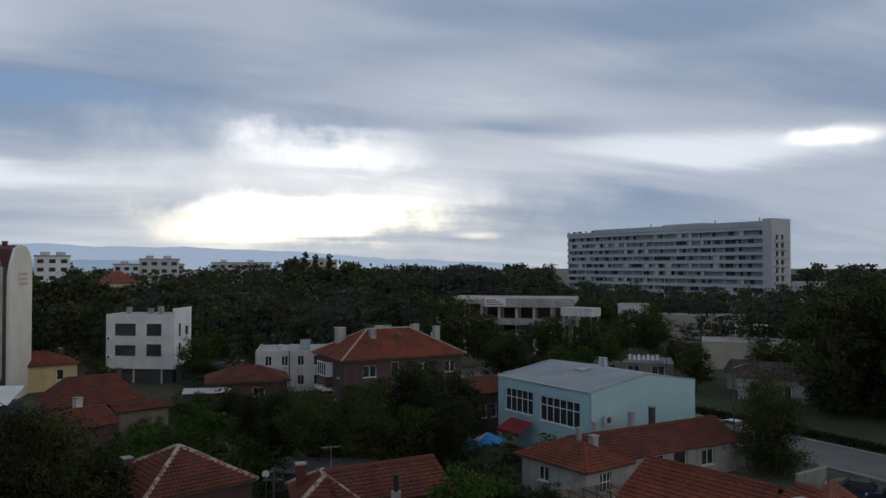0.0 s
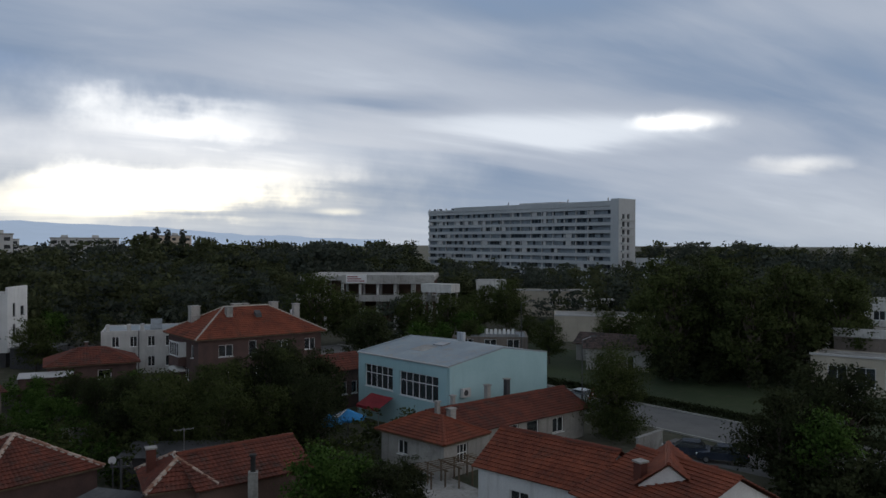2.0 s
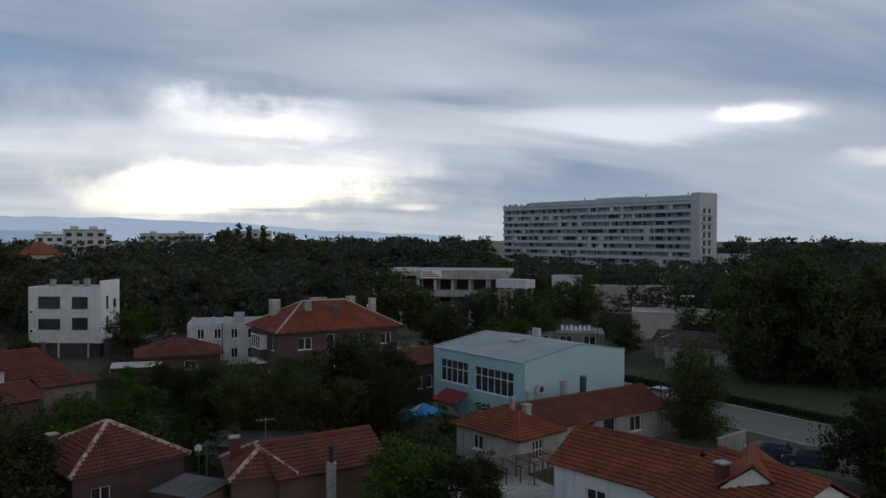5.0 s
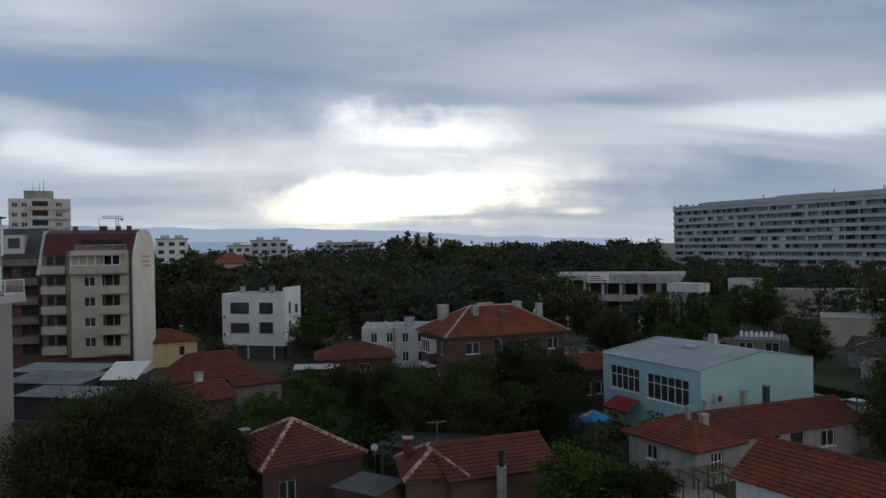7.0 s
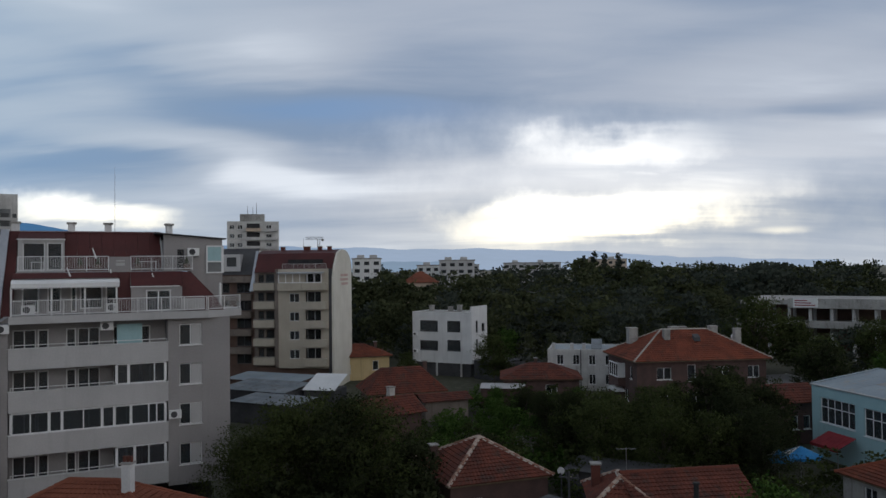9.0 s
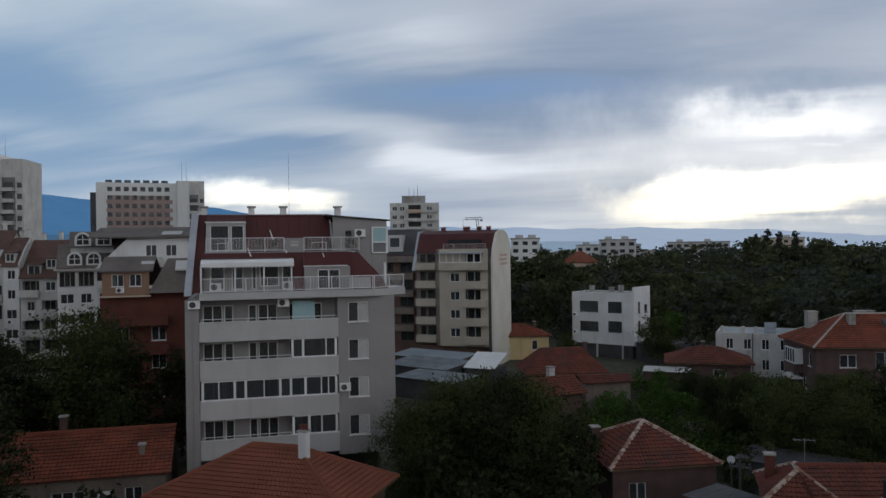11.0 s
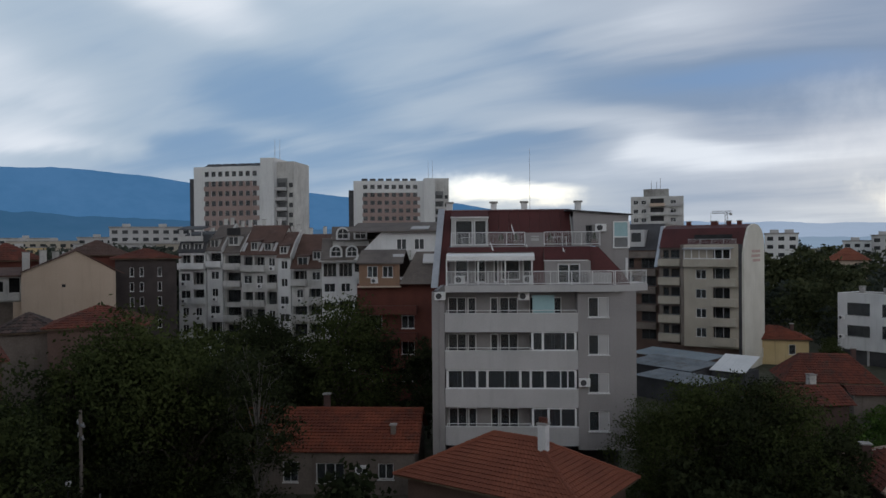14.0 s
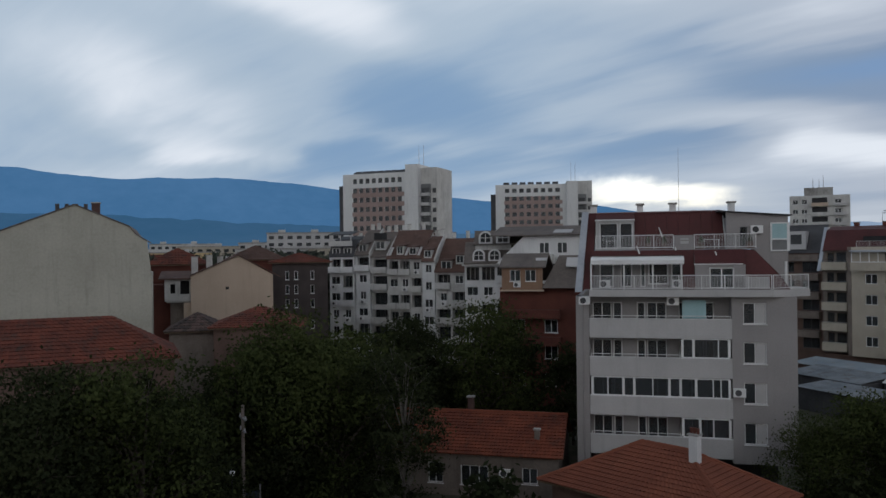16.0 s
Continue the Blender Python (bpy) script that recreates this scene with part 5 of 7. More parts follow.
    part("screen", Geo().box(7.6, 0.4, floors[3] + 1.22, 9.3, 0.43, floors[3] + 2.6), TURQ, t, "pale blue wind screen on the balcony")
    ac_unit(t, 0.0, -0.02, 14.8)
    ac_unit(t, 6.5, back - 0.9, 14.75)
    ac_unit(t, bx1 + 0.03, 0, 8.1)
    part("drainpipe", Geo().tube((0.3, -0.06, 0), (0.3, -0.06, top), 0.05, n=8), GREY, t)
    # first terrace with a splayed end
    z5 = 15.93
    part("terrace_slab", Geo().box(bx0 + 0.02, -0.55, top + 0.005, 13.83, 3.4, z5), PALE_GREY, t)
    part("terrace_slab", Geo().prism([(13.84, -0.55, top + 0.005), (16.6, 1.1, top + 0.005), (16.6, 5.0, top + 0.005), (13.84, 3.4, top + 0.005)], (0, 0, z5 - top - 0.005)), PALE_GREY, t)
    railing(t, (0.95, -0.5, z5), (13.75, -0.5, z5), 1.06, step=0.11)
    railing(t, (13.85, -0.48, z5), (16.5, 1.1, z5), 1.06, step=0.11)
    part("terrace_panel", Geo().box(11.9, -0.46, z5 + 0.12, 13.6, -0.44, z5 + 0.95), PALE_GREY, t, "pale infill sheet behind the railing")
    # terrace storey: a glazed loggia under the awning
    y5 = 1.6
    w5 = [(0.6, 0.1, 1.7, 2.3), (2.2, 0.1, 3.1, 2.3), (3.7, 0.1, 4.1, 2.3), (4.3, 0.3, 5.8, 2.3), (6.0, 0.1, 6.8, 2.3)]
    part("wall", Geo().wall((0.9, y5, z5), (1, 0, 0), 6.8, 2.45, w5, 0.25), GREY, t)
    for i, r in enumerate(w5):
        w = window(t, (0.9, y5, z5), (1, 0, 0), r, 1, bar=0.1, name="terrace_door", sill=False)
        if i == 3:
            # a white sheet paints the reflection on this glass
            part("blind", Geo().box(0.1, 0.1, 0.7, 1.4, 0.12, 1.9), CURTAIN, w, "white sheet standing for the reflection in the glass")
    for x in (0.95, 3.4, 5.5, 7.55):
        part("loggia_post", Geo().box(x - 0.06, -0.2, z5, x + 0.06, -0.08, z5 + 2.0), WHITE_PAINT, t)
    for x in (1.5, 6.9):
        ac_unit(t, x, 0.9, z5 + 0.1)
    a = part("awning", Geo().prism([(0.94, -0.42, 17.86), (0.94, -0.42, 18.15), (0.94, -0.1, 18.36), (0.94, 1.5, 18.45), (0.94, 1.5, 18.35), (0.94, -0.1, 18.2)], (6.8, 0, 0)), WHITE_PAINT, t, "white terrace awning with a rounded front")
    part("awning_valance", Geo().box(0.95, -0.44, 17.80, 7.73, -0.425, 17.88), PALE_GREY, a)
    # lower mansard, a door dormer in it, a hip at its end
    part("mansard", Geo().prism([(0.95, 1.45, 18.88), (0.95, 0.75, 18.47), (0.95, 0.85, 18.47), (0.95, 1.75, 18.88)], (6.75, 0, 0)), MAROON, t)
    part("mansard", Geo().prism([(7.7, 0.15, z5), (7.7, 1.45, 18.88), (7.7, 1.75, 18.88), (7.7, 0.5, z5)], (0.85, 0, 0)), MAROON, t)
    part("mansard", Geo().prism([(8.56, 0.25, 17.80), (8.56, 1.45, 18.88), (8.56, 1.75, 18.88), (8.56, 0.5, 17.80)], (3.54, 0, 0)), MAROON, t)
    part("mansard", Geo().prism([(12.11, 0.15, z5), (15.1, 0.15, z5), (14.5, 0.55, 16.95), (12.9, 1.45, 18.80), (12.11, 1.45, 18.88)], (0, 0.3, 0)), MAROON, t)
    d = part("door_dormer", Geo().wall((8.56, 0.28, z5), (1, 0, 0), 3.53, 1.82, [(1.0, 0.05, 2.75, 1.62)], 0.2), GREY, t)
    window(t, (8.56, 0.28, z5), (1, 0, 0), (1.0, 0.05, 2.75, 1.62), 2, bar=0.1, name="terrace_door", sill=False)
    part("lintel", Geo().box(8.5, 0.2, z5 + 1.83, 11.9, 0.5, z5 + 1.9), WHITE_PAINT, d)
    # upper terrace and its railing
    part("terrace_slab", Geo().box(1.2, 1.46, 18.885, 13.05, 5.0, 18.95), GREY, t)
    railing(t, (1.25, 1.5, 18.95), (7.1, 1.5, 18.95), 1.08, step=0.11)
    railing(t, (8.62, 1.5, 18.95), (13.0, 1.5, 18.95), 1.08, step=0.11)
    b = part("planter_box", Geo().box(7.16, 1.48, 18.952, 8.58, 2.1, 20.0), GREY, t)
    part("vent", Geo().box(7.6, 1.45, 19.35, 8.2, 1.478, 19.55).box(7.6, 1.45, 19.65, 8.2, 1.478, 19.75), PALE_GREY, b)
    for x in (5.0, 6.2, 8.9, 12.4):
        part("planter", Geo().box(x, 1.7, 18.952, x + 0.45, 2.1, 19.45), BROWN, t)
        part("plant", Geo().tube((x + 0.22, 1.9, 19.45), (x + 0.22, 1.9, 20.0), 0.22, 0.04, 7), LEAF_DARK, t)
    for x, w in ((2.0, 0.9), (9.3, 1.2)):
        part("table", Geo().box(x, 1.9, 19.62, x + w, 2.5, 19.66).box(x + 0.05, 2.1, 18.952, x + 0.1, 2.2, 19.62).box(x + w - 0.1, 2.1, 18.952, x + w - 0.05, 2.2, 19.62), WHITE_PAINT, t)
    # top storey
    zr = 22.0
    part("wall", Geo().box(0.6, 4.3, 18.96, 11.0, D - 0.4, zr - 0.3), GREY, t)
    d = part("dormer", Geo().wall((1.21, 2.6, 18.955), (1, 0, 0), 2.98, 2.3, [(0.3, 0.1, 1.72, 2.1), (1.86, 0.1, 2.85, 2.1)], 0.2).box(1.21, 2.81, 21.06, 4.19, 4.29, 21.25), PALE_GREY, t)
    for r in ((0.3, 0.1, 1.72, 2.1), (1.86, 0.1, 2.85, 2.1)):
        window(t, (1.21, 2.6, 18.955), (1, 0, 0), r, 1, name="terrace_door", sill=False)
    part("dormer_edge", Geo().box(1.15, 2.45, 21.26, 4.25, 4.2, 21.34), WHITE_PAINT, d)
    n = 8
    for i in range(n):
        a, b = 4.2 + 6.75 * i / n, 4.2 + 6.75 * (i + 1) / n - 0.015
        part("mansard_sheet", Geo().prism([(a, 2.65, 18.955), (a, 4.0, 21.9), (a, 4.2, 21.9), (a, 2.85, 18.955)], (b - a, 0, 0)), MAROON, t)
    part("mansard_sheet", Geo().prism([(1.2, 2.95, 21.35), (1.2, 4.0, 21.9), (1.2, 4.2, 21.9), (1.2, 3.1, 21.35)], (2.99, 0, 0)), MAROON, t)
    part("roof", Geo().prism([(0.5, 3.9, zr - 0.1), (0.5, 7, zr + 0.12), (0.5, D, zr - 0.3), (0.5, D, zr - 0.5), (0.5, 3.9, zr - 0.2)], (10.6, 0, 0)), MAROON, t)
    part("mansard_side", Geo().prism([(0.3, 0.25, z5), (0.5, 4.0, zr - 0.05), (0.5, 4.3, zr - 0.05), (0.3, 0.6, z5)], (0.68, 0, 0)), MAROON, t)
    part("flashing", Geo().prism([(-0.3, 0.0, z5 - 0.2), (0.1, 3.6, zr + 0.05), (0.1, 4.2, zr + 0.05), (-0.3, 0.7, z5 - 0.2)], (0.52, 0, 0)), ZINC, t, "pale zinc edge of the mansard")
    part("drainpipe", Geo().tube((7.3, 1.2, 18.4), (7.15, 1.9, 19.9), 0.05, n=6), WHITE_PAINT, t)
    part("drainpipe", Geo().tube((11.0, 2.6, 19.0), (10.9, 3.6, 21.5), 0.06, n=6), PALE_GREY, t)
    # the plain block at the end, with a glazed bay under a mono-pitch roof
    wt = [(0.98, 0.05, 1.5, 1.6)]
    part("wall", Geo().wall((10.97, 2.0, 18.955), (1, 0, 0), 4.35, 2.36, wt, 0.3), GREY, t)
    window(t, (10.97, 2.0, 18.955), (1, 0, 0), wt[0], 1, frame_mat=DARKGREY, name="terrace_door", sill=False)
    part("wall", Geo().box(12.95, 2.02, z5, 15.32, 4.0, 18.95), GREY, t)
    part("wall", Geo().box(11.01, 2.31, 18.96, 15.31, D, 21.31), GREY, t)
    part("roof", Geo().prism([(10.4, 1.75, 21.76), (15.6, 1.75, 21.34), (15.6, 1.75, 21.42), (10.4, 1.75, 21.84)], (0, D - 2, 0)), DARKGREY, t)
    part("roof_gusset", Geo().prism([(10.97, 2.01, 21.316), (15.3, 2.01, 21.316), (10.97, 2.01, 21.7)], (0, 0.3, 0)), GREY, t)
    bay = part("glazed_bay", Geo().wall((14.08, 1.85, 18.7), (1, 0, 0), 1.24, 2.15, [(0.1, 0.1, 1.14, 0.85), (0.1, 0.95, 1.14, 2.05)], 0.14), WHITE_PAINT, t)
    # pale colour stands in for the reflection on the upper pane
    part("pane", Geo().box(14.18, 1.9, 19.65, 15.22, 1.92, 20.75), TURQ, bay, "upper pane painted pale for its reflection")
    part("pane", Geo().box(14.18, 1.9, 18.8, 15.22, 1.92, 19.55), SHADE, bay)
    part("bay_side", Geo().box(15.33, 1.85, 18.7, 15.4, 4.0, 20.85), WHITE_PAINT, bay)
    part("corner_post", Geo().tube((15.0, 1.2, z5), (15.0, 1.2, 17.95), 0.09, n=8), WHITE_PAINT, t)
    ac_unit(t, 12.68, 2.0, 20.05)
    for x in (0.9, 4.67, 7.26, 11.8):
        c = part("chimney", Geo().box(x - 0.25, 5.75, zr - 0.2, x + 0.25, 6.25, zr + 0.6), WHITE, t)
        part("chimney_cap", Geo().box(x - 0.35, 5.65, zr + 0.6, x + 0.35, 6.35, zr + 0.74), CONCRETE, c)
    part("antenna", Geo().tube((7.75, 6.0, zr), (7.75, 6.0, zr + 5.2), 0.022, 0.012, 6), METAL, t)
    for x, y0, z1 in ((6.3, 2.3, 19.9), (10.3, 0.9, 18.0), (4.6, 1.0, 18.5)):
        part("folded_parasol", Geo().tube((x, y0, z1), (x - 0.25, y0 + 0.2, z1 + 0.75), 0.07, 0.04, 6), WHITE_PAINT, t)


grey_apartments()


def cream_apartments():
    m, W = front((-73.0, 103.1), (-60.1, 106.2))
    t = thing("cream_apartments", m, "cream six-storey apartment house with curved maroon mansard and brown balconies", "apartment house")
    D, top = 11.0, 18.9
    S = 2.95
    zs = [3.9 + S * k for k in range(5)]
    sx = 4.6
    holes = [(1.8, z - 3.3 + 0.9, 3.4, z - 3.3 + 2.3) for z in zs[:4]] + [(4.4, z - 3.3 + 0.15, 6.9, z - 3.3 + 2.55) for z in zs]
    part("wall", Geo().wall((sx, 0, 3.3), (1, 0, 0), W - sx - 0.5, top - 3.3, holes, 0.3), CREAM, t)
    for i, r in enumerate(holes):
        window(t, (sx, 0, 3.3), (1, 0, 0), r, 2, curtain=i % 3 == 1, deep=0.12 if r[2] - r[0] < 2 else 1.0, sill=False)
    # black sheet for the shade deep in the balcony bays
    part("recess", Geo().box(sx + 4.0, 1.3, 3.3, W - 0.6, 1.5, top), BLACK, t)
    for z in zs:
        part("balcony", Geo().box(sx + 4.2, -1.1, z - 0.15, W - 0.55, 0.0, z + 1.0), CREAM, t)
        b = part("balcony", Geo().box(0.3, 0.3, z - 0.15, 3.8, 1.6, z + 1.0), CREAM, t)
        part("rail", Geo().tube((0.3, 0.35, z + 1.15), (3.8, 0.35, z + 1.15), 0.03, n=5), METAL, b)
    left = [(0.6, z - 3.3 + 0.1, 1.6, z - 3.3 + 2.4) for z in zs] + [(1.9, z - 3.3 + 0.8, 3.3, z - 3.3 + 2.4) for z in zs]
    part("wall", Geo().wall((0, 1.7, 3.3), (1, 0, 0), sx - 0.5, top - 3.3 - 0.5, left, 0.3), OLDWALL, t)
    for i, r in enumerate(left):
        window(t, (0, 1.7, 3.3), (1, 0, 0), r, 1, curtain=i % 3 == 0, sill=False, frame_mat=DARKGREY if i % 2 else WOOD)
    part("pier", Geo().box(sx - 0.5, -0.1, 3.3, sx - 0.01, 2.0, top), OLDWALL, t)
    part("drain_strip", Geo().box(W - 0.5, 0.05, 0, W - 0.01, 0.4, top), DARKGREY, t)
    part("ground_floor", Geo().box(0.2, 1.0, 0, W - 0.6, D, 3.29), BROWN, t)
    part("core", Geo().box(0.05, 2.05, 3.3, W - 0.4, D, top - 0.4), BEIGE, t)
    # the blank side wall with a curved shoulder
    prof = [(W, 0, 0), (W, D, 0), (W, D, 18.4)]
    for i in range(7):
        a = math.pi / 2 * i / 6
        prof.append((W, D / 2 + D / 2 * math.cos(a) ** 0.8, 18.6 + 3.4 * math.sin(a)))
    prof += [(W, D / 2 - 0.6, 22.0), (W, 2.6, 21.4), (W, 0.9, 19.4), (W, 0, 17.4)]
    part("side_wall", Geo().prism(prof, (0.35, 0, 0)), PALE_CREAM, t)
    s = Geo()
    for z in (16.2, 16.9, 17.6):
        s.box(W + 0.352, 4.6 - (z % 1), z, W + 0.36, 8.6, z + 0.42)
    part("faded_lettering", s, FADED, t, "faded red bars of lettering")
    # mansard with terraces
    g = [(0.2, 1.2, 18.4), (0.2, 2.9, 21.4), (0.2, 5.2, 22.0), (0.2, D, 19.0), (0.2, D, 18.4)]
    part("mansard", Geo().prism(g, (W - 0.3, 0, 0)), MAROON, t)
    part("terrace_glazing", Geo().wall((sx + 0.3, -0.9, zs[4] + 1.01), (1, 0, 0), 7.0, 1.5, [(0.1 + 1.15 * i, 0.1, 1.15 + 1.15 * i, 1.4) for i in range(6)], 0.08), WHITE_PAINT, t)
    part("terrace_roof", Geo().prism([(sx + 0.1, -1.2, 18.2), (sx + 0.1, 1.6, 18.5), (sx + 0.1, 1.6, 18.6), (sx + 0.1, -1.2, 18.3)], (7.4, 0, 0)), ZINC, t)
    part("terrace_parapet", Geo().box(sx + 0.2, -0.95, zs[4] - 0.2, sx + 4.1, -0.6, zs[4] + 1.0), CREAM, t)
    railing(t, (sx + 0.5, 0.6, 18.7), (W - 1.0, 0.6, 18.7), 1.0, PALE_GREY)
    part("terrace_floor", Geo().box(sx + 0.3, 0.4, 18.55, W - 0.9, 3.0, 18.7), MAROON, t)
    # black box painting the shade of the roof loggia
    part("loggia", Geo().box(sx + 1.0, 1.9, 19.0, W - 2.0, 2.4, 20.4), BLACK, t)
    part("flashing", Geo().prism([(-0.35, 3.4, 21.9), (-0.35, 0.4, 15.4), (-0.35, 1.2, 15.4), (-0.35, 4.2, 21.9)], (0.5, 0, 0)), ZINC, t)
    for x in (3.5, 7.6, 9.8, 11.4):
        chimney(t, x, 5.5, 21.6, 22.5, 0.9 if x == 7.6 else 0.6, REDBRICK)
    part("antenna", Geo().tube((7.0, 5.5, 22), (7.0, 5.5, 24.0), 0.04, 0.02, 5), METAL, t)
    m, W = front((-82.0, 104.4), (-74.6, 107.0))
    t = thing("shaded_apartments", m, "dark apartment house behind with a black mansard and balconies", "apartment house")
    holes = [(1.0 + 3.6 * i, z, 3.4 + 3.6 * i, z + 1.6) for i in (0, 1) for z in (3.5, 6.4, 9.3, 12.2, 15.1)]
    part("wall", Geo().wall((0, 0, 0), (1, 0, 0), W, 18.0, holes, 0.3), BROWN, t)
    # black box as painted shade behind the windows
    part("core", Geo().box(0.02, 1.0, 0, W, 9, 18), BLACK, t)
    for r in holes:
        window(t, (0, 0, 0), (1, 0, 0), r, 2, frame_mat=DARKGREY)
    for z in (5.4, 8.3, 11.2, 14.1, 17.0):
        part("balcony", Geo().box(0.3, -1.2, z - 0.2, W - 0.6, -0.004, z + 0.8), OLDWALL, t)
    part("mansard", Geo().prism([(0, -0.2, 18.005), (0, 2.4, 22.4), (0, 9, 22.4), (0, 9, 18.005)], (W, 0, 0)), DARKGREY, t)
    part("dormer", Geo().box(2.4, -0.1, 18.6, 5.2, 2.0, 21.4), PALE_GREY, t)
    part("dormer_window", Geo().box(3.0, -0.16, 19.4, 4.6, -0.11, 20.9), PANE_DARK, t)


cream_apartments()


def roof_strip(parent, x0, x1, pts, mat, name="roof", thick=0.18):
    """A folded roof sheet of the profile pts (y, z) between x0 and x1."""
    g = Geo()
    for (ya, za), (yb, zb) in zip(pts, pts[1:]):
        g.prism([(x0, ya, za), (x0, yb, zb), (x0, yb, zb - thick), (x0, ya, za - thick)], (x1 - x0, 0, 0))
    return part(name, g, mat, parent)


def row_dormer(parent, x, y, z, w, h, roof_mat, slope=0.35):
    """A small gabled or shed dormer with a white front and two lights."""
    d = part("dormer", Geo().wall((x, y, z), (1, 0, 0), w, h, [(0.15, 0.3, w - 0.15, h - 0.15)], 0.12).box(x, y + 0.13, z, x + 0.1, y + 2.2, z + h).box(x + w - 0.1, y + 0.13, z, x + w, y + 2.2, z + h), OFFWHITE, parent)
    part("dormer_roof", Geo().prism([(x - 0.15, y - 0.3, z + h), (x - 0.15, y + 2.4, z + h + slope), (x - 0.15, y + 2.4, z + h + slope + 0.12), (x - 0.15, y - 0.3, z + h + 0.12)], (w + 0.3, 0, 0)), roof_mat, d)
    part("pane", Geo().box(x + 0.15, y + 0.06, z + 0.3, x + w - 0.15, y + 0.08, z + h - 0.15), PANE_DARK, d)
    part("glazing_bar", Geo().box(x + w / 2 - 0.04, y + 0.03, z + 0.3, x + w / 2 + 0.04, y + 0.055, z + h - 0.15), WHITE_PAINT, d)


def row_unit(parent, x, w, H, y0, seed, mat, roof, prof, gable=0, dormers=(), loggia=0.5):
    """One house of the stepped row: a wall of windows and deep loggias, balconies, and a folded roof."""
    rng = random.Random(seed)
    n = max(1, round(w / 2.4))
    cell = w / n
    holes, deep = [], []
    for k in range(6):
        z = H - 2.75 - 2.9 * k
        if z < 0.5:
            break
        for i in range(n):
            open_bay = rng.random() < loggia
            ww, hh, lift = (cell - 0.35, 2.1, 0.15) if open_bay else (rng.choice((1.1, 1.4, 1.7)), 1.35, 0.75)
            ww = min(ww, cell - 0.3)
            u = (i + 0.5) * cell - ww / 2
            holes.append((u, z + lift, u + ww, z + lift + hh))
            deep.append(open_bay)
    part("wall", Geo().wall((x, y0, 0), (1, 0, 0), w, H, holes, 0.3), mat, parent)
    part("core", Geo().box(x + 0.02, y0 + 1.5, 0, x + w - 0.02, y0 + 11, H - 0.05), OFFWHITE, parent)
    part("wall", Geo().wall((x + w, y0 + 0.3, 0), (0, 1, 0), 10.7, H, (), 0.25), mat, parent)
    part("wall", Geo().wall((x, y0 + 11, 0), (0, -1, 0), 10.7, H, (), 0.25), mat, parent)
    for r, op in zip(holes, deep):
        if op:
            window(parent, (x, y0, 0), (1, 0, 0), r, 3, deep=1.1, sill=False, frame_mat=OFFWHITE if rng.random() < 0.5 else DARKGREY)
            if rng.random() < 0.7:
                part("balcony", Geo().box(x + r[0] - 0.12, y0 - 0.75, r[1] - 0.3, x + r[2] + 0.12, y0 - 0.004, r[1] + 0.75), mat, parent)
        else:
            window(parent, (x, y0, 0), (1, 0, 0), r, 2, curtain=rng.random() < 0.35, deep=0.12)
            if rng.random() < 0.45:
                ac_unit(parent, x + r[0] + 0.2, y0, r[1] - 0.75)
    roof_strip(parent, x - 0.1, x + w + 0.1, [(y0 + a, H + b) for a, b in prof], roof)
    part("roof_core", Geo().prism([(x + 0.05, y0 + a, H + b - 0.2) for a, b in prof], (w - 0.1, 0, 0)), mat, parent)
    if gable:
        pts = [(x + w, y0 + a, H + b + gable) for a, b in prof]
        part("party_wall", Geo().prism([(x + w, y0 + prof[0][0], H - 0.4), *pts, (x + w, y0 + prof[-1][0], H - 0.4)], (0.25, 0, 0)), OFFWHITE, parent)
    for u, dy, dz, dw, dh in dormers:
        row_dormer(parent, x + u, y0 + dy, H + dz, dw, dh, roof)
    for u in (0.25, 0.7):
        chimney(parent, x + w * u, y0 + 6.0, H + prof[2][1] - 0.6, H + prof[2][1] + 0.9 + 0.4 * u, 0.5, OFFWHITE)


def arched_dormer(parent, x, y, z, r):
    arch = lambda q, d: [(x + q * math.cos(math.pi * i / 10), y + d, z + 0.9 + q * math.sin(math.pi * i / 10)) for i in range(11)]
    d = part("arched_dormer", Geo().prism([(x + r, y, z), *arch(r, 0), (x - r, y, z)], (0, 2.4, 0)), WHITE, parent)
    part("pane", Geo().prism([(x + r * 0.72, y - 0.03, z + 0.2), *arch(r * 0.72, -0.03), (x - r * 0.72, y - 0.03, z + 0.2)], (0, 0.025, 0)), PANE_DARK, d)
    part("glazing_bar", Geo().box(x - 0.04, y - 0.06, z + 0.2, x + 0.04, y - 0.035, z + 1.5).box(x - r * 0.7, y - 0.06, z + 0.85, x + r * 0.7, y - 0.035, z + 0.93), WHITE_PAINT, d)


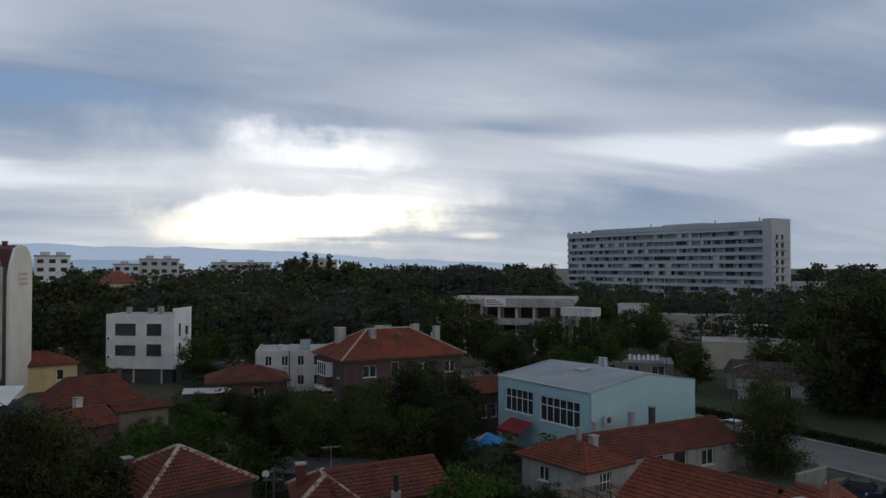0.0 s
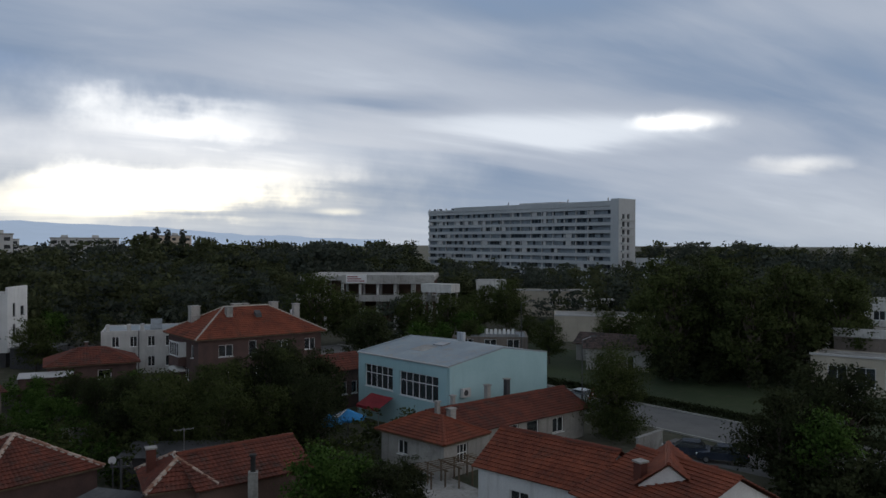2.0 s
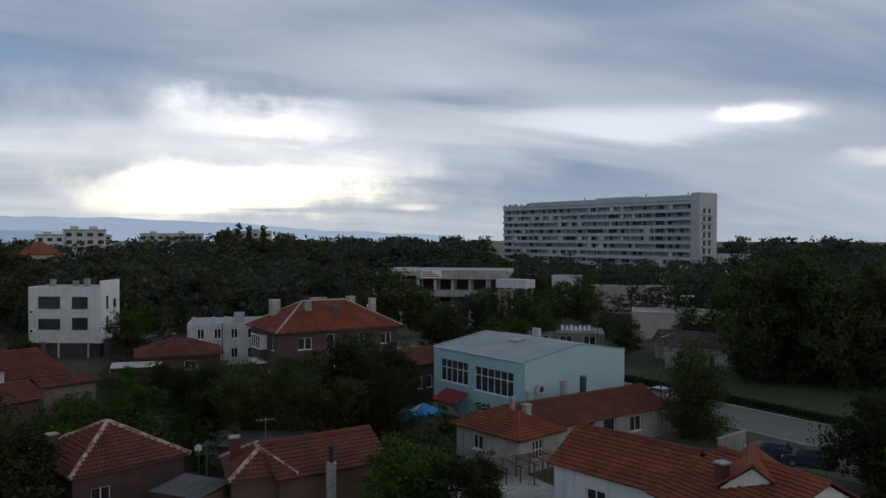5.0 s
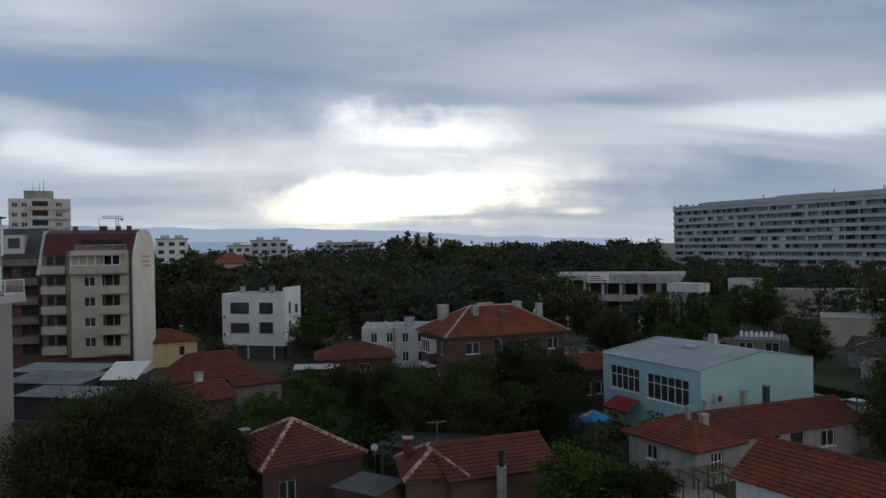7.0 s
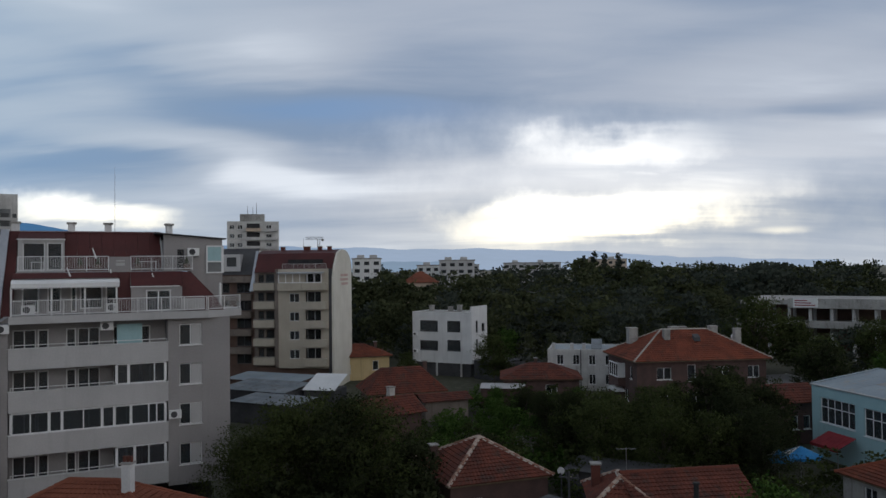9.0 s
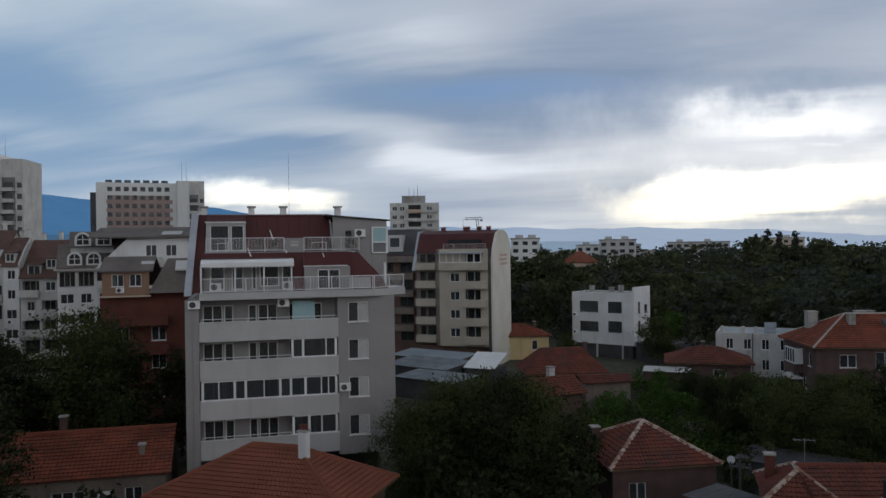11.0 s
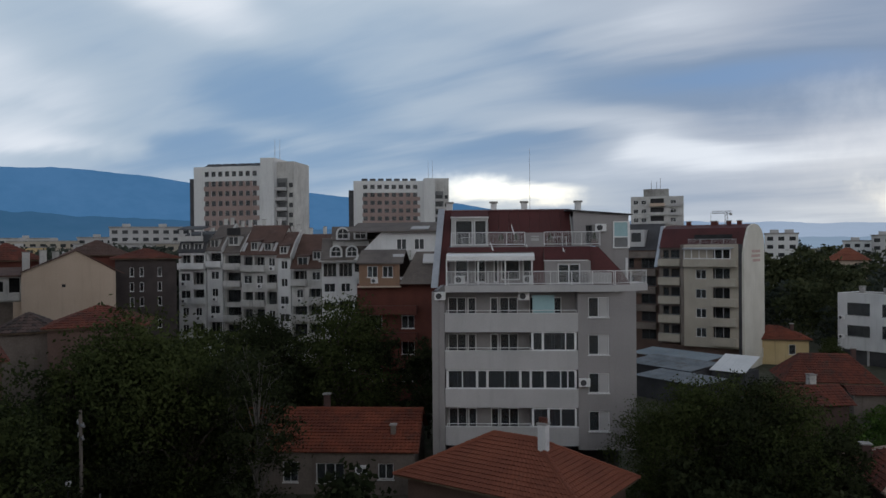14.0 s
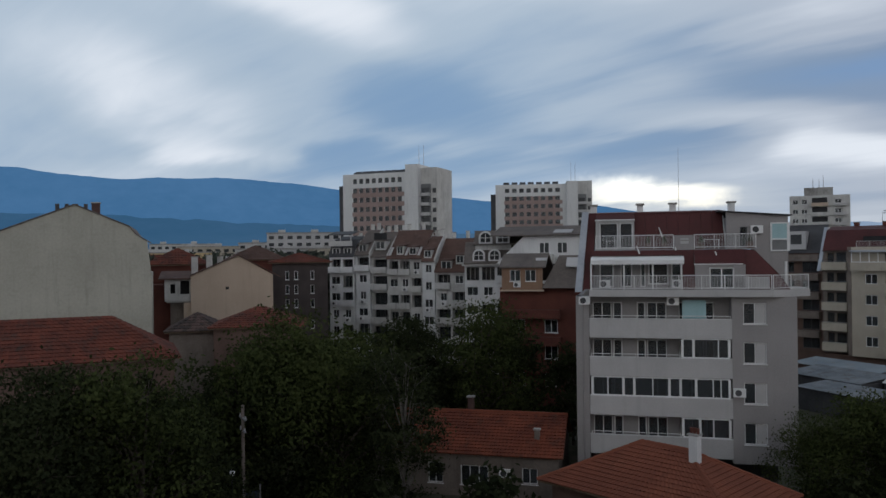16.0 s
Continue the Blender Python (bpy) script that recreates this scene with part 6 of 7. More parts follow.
def white_row():
    m, W = front((-129.3, 48.3), (-110.1, 65.4))
    t = thing("stepped_row", m, "stepped row of aged white apartment houses with brown roofs and dormers", "apartment row")
    steep = [(-0.5, 0.0), (2.2, 2.2), (5.6, 4.4), (11.2, 0.0)]
    row_unit(t, 0.0, 4.7, 18.3, 0.0, 31, WHITE, DARKGREY, [(-0.2, 0.0), (0.8, 1.7), (2.6, 3.0), (5.6, 3.6), (11.2, 0.0)], 0, ((0.5, 0.1, 0.1, 1.5, 1.4), (2.7, 0.1, 0.1, 1.5, 1.4)), 0.35)
    part("terrace_parapet", Geo().box(0.1, -0.5, 20.1, 4.6, -0.3, 21.0), OFFWHITE, t)
    part("terrace_roof", Geo().prism([(0.1, -0.6, 22.0), (0.1, 2.6, 22.6), (0.1, 2.6, 22.75), (0.1, -0.6, 22.15)], (4.4, 0, 0)), DARKGREY, t)
    for x in (0.3, 2.3, 4.3):
        part("terrace_post", Geo().box(x, -0.4, 21.0, x + 0.12, -0.28, 22.0), OFFWHITE, t)
    row_unit(t, 4.9, 2.7, 18.6, 0.4, 32, WHITE, GREYROOF, steep, 0.25, ((0.5, 0.2, 0.3, 1.5, 1.5),), 0.1)
    row_unit(t, 7.8, 3.1, 18.2, 0.7, 33, OFFWHITE, GREYROOF, steep, 0.35, ((0.6, 0.4, 1.1, 1.8, 1.6),), 0.95)
    # painted shade: a black sheet across the upper loggia
    part("loggia_shade", Geo().box(8.1, 1.2, 21.1, 10.4, 1.5, 22.3), BLACK, t)
    row_unit(t, 11.2, 6.3, 17.9, 0.0, 34, OFFWHITE, BROWNROOF, [(-0.6, 0.0), (2.4, 2.4), (5.4, 4.9), (11.2, 0.0)], 0.0, ((1.6, 0.1, 0.5, 1.2, 1.5), (3.9, 0.1, 0.4, 1.3, 1.4)), 0.6)
    for u in (0.2, 3.2, 5.5):
        part("skylight", Geo().prism([(11.2 + u, -0.3, 18.35), (11.2 + u, 1.3, 19.7), (11.2 + u, 1.3, 19.8), (11.2 + u, -0.3, 18.45)], (0.45, 0, 0)), PALE_GREY, t)
    row_unit(t, 17.7, 2.2, 17.4, -0.5, 35, WHITE, BROWNROOF, [(-0.4, 0.0), (2.0, 2.2), (5.0, 4.2), (11.2, 0.0)], 0.3, ((0.3, 0.1, 0.4, 1.3, 1.4),), 0.2)
    row_unit(t, 20.1, 5.5, 15.6, -0.6, 36, OFFWHITE, BROWNROOF, [(-0.5, 0.0), (2.4, 3.0), (5.4, 5.6), (11.2, 1.0)], 0.45, ((1.0, 0.0, 0.2, 1.8, 1.6), (3.4, 0.6, 1.2, 1.4, 1.5)), 0.75)
    m, W = front((-102.6, 60.2), (-98.6, 66.2))
    t = thing("arched_dormer_house", m, "white apartment house with arched dormers under a brown roof", "apartment house")
    row_unit(t, 0.0, W, 17.0, 0.0, 41, WHITE, GREYROOF, [(-0.9, 0.1), (2.6, 2.1), (5.0, 3.4), (11.2, 0.0)], 0.0, (), 0.4)
    part("eave_band", Geo().box(-0.4, -0.8, 16.7, W + 0.3, -0.1, 17.05), OFFWHITE, t)
    part("loggia_pier", Geo().box(W + 0.3, 0.5, 0, W + 2.6, 8, 16.6), REDBRICK, t, "red brick side pier")
    part("upper_storey", Geo().box(1.6, 2.6, 18.4, W, 9.0, 20.1), OFFWHITE, t)
    roof_strip(t, 1.4, W + 2.4, [(2.2, 20.1), (5.0, 22.2), (10.0, 20.0)], GREYROOF)
    for x in (2.2, 4.6):
        arched_dormer(t, x, -0.5, 17.4, 0.95)
    for x in (3.2, 5.9):
        arched_dormer(t, x, 1.4, 20.1, 1.05)
    m, W = front((-94.5, 62.5), (-86.0, 70.0))
    t = thing("white_gable_house", m, "white apartment house with a steep blank gable and brown roof", "apartment house")
    shell(t, W, 12, 17.8, WHITE, row_windows("f", 4.6, 8.6, 3, 15.6, 1.3, 1.5) + row_windows("f", 4.6, 8.6, 2, 12.6, 1.6, 1.5), roof_slab=None)
    part("gable", Geo().prism([(-1.6, 0, 17.0), (W, 0, 17.81), (W, 0, 21.2), (3.0, 0, 21.4)], (0, 0.3, 0)), WHITE, t)
    for u in (5.0, 7.6):
        part("window", Geo().box(u, -0.05, 18.6, u + 1.3, -0.004, 20.0), PANE_DARK, t)
        part("window_frame", Geo().box(u - 0.1, -0.08, 18.5, u, -0.003, 20.1).box(u + 1.3, -0.08, 18.5, u + 1.4, -0.003, 20.1).box(u + 0.6, -0.08, 18.6, u + 0.7, -0.052, 20.0), WHITE_PAINT, t)
    part("balcony", Geo().box(4.4, -1.0, 17.4, 7.0, -0.004, 18.4), OFFWHITE, t)
    roof_strip(t, -2.2, W + 0.8, [(-0.8, 21.2), (5.0, 22.6), (12.6, 20.2)], GREYROOF)
    part("skylight", Geo().prism([(7.0, -0.4, 21.4), (7.0, 1.4, 21.85), (7.0, 1.4, 21.95), (7.0, -0.4, 21.5)], (2.6, 0, 0)), PALE_GREY, t)
    m, W = front((-80.6, 52.2), (-71.8, 61.2))
    t = thing("red_brick_house", m, "red brick and orange house with a dark grey mansard turret", "apartment house")
    wins = row_windows("f", 1.5, 9.5, 3, 8.9, 1.6, 1.6) + row_windows("f", 1.5, 9.5, 3, 5.7, 1.6, 1.6) + row_windows("f", 1.5, 9.5, 3, 2.4, 1.6, 1.6)
    shell(t, W, 11, 14.4, REDBRICK, wins)
    attic = part("attic_wall", Geo().wall((0.4, -0.7, 14.2), (1, 0, 0), 5.0, 2.9, [(1.0, 1.0, 2.3, 2.4), (2.9, 1.0, 4.2, 2.4)], 0.3).box(0.4, -0.39, 14.2, 0.7, 3, 16.6), ORANGE, t)
    for a in (1.0, 2.9):
        window(t, (0.4, -0.7, 14.2), (1, 0, 0), (a, 1.0, a + 1.3, 2.4), 2)
    part("eave", Geo().box(0.2, -1.0, 14.0, 5.6, -0.71, 14.18), BEIGE, attic)
    roof_strip(t, 0.1, 5.8, [(-1.0, 17.0), (2.6, 18.6), (11.2, 15.0)], GREYROOF)
    g = Geo()
    base = [(5.4, -1.2, 14.4), (W + 0.8, -1.2, 14.4), (W + 0.8, 7.0, 14.4), (5.4, 7.0, 14.4)]
    head = [(7.2, 1.6, 18.3), (W - 1.4, 1.6, 18.3), (W - 1.4, 5.0, 18.3), (7.2, 5.0, 18.3)]
    for i in range(4):
        j = (i + 1) % 4
        g.face(base[i], base[j], head[j], head[i])
    g.face(*head).face(*base[::-1])
    part("turret_roof", g, GREYROOF, t)
    for x in (4.4, 8.2):
        part("skylight", Geo().prism([(x, -0.2, 16.9), (x, 1.0, 17.9), (x, 1.0, 18.05), (x, -0.2, 17.05)], (1.4, 0, 0)), PALE_GREY, t)
    for z in (4.4, 7.6, 10.9):
        part("balcony", Geo().box(0.5, -1.3, z - 0.2, 7.5, -0.004, z + 0.85), REDBRICK, t)
    ac_unit(t, 1.9, -0.7, 14.5)


white_row()


def left_houses():
    # the big blank gable
    m, W = front((-87.0, -4.0), (-84.2, 12.3))
    t = thing("blank_gable_building", m, "tall building with a blank weathered rendered gable wall", "apartment house")
    part("gable_wall", Geo().prism([(-3, 0, 0), (16.2, 0, 0), (16.28, 0, 16.2), (15.84, 0, 20.35), (14.7, 0, 21.1), (14.2, 0, 21.85), (9.1, 0, 24.05), (4.9, 0, 22.4), (-3, 0, 19.2)], (0, 0.4, 0)), BLANK, t)
    part("wall", Geo().box(-2.9, 0.41, 0, 16.0, 15.9, 17.0), BLANK, t)
    prof = [(-3.05, 19.2), (4.9, 22.4), (9.1, 24.05), (14.2, 21.85), (14.7, 21.1), (15.84, 20.35)]
    for (xa, za), (xb, zb) in zip(prof, prof[1:]):
        part("roof", Geo().prism([(xa, -0.12, za + 0.01), (xb, -0.12, zb + 0.01), (xb, -0.12, zb + 0.13), (xa, -0.12, za + 0.13)], (0, 16, 0)), GREYROOF, t)
    part("vent", Geo().box(W - 5.4, -0.06, 8.5, W - 3.6, -0.004, 9.6), PALE_GREY, t)
    chimney(t, W - 6, 6, 22.8, 24.6, 0.8, BRICK)
    for i in range(4):
        part("chimney_pot", Geo().tube((W - 9.5 + 0.9 * i, 4, 23.3), (W - 9.5 + 0.9 * i, 4, 24.4), 0.2), DARKGREY, t)
    # beige gabled house
    m, W = front((-102.2, 19.3), (-99.8, 29.3))
    t = thing("beige_gable_house", m, "beige rendered house with a broad blank gable and side balcony", "house")
    ap = W * 0.574
    shell(t, W, 12, 16.2, BEIGE, [])
    part("gable", Geo().prism([(0, 0, 16.2), (W, 0, 16.2), (ap, 0, 18.75)], (0, 0.3, 0)), BEIGE, t)
    part("roof", Geo().prism([(-0.1, -0.25, 16.2), (ap, -0.25, 18.78), (ap, -0.25, 18.9), (-0.1, -0.25, 16.32)], (0, 12.6, 0)), BROWNROOF, t)
    part("roof", Geo().prism([(W + 1.0, -0.25, 15.85), (ap, -0.25, 18.78), (ap, -0.25, 18.9), (W + 1.0, -0.25, 15.97)], (0, 12.6, 0)), BROWNROOF, t)
    part("vent_hole", Geo().box(ap - 1.6, -0.02, 14.4, ap - 1.2, -0.004, 14.75), BLACK, t)
    bay = part("side_bay", Geo().wall((-3.2, 0.7, 13.0), (1, 0, 0), 3.19, 2.9, [(0.7, 1.0, 1.3, 2.2), (1.9, 0.9, 3.0, 2.6)], 0.2).box(-3.2, 0.91, 13.0, -3.0, 10, 15.9).box(-3.0, 0.91, 12.8, -0.01, 10, 12.99), OFFWHITE, t)
    # black sheet as painted shade inside the side bay
    part("bay_shade", Geo().box(-2.9, 1.9, 13.0, -0.02, 2.1, 15.8), BLACK, bay)
    part("balcony_parapet", Geo().box(-1.4, 0.55, 13.0, -0.1, 0.68, 13.9), OFFWHITE, bay)
    roof_strip(t, -3.9, 0.2, [(0.1, 15.95), (5.0, 16.8), (11.0, 16.4)], BROWNROOF)
    part("side_base", Geo().box(-2.6, 2.0, 0, -0.01, 10, 12.79), OLDWALL, t)
    part("corner_pier", Geo().box(-0.9, 0.6, 0, -0.02, 1.6, 12.79), BEIGE, t)
    part("side_wing", Geo().box(-5.6, 4.0, 0, -2.61, 12, 15.0), REDBRICK, t, "maroon rendered side wing")
    for x, y, h in ((0.4, 3, 18.6), (2.2, 5, 18.8), (3.6, 7, 18.6)):
        chimney(t, x, y, 15.6, h, 0.8, OFFWHITE)
    # brown brick block
    m, W = front((-113.2, 33.2), (-110.9, 40.4))
    t = thing("brown_brick_block", m, "dark brown brick block with pale window frames and hipped roof", "house")
    wins = [("f", u, z, 0.55, 1.3, 1) for u in (1.9, 3.2, 5.6) for z in (15.0, 12.9, 10.8, 7.6)]
    shell(t, W + 0.6, 11, 17.6, DARKBRICK, wins)
    hip_roof(t, W + 0.6, 11, 17.6, 19.0, TILE_OLD, 0.7, 0.4, 0.5, False)


left_houses()
for q in (((-72.0, -12.0), (-69.4, 11.6), 10.0, 10.2, 13.6, "hip", BROWN, TILE_OLD), ((-79.0, 17.0), (-76.0, 25.0), 8.0, 11.6, 13.4, "hip", BROWN, TILE_OLD), ((-113.0, 15.5), (-111.6, 23.6), 10, 17.6, 19.9, "hip", REDBRICK, TILE_OLD),
          ((-128.0, 30.0), (-125.5, 39.0), 10, 18.0, 20.4, "hip", REDBRICK, BROWNROOF), ((-180.0, 40.0), (-176.0, 56.0), 11, 16.5, 19.5, "hip", BEIGE, TILE_OLD), ((-170.0, 18.0), (-168.5, 32.0), 11, 16.0, 19.0, "hip", BROWN, TILE_OLD),
          ((-84.0, 13.6), (-82.6, 18.6), 6, 11.0, 12.7, "hip", OLDWALL, TILE_DARK)):
    tile_house("town_house", q[0], q[1], q[2], q[3], q[4], q[6], "town house with a hipped red tile roof among trees", q[5], size=0.45, row=0.5, tile=q[7], caps_on=False, group="town houses")

# ---- trees ----
KINDS = {
    "near": tagged(make_tree(11, 10.0, 3.9, 0.14, 22000, 0.09, LEAF, 28), "dark green broad-leaved tree with a dense crown beside houses", "tree"),
    "near_dark": tagged(make_tree(12, 10.0, 3.8, 0.14, 22000, 0.09, LEAF_DARK, 28), "dark olive broad-leaved tree with a dense crown", "tree"),
    "olive": tagged(make_tree(13, 10.0, 3.4, 0.12, 20000, 0.09, LEAF, 24), "olive green broad-leaved tree with a full rounded crown", "tree"),
    "broad": tagged(make_tree(1, 10.0, 3.9, 0.28, 8500, 0.15, LEAF, 22), "dark green broad-leaved garden tree with a dense crown", "tree"),
    "dark": tagged(make_tree(2, 10.0, 3.6, 0.22, 8500, 0.15, LEAF_DARK, 22), "very dark dense broad-leaved tree", "tree"),
    "bright": tagged(make_tree(3, 7.0, 3.0, 0.2, 6500, 0.13, LEAF_BRIGHT, 14), "fresh light green garden tree", "tree"),
    "tall": tagged(make_tree(4, 16.0, 4.2, 0.25, 9500, 0.19, LEAF, 28), "tall leafy tree with an uneven crown", "tree"),
    "thin": tagged(make_tree(5, 16.0, 3.8, 0.2, 6500, 0.13, LEAF_DARK, 30, trunk_r=0.17, airy=0.9, bark=BIRCH), "thinly leaved tree with pale bare limbs", "tree"),
    "poplar": tagged(make_tree(6, 20.0, 1.7, 0.1, 6500, 0.26, LEAF_HAZED, 44), "slender dark poplar above the wood", "tree"),
}


def wood(name, seed, spots, n_leaf, size, mat, label):
    """Crowns and trunks of a far wood, as one mesh each."""
    rng = np.random.default_rng(seed)
    base = []
    for i in range(5):
        c, r = crown_blobs(rng, 1.0, 0.34, 0.2, 12)
        base.append(leaf_cloud(rng, n_leaf, c, r, size))
    out, nrm = [], []
    for x, y, h in spots:
        q = base[rng.integers(5)]
        a = rng.random() * 6.283
        R = np.array([[math.cos(a), -math.sin(a), 0], [math.sin(a), math.cos(a), 0], [0, 0, 1]]) * h
        R[:, :2] *= 0.9 + 0.5 * rng.random()
        out.append(q[0] @ R.T + np.array([x, y, 0]))
        nrm.append(q[1] @ (R.T / h))
    me = quads_mesh(name, (np.concatenate(out), np.concatenate(nrm)), mat)
    ob = new(name, me)
    return tagged(ob, label, "wood", kind="stuff")


def spots_in(seed, n, az0, az1, d0, d1, h0, h1, avoid=()):
    rng = np.random.default_rng(seed)
    out = []
    while len(out) < n:
        az, d = rng.uniform(az0, az1), math.sqrt(rng.uniform(d0 * d0, d1 * d1))
        x, y = -d * math.sin(radians(az)), d * math.cos(radians(az))
        if any((x - a) ** 2 + (y - b) ** 2 < r * r for a, b, r in avoid):
            continue
        out.append((x, y, rng.uniform(h0, h1)))
    return out


CLEAR = ((14, 172, 26), (32, 160, 12), (48, 142, 16), (46, 186, 8), (57, 124, 14), (44, 112, 12), (30, 122, 9), (131, 285, 14), (98, 115, 12), (-36, 128, 6), (-33, 112, 9), (-22, 121, 11), (-49, 130, 10), (-60, 119, 9),
         (-66, 105, 12), (-75, 103, 10), (80, 78, 24), (13, 88, 10))
FAR = [(x, y, h * (0.93 if math.degrees(math.atan2(-x, y)) < -33 else 0.88 if 17 < math.degrees(math.atan2(-x, y)) < 30 and math.hypot(x, y) < 330 else 0.62 if -28 < math.degrees(math.atan2(-x, y)) < -6 and math.hypot(x, y) < 345 else 1.0)) for x, y, h in spots_in(1, 480, -44, 36, 230, 420, 12.5, 21.5, ((110, 340, 34), (85, 375, 34), (135, 300, 30), (-136, 322, 18), (-118, 396, 30), (-150, 212, 20), (-116, 304, 16), (-136, 262, 14), (-95, 221, 11)))]
wood("far_wood", 1, FAR[::2], 720, 0.032, LEAF_HAZED, "dense dark far wood of broad-leaved trees")
wood("far_wood", 21, FAR[1::2], 720, 0.032, LEAF_MID, "paler olive trees within the far wood")
SCREEN = [(-d * math.sin(radians(a)), d * math.cos(radians(a)), h) for a, d, h in ((18.2, 205, 16.4), (18.9, 200, 17.2), (19.6, 208, 16.2), (20.3, 202, 17.0), (21.0, 206, 15.6), (21.7, 196, 15.2), (22.4, 200, 14.6), (23.1, 204, 14.4), (23.8, 198, 15.4), (24.5, 202, 17.6), (25.2, 206, 18.2), (25.9, 198, 16.0), (26.6, 204, 16.6), (27.3, 200, 16.2), (28.0, 205, 16.8), (28.7, 198, 17.4), (23.4, 168, 12.5), (22.3, 172, 12.0), (24.8, 170, 13.0))]
wood("screen_trees", 23, SCREEN, 950, 0.028, LEAF_MID, "olive green trees before the far apartment blocks")
MIDDLE = spots_in(2, 250, -46, 31, 138, 235, 7.0, 15.0, CLEAR)
wood("middle_wood", 2, MIDDLE[::2], 950, 0.028, LEAF_HAZED, "dark trees between the far wood and the houses")
wood("middle_wood", 22, MIDDLE[1::2], 950, 0.028, LEAF_MID, "olive green trees between the far wood and the houses")
wood("town_trees", 3, spots_in(3, 230, 54, 104, 150, 420, 9.0, 16.5, ((-225, 100, 22), (-240, 170, 24), (-128, 58, 22))), 520, 0.04, LEAF_HAZED, "trees among the far town roofs")
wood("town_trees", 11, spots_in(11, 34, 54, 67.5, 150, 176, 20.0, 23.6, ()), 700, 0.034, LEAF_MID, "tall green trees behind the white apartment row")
wood("town_trees", 12, spots_in(12, 90, 67, 90, 130, 300, 15.0, 20.5, ((-126, 50, 16), (-114, 62, 16), (-122, 40, 9), (-113, 37, 16), (-128, 35, 14), (-112, 20, 14), (-225, 100, 22))), 600, 0.036, LEAF_HAZED, "dark trees before the far town blocks")
wood("town_trees", 4, spots_in(4, 60, 28, 56, 150, 330, 9.0, 15.0, ((-150, 212, 20), (-240, 170, 24))), 520, 0.04, LEAF_HAZED, "trees between the apartment houses")

HOUSES = ((-17, 56, 6), (-5, 54, 6), (-2, 55, 4), (-40, 90, 7), (-36, 78, 5), (-34, 90, 4), (-60, 119, 7), (-29.5, 108, 6.5), (5, 91, 4), (10, 64, 5), (20, 70, 6), (24, 73, 6), (16, 69, 5), (16, 49, 6), (18, 44, 6), (24, 45, 6),
          (-5, 105, 11), (-14, 103, 6), (14, 81, 11), (18, 84, 8), (9, 78, 7), (-53, 90, 5), (-62, 92, 8), (-49, 128, 8), (3.5, 72, 3), (6.6, 73.7, 3), (-6, 95, 7), (-14, 96, 5))
OPEN = HOUSES + ((-26, 86, 9), (-20, 78, 5))
wood("garden_shrubs", 5, spots_in(5, 230, -8, 31, 58, 104, 1.6, 4.2, OPEN), 360, 0.035, LEAF, "dark garden shrubs and fruit bushes between the houses")
wood("garden_vines", 6, spots_in(6, 300, 9, 25, 64, 108, 1.2, 2.8, HOUSES), 360, 0.04, LEAF_BRIGHT, "fresh green vines and bushes in the gardens")
wood("yard_shrubs", 7, spots_in(7, 130, 52, 96, 36, 96, 2.5, 6.5, ((-36, 36, 8), (-41, 36, 8), (-50, 32, 9), (-57, 27, 8), (-47, 27, 6), (-42, 44, 11), (-48, 47, 9), (-48.7, 11.4, 3), (-50.4, 12.8, 3), (-78, 56, 9))), 500, 0.035, LEAF_DARK, "dark undergrowth and bushes beneath the trees")
wood("verge_shrubs", 8, spots_in(8, 70, -44, -33, 52, 80, 2.0, 5.0, ((40, 72, 7), (44, 66, 7), (48, 58, 7))), 500, 0.035, LEAF_DARK, "dark bushes along the street")
wood("park_shrubs", 10, spots_in(10, 60, -35.5, -25.5, 104, 128, 2.5, 6.0, ((57, 124, 8), (48, 112, 6))), 500, 0.035, LEAF_DARK, "dark undergrowth beneath the trees on the lawn")
wood("lower_shrubs", 9, spots_in(9, 46, 22, 36.5, 41, 53, 3.0, 5.5, HOUSES + ((-36, 38, 9), (-31, 39, 5))), 600, 0.035, LEAF_DARK, "dark bushes at the foot of the garden trees")

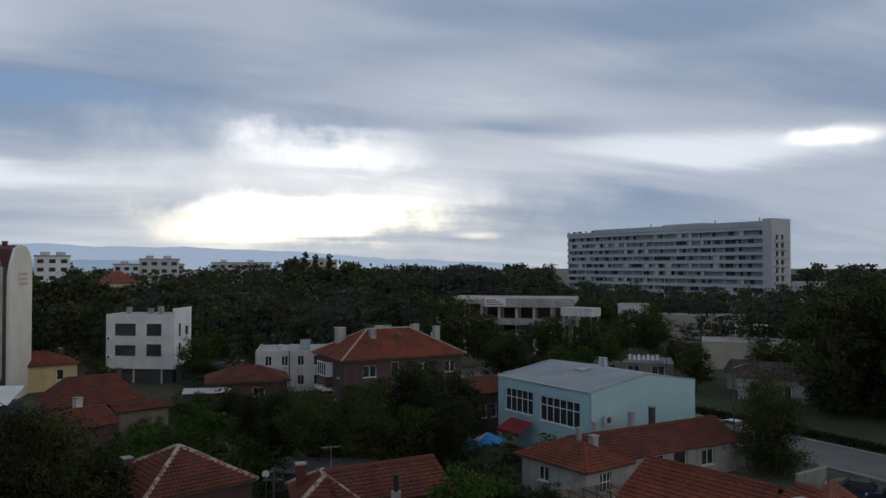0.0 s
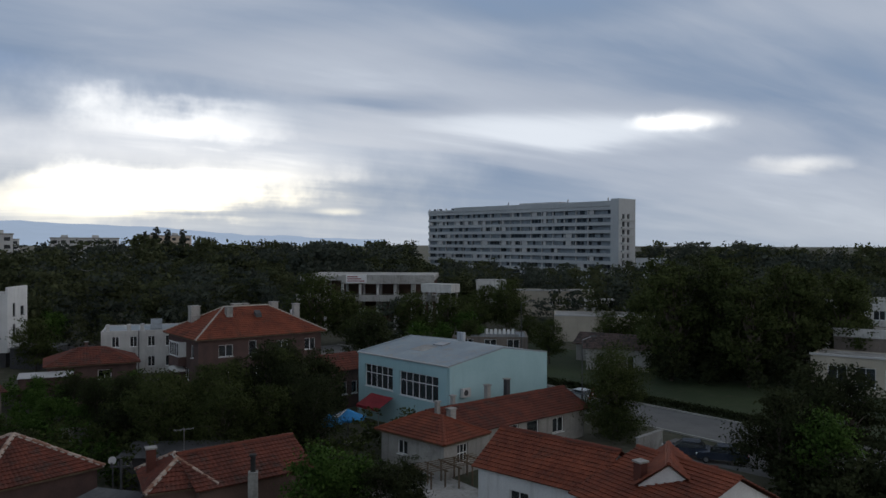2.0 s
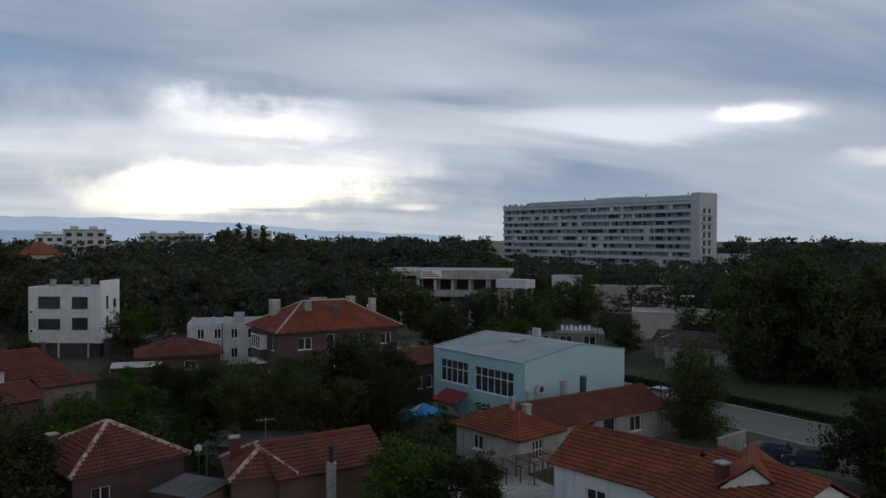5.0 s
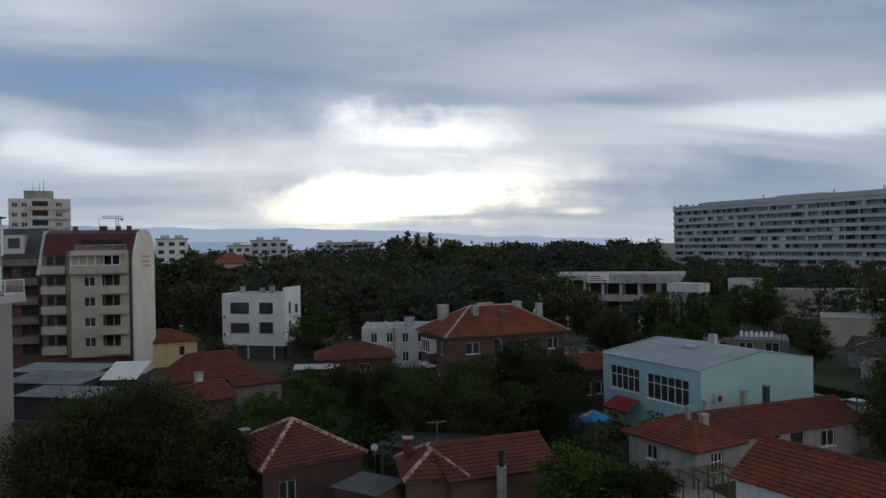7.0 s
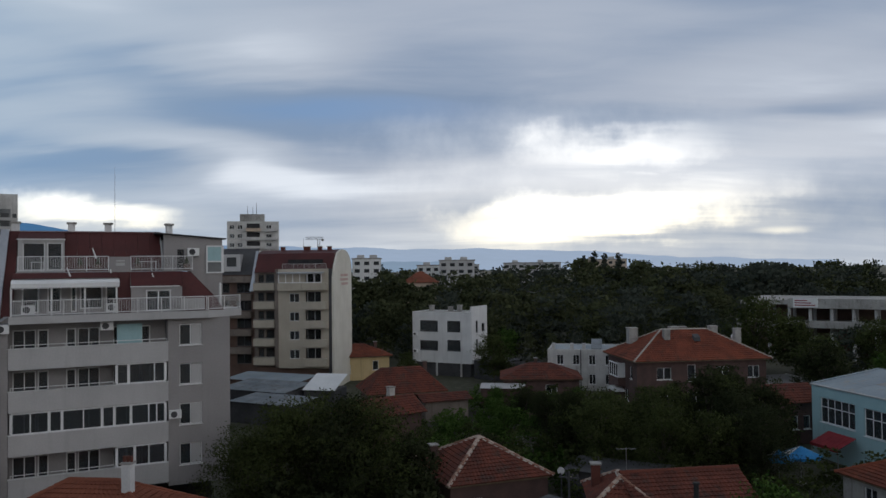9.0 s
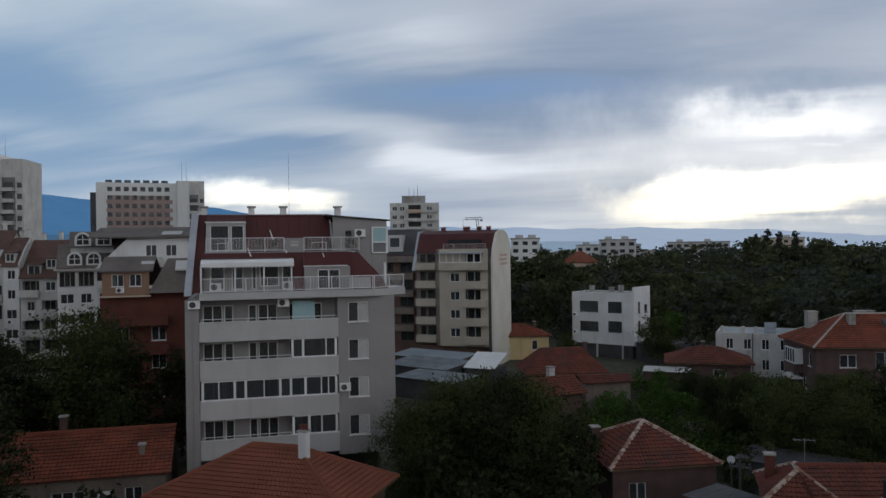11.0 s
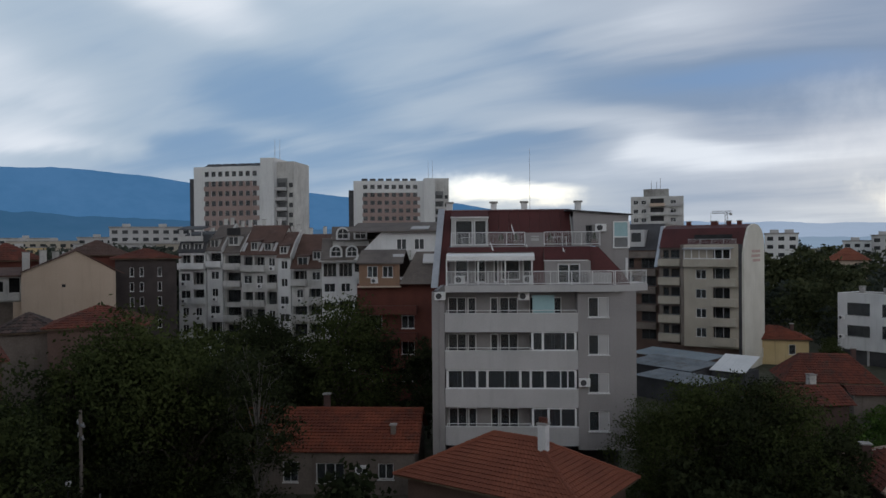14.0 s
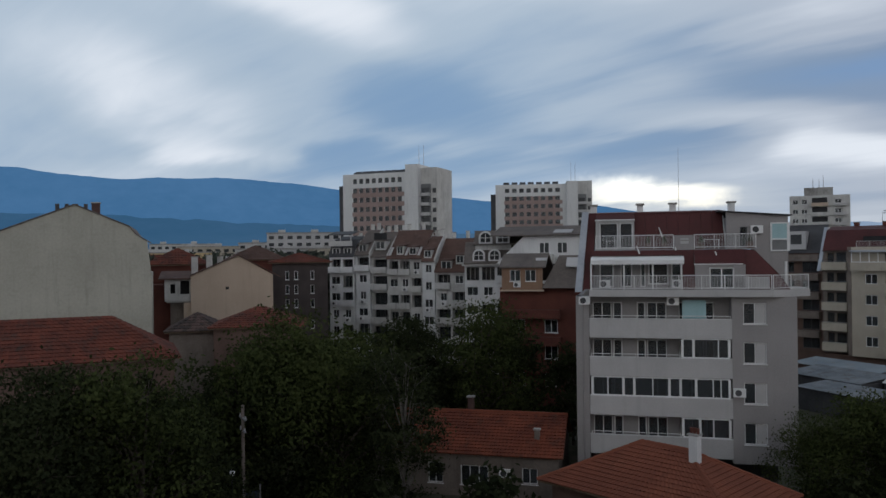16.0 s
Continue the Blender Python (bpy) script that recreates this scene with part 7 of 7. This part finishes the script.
PLANTED = {
    "olive": ((-44.7, 5.4, 1.4), (-57.0, 24.5, 1.1)),
    "near": ((-62, 38.5, 1.42), (29.8, 70.5, 0.92), (30.4, 71.4, 0.7), (-33.2, 46.0, 0.78), (-31.4, 47.6, 0.92), (-25.6, 50.2, 0.95), (-29.6, 48.6, 0.98), (-50.5, 19, 1.28), (-54.5, 17.0, 1.48), (-6.5, 66.5, 0.75), (-11.5, 67, 0.72)),
    "near_dark": ((-48.6, 1.2, 1.34), (-52.5, 8.6, 0.95), (-15.5, 74, 0.7), (-19.5, 79, 0.6), (-24.5, 90, 0.45), (-21, 62.5, 0.5), (-27.6, 49.8, 1.0), (-44, 0.6, 1.25), (-46.5, -3.2, 1.18), (-68, 34, 1.3), (-58, 20, 1.2), (1.0, 70, 0.72), (-1.0, 72.5, 0.8), (-47, 8.6, 0.85), (-52, 17, 1.1)),
    "broad": ((50.5, 122, 0.75), (55, 124, 0.7), (39.5, 133, 0.62), (27, 126, 0.62), (-7, 73, 0.8), (-12, 70, 0.78), (-16, 76, 0.66), (-2, 78, 0.85), (-3, 69, 0.66), (38, 160, 1.0), (45, 166, 1.1), (33, 149, 0.9), (41, 154, 0.95), (1.5, 142, 1.35), (-10, 84, 0.62), (10, 118, 0.9), (-38, 120, 0.8), (-52, 117, 0.5), (25, 134, 1.0),
              (-13, 80, 0.6), (38, 116, 0.7), (20, 140, 1.0), (8, 145, 1.0), (-68, 30, 1.15)),
    "dark": ((-3.2, 76, 0.95), (1.5, 77, 0.85), (-1.5, 81, 0.9), (9, 106, 0.95), (42.5, 59, 0.9), (-6.5, 79, 0.75), (-66.5, 43, 1.25), (-22.6, 51.6, 0.7), (47, 60, 0.85), (-70, 26, 1.0), (36, 53.5, 0.8),
             (5.0, 47.5, 0.55), (6.8, 50.0, 0.5), (-60, 47, 1.0), (-72, 36, 1.2), (-57, 12, 1.1), (-64, 8, 1.0)),
    "bright": ((1.2, 48.5, 0.9), (3.2, 50.5, 0.72), (-25, 82, 0.5), (-21, 80, 0.45), (-27, 86, 0.5), (37.8, 50.5, 0.95), (-30, 95, 0.5), (-17, 86, 0.5), (18, 122, 0.9), (28, 130, 1.0), (-24, 76, 0.4), (23, 127, 0.8), (-42, 140, 1.0)),
    "tall": ((50, 99, 1.05), (58, 100, 1.1), (66, 96, 1.05), (-55, 18, 0.86), (-55, 13.6, 0.76), (-60, 16, 0.8), (-62, 24, 0.82), (74, 96, 1.0), (84, 108, 0.85), (79, 101, 0.8), (-66, 60, 0.9), (-59, 57, 0.72), (62, 108, 1.1), (54, 110, 1.1), (70, 104, 1.0), (-78, 66, 0.9), (58, 93, 0.95)),
    "thin": ((53, 101, 1.08), (57.5, 104, 1.12), (-46, 21.8, 0.88), (-49.0, 21.4, 0.8), (61, 98, 1.0)),
    "poplar": ((-53.5, 322, 1.24), (-58.0, 324, 1.3), (-62.5, 326, 1.2), (-47.5, 322, 1.25), (-66.5, 327, 1.12)),
}
for kind, rows in PLANTED.items():
    for i, (x, y, s) in enumerate(rows):
        plant(KINDS[kind], x, y, s, 67 * i)
for ob in KINDS.values():
    for o in (*ob.children_recursive, ob):
        bpy.data.objects.remove(o)

# ---- street things and clutter ----


def car(x, y, turn, paint, label):
    """A small family car: body, cabin with glass, wheels with rims, lamps."""
    t = thing("car", pose(x, y, 0.03, 0, 0, turn), label, "car", "parked cars")
    side = [(-2.1, 0.35), (2.05, 0.35), (2.12, 0.62), (1.95, 0.86), (0.95, 0.95), (-1.75, 0.98), (-2.1, 0.85)]
    part("body", Geo().prism([(a, -0.84, b) for a, b in side], (0, 1.68, 0)), paint, t)
    cab = [(-1.7, 0.97), (1.0, 0.95), (0.35, 1.42), (-1.2, 1.46)]
    part("cabin", Geo().prism([(a, -0.72, b) for a, b in cab], (0, 1.44, 0)), GLASS, t)
    part("roof", Geo().box(-1.22, -0.7, 1.44, 0.36, 0.7, 1.49), paint, t)
    for a in (-1.3, 1.3):
        for s in (-1, 1):
            w = part("wheel", Geo().tube((a, s * 0.7, 0.3), (a, s * 0.87, 0.3), 0.31, n=16), BLACK, t)
            part("rim", Geo().tube((a, s * 0.872, 0.3), (a, s * 0.885, 0.3), 0.19, n=12), METAL, w)
    for s in (-0.6, 0.6):
        part("headlight", Geo().box(2.02, s - 0.18, 0.62, 2.13, s + 0.18, 0.78), WHITE_PAINT, t)
        part("tail_lamp", Geo().box(-2.13, s - 0.16, 0.66, -2.05, s + 0.16, 0.86), RED, t)


SILVER = surface("silver_paint", (0.38, 0.39, 0.4), (0.46, 0.47, 0.48), 0.3, 1.0, 5.0, 0.0, metal=0.4)
NAVY = surface("dark_blue_paint", (0.03, 0.04, 0.06), (0.05, 0.06, 0.085), 0.25, 1.0, 5.0, 0.0)
car(33.6, 63.6, 150, NAVY, "dark blue car parked on the asphalt apron")
car(35.8, 61.4, 150, NAVY, "dark blue car parked on the asphalt apron")
car(32.6, 88.0, 118, SILVER, "silver car standing in the street behind a tree")
car(61.5, 79.0, 130, SILVER, "pale car before the beige building")
car(-34.0, 119.0, 80, SILVER, "pale car on the garden lane")
car(13.5, 150.0, 10, SILVER, "pale car before the concrete hall")
car(19.0, 149.0, 10, SILVER, "pale car before the concrete hall")
car(-58.0, 29.5, 40, NAVY, "dark car in the shaded yard")


def street_lamp(x, y, h, turn, label, arms=1):
    t = thing("street_lamp", pose(x, y, 0, 0, 0, turn), label, "street lamp", "street lamps")
    part("post", Geo().tube((0, 0, 0), (0, 0, h), 0.08, 0.045), DARKGREY, t)
    for s in (1, -1)[:arms]:
        part("arm", Geo().tube((0, 0, h - 0.05), (s * 1.3, 0, h + 0.25), 0.04), METAL, t)
        part("lamp_head", Geo().prism([(s * 1.2, -0.15, h + 0.2), (s * 1.2, 0.15, h + 0.2), (s * 1.2, 0.1, h + 0.36), (s * 1.2, -0.1, h + 0.36)], (s * 0.75, 0, 0)), DARKGREY, t)


street_lamp(29.6, 79.0, 8.6, 20, "slim grey street lamp beside the lawn")
street_lamp(-50.5, 195.0, 12.0, 10, "twin-armed street lamp above the trees", 2)
street_lamp(-70.0, 200.0, 11.0, 30, "grey street lamp among the trees")
street_lamp(34.0, 118.0, 9.5, 0, "slim grey street lamp beside the shop pavilion")
sign = thing("road_sign", pose(30.6, 78.6, 0, 0, 0, 30), "red and white road sign on a post", "sign")
part("post", Geo().tube((0, 0, 0), (0, 0, 3.4), 0.04), METAL, sign)
part("plate", Geo().box(-0.25, -0.06, 2.5, 0.25, -0.042, 3.4), RED, sign)
part("plate_bar", Geo().box(-0.16, -0.066, 2.7, 0.16, -0.062, 2.85).box(-0.16, -0.066, 3.05, 0.16, -0.062, 3.2), WHITE_PAINT, sign)

pole = thing("utility_pole", pose(-50.45, 12.55, 0), "grey concrete utility pole with insulators", "pole")
part("post", Geo().tube((0, 0, 0), (0, 0, 9.2), 0.14, 0.10, 10), OLDWALL, pole)
part("crossarm", Geo().box(-0.75, -0.06, 8.3, 0.75, 0.06, 8.42), METAL, pole)
part("crossarm", Geo().box(-0.6, -0.06, 7.5, 0.6, 0.06, 7.62), METAL, pole)
for x, z in ((-0.65, 8.42), (0.65, 8.42), (-0.5, 7.62), (0.5, 7.62)):
    part("insulator", Geo().tube((x, 0, z), (x, 0, z + 0.16), 0.05, 0.03), PALE_GREY, pole)


def globe_lamp(x, y, h, label):
    t = thing("globe_lamp", pose(x, y, 0), label, "lamp", "globe lamps")
    part("post", Geo().tube((0, 0, 0), (0, 0, h - 0.2), 0.06, 0.05), DARKGREY, t)
    g = Geo()
    k, n = 8, 12
    for i in range(k):
        for j in range(n):
            q = [(math.pi * (i + a) / k, 2 * math.pi * (j + b) / n) for a, b in ((0, 0), (1, 0), (1, 1), (0, 1))]
            g.face(*[(0.2 * math.sin(u) * math.cos(v), 0.2 * math.sin(u) * math.sin(v), h + 0.2 * math.cos(u)) for u, v in q])
    part("globe", g, WHITE_PAINT, t, "white opal globe", smooth=True)


globe_lamp(-48.7, 11.4, 5.4, "white globe lamp on a dark post under trees")
b = thing("banner_frame", pose(-48.6, 12.6, 0, 0, 0, 75), "small blue notice board on posts", "notice board")
part("board", Geo().box(-0.4, 0, 2.9, 0.4, 0.06, 4.1), NAVY, b)
part("post", Geo().box(-0.55, 0, 0, -0.45, 0.08, 4.5), METAL, b)
part("post", Geo().box(0.45, 0, 0, 0.55, 0.08, 4.5), METAL, b)


def parasol(x, y, h, r, label):
    t = thing("parasol", pose(x, y, 0), label, "parasol")
    part("pole", Geo().tube((0, 0, 0), (0, 0, h + 0.7), 0.04), METAL, t)
    part("base", Geo().tube((0, 0, 0.0), (0, 0, 0.12), 0.4), CONCRETE, t)
    n = 8
    for i in range(n):
        a, b = 2 * math.pi * i / n, 2 * math.pi * (i + 1) / n
        p, q = Vector((r * math.cos(a), r * math.sin(a), h)), Vector((r * math.cos(b), r * math.sin(b), h))
        g = Geo().face(p, q, (0, 0, h + 0.75)).face(p, (p.x, p.y, h - 0.22), (q.x, q.y, h - 0.22), q)
        part("canopy_panel", g, BLUE if i % 4 in (2, 3, 1) else WHITE_PAINT, t)


parasol(4.2, 73.2, 2.5, 1.7, "open blue and white cafe parasol beside the turquoise hall")
parasol(2.4, 71.8, 2.4, 1.2, "smaller open blue and white cafe parasol")
m, w = front((7.2, 82.2), (9.2, 79.1))
aw = thing("red_awning", m, "red fabric shop awning on the turquoise hall", "awning")
k = 6
for i in range(k):
    part("awning_panel", Geo().prism([(w * i / k, -2.0, 2.0), (w * i / k, -0.02, 2.9), (w * i / k, -0.02, 2.94), (w * i / k, -2.0, 2.04)], (w / k - 0.02, 0, 0)).box(w * i / k, -2.02, 1.75, w * (i + 1) / k - 0.02, -1.98, 2.03), RED, aw)
for x in (0.1, w - 0.1):
    part("awning_post", Geo().tube((x, -1.9, 0), (x, -1.9, 2.0), 0.04), METAL, aw)

# roofs of sheds before the cream apartments
def shed(p1, p2, D, z0, z1, mat, wall_mat, label, sheets=6):
    m, W = front(p1, p2)
    t = thing("shed", m, label, "shed", "garden sheds")
    part("wall", Geo().box(0.1, 0.1, 0, W - 0.1, D - 0.1, min(z0, z1) - 0.03), wall_mat, t)
    for i in range(sheets):
        x0, x1 = W * i / sheets, W * (i + 1) / sheets - 0.03
        part("roof_sheet", Geo().prism([(x0, -0.2, z0), (x0, D + 0.2, z1), (x0, D + 0.2, z1 + 0.05), (x0, -0.2, z0 + 0.05)], (x1 - x0, 0, 0)), mat, t)


shed((-54.4, 88.2), (-49.9, 88.8), 4.6, 3.0, 4.5, WHITE_PAINT, DARKGREY, "dark shed with a bright white sheet roof", 4)
shed((-66.0, 86.0), (-55.0, 85.0), 6.0, 3.0, 3.5, OLDSHEET, DARKGREY, "long low shed with blue-grey sheet roof", 8)
shed((-70.0, 92.6), (-57.5, 92.0), 5.0, 3.2, 3.6, GREYSHEET, BROWN, "low shed with a pale corrugated roof", 8)
shed((-60.0, 80.0), (-50.0, 79.0), 5.0, 2.6, 2.9, OLDSHEET, DARKGREY, "low shed with blue-grey sheet roof beside trees", 8)
shed((-43.0, 124.0), (-37.0, 122.0), 5.0, 3.0, 3.2, DARKGREY, DARKGREY, "dark flat carport beside the modern house", 4)
shed((-34.0, 100.6), (-28.0, 102.0), 2.4, 2.3, 2.6, PALE_GREY, BRICK, "low lean-to with a pale roof edge", 3)
shed((-14.0, 62.0), (-6.0, 61.0), 4.0, 2.5, 2.7, DARKGREY, DARKGREY, "low dark shed between garden trees", 4)
shed((-14.6, 50.6), (-11.0, 48.8), 3.0, 2.7, 2.9, DARKGREY, BROWN, "low dark felt-roofed shed between two houses", 4)
shed((9.0, 52.8), (12.0, 53.8), 3.0, 0.5, 0.6, DIRTYWHITE, DIRTYWHITE, "low white slab in a cluttered yard", 2)
tile_house("kiosk_house", (41.8, 110.0), (50.0, 106.0), 5.0, 3.2, 4.8, DIRTYWHITE, "small white house with a brown tile roof by the lawn", "gable", [("f", 1.6, 1.2, 1.0, 1.2, 2), ("f", 6.0, 0.2, 1.0, 2.0, 1)], size=0.4, row=0.45, tile=TILE_DARK, caps_on=False)

flue = thing("flue_stack", pose(-3.1, 50.6, 0), "concrete chimney post with a dark flue pipe", "chimney")
part("stack", Geo().box(-0.3, -0.3, 0, 0.3, 0.3, 4.3), CONCRETE, flue)
part("pipe", Geo().tube((0, 0, 4.3), (0, 0, 5.3), 0.16, 0.16, 12), BLACK, flue)
part("cowl", Geo().tube((0, 0, 5.32), (0, 0, 5.42), 0.24, 0.2, 12), BLACK, flue)
dish = thing("satellite_dish", pose(-12.4, 54.2, 0, 0, 0, 20), "white satellite dish on a roof mast", "satellite dish")
part("mast", Geo().tube((0, 0, 0), (0, 0, 4.6), 0.05), DARKGREY, dish)
part("reflector", Geo().tube((-0.05, -0.2, 4.5), (0.0, -0.05, 4.45), 0.26, 0.12, 16), PALE_GREY, dish)
part("arm", Geo().tube((0, -0.1, 4.3), (-0.1, -0.7, 4.5), 0.02, n=5), METAL, dish)
mast = thing("service_mast", pose(-11.6, 53.0, 0), "dark steel service mast with cable boxes", "mast")
part("post", Geo().tube((0, 0, 0), (0, 0, 4.8), 0.09, 0.08), DARKGREY, mast)
part("crossarm", Geo().box(-0.7, -0.05, 4.3, 0.7, 0.05, 4.4), DARKGREY, mast)
for x in (-0.6, -0.2, 0.25, 0.6):
    part("insulator", Geo().tube((x, 0, 4.4), (x, 0, 4.62), 0.06), DARKGREY, mast)

# yard clutter: timber frames before the white cottage
yard = thing("timber_frame", pose(9.5, 57.0, 0, 0, 0, 25), "low weathered timber frame in a cluttered yard", "frame")
for i in range(5):
    part("post", Geo().box(i * 1.3, 0, 0, i * 1.3 + 0.1, 0.1, 1.6), WOOD, yard)
    part("post", Geo().box(i * 1.3, 2.4, 0, i * 1.3 + 0.1, 2.5, 1.6), WOOD, yard)
    part("beam", Geo().box(i * 1.3 - 0.02, -0.3, 1.6, i * 1.3 + 0.08, 2.8, 1.7), WOOD, yard)
for j in range(6):
    part("batten", Geo().box(-0.4, 0.1 + 0.45 * j, 1.7, 5.8, 0.16 + 0.45 * j, 1.75), WOOD, yard)
strip("yard_paving", (6.0, 55.0), (13.0, 58.5), 7.0, 0.016, CONCRETE, "pale worn concrete yard", "pavement")


def hedge(p0, p1, h, w, seed):
    m, L = front(p0, p1)
    rng = np.random.default_rng(seed)
    n = int(L * 260)
    c = np.stack([rng.random(n) * L, (rng.random(n) - 0.5) * w, rng.random(n) ** 0.6 * h], 1)
    q, nrm = leaf_cloud(rng, n, np.zeros((1, 3)), np.full((1, 3), 0.15), 0.12)
    ob = new("hedge", quads_mesh("hedge", (q + c[:, None, :], nrm), LEAF_DARK))
    ob.matrix_basis = m
    tagged(ob, "dark clipped hedge between lawn and street", "hedge", kind="stuff")


hedge((30.0, 103.6), (70.0, 31.8), 0.9, 1.0, 3)


def tv_antenna(x, y, z, turn):
    """A roof aerial: mast, boom and rods."""
    t = thing("tv_antenna", pose(x, y, z, 0, 0, turn), "thin metal television aerial on a roof", "antenna", "roof aerials")
    part("mast", Geo().tube((0, 0, 0), (0, 0, 2.0), 0.025, n=5), METAL, t)
    part("boom", Geo().tube((-0.7, 0, 1.9), (0.7, 0, 1.9), 0.018, n=5), METAL, t)
    for i in range(5):
        part("rod", Geo().tube((-0.6 + 0.3 * i, -0.35, 1.9), (-0.6 + 0.3 * i, 0.35, 1.9), 0.01, n=4), METAL, t)


tv_antenna(-8.0, 55.2, 4.2, 20)
long_house = [o for o in scene.objects if o.name.startswith("long_roof_house")][0]
ac_unit(long_house, 12.9, 0, 1.7)


solo("garden_wall", Geo().box(0, 0, 0, 4.2, 0.3, 1.5).box(-0.08, -0.06, 1.5, 4.28, 0.36, 1.6), CONCRETE, "old grey garden wall with a coping", "wall", m=pose(29.6, 64.6, 0, 0, 0, 35))
solo("garden_wall", Geo().box(0, 0, 0, 9.0, 0.25, 1.3).box(-0.08, -0.06, 1.3, 9.08, 0.31, 1.38), CONCRETE, "low concrete garden wall among vines", "wall", m=pose(-22.0, 77.0, 0, 0, 0, 42))
solo("garden_wall", Geo().box(0, 0, 0, 7.0, 0.25, 1.5).box(-0.08, -0.06, 1.5, 7.08, 0.31, 1.58), CONCRETE, "low concrete garden wall beside bushes", "wall", m=pose(-14.0, 64.5, 0, 0, 0, 10))


def pergola(x, y, turn):
    t = thing("pergola", pose(x, y, 0, 0, 0, turn), "weathered timber vine pergola in a garden", "pergola")
    for i in range(4):
        for j in (0, 3.0):
            part("post", Geo().box(i * 2.2, j, 0, i * 2.2 + 0.12, j + 0.12, 2.3), WOOD, t)
        part("beam", Geo().box(i * 2.2 + 0.01, -0.3, 2.3, i * 2.2 + 0.11, 3.4, 2.42), WOOD, t)
    for j in range(7):
        part("batten", Geo().box(-0.3, 0.5 * j, 2.42, 7.0, 0.5 * j + 0.06, 2.48), WOOD, t)


pergola(-21.0, 82.0, 35)
pergola(-16.0, 88.5, 35)
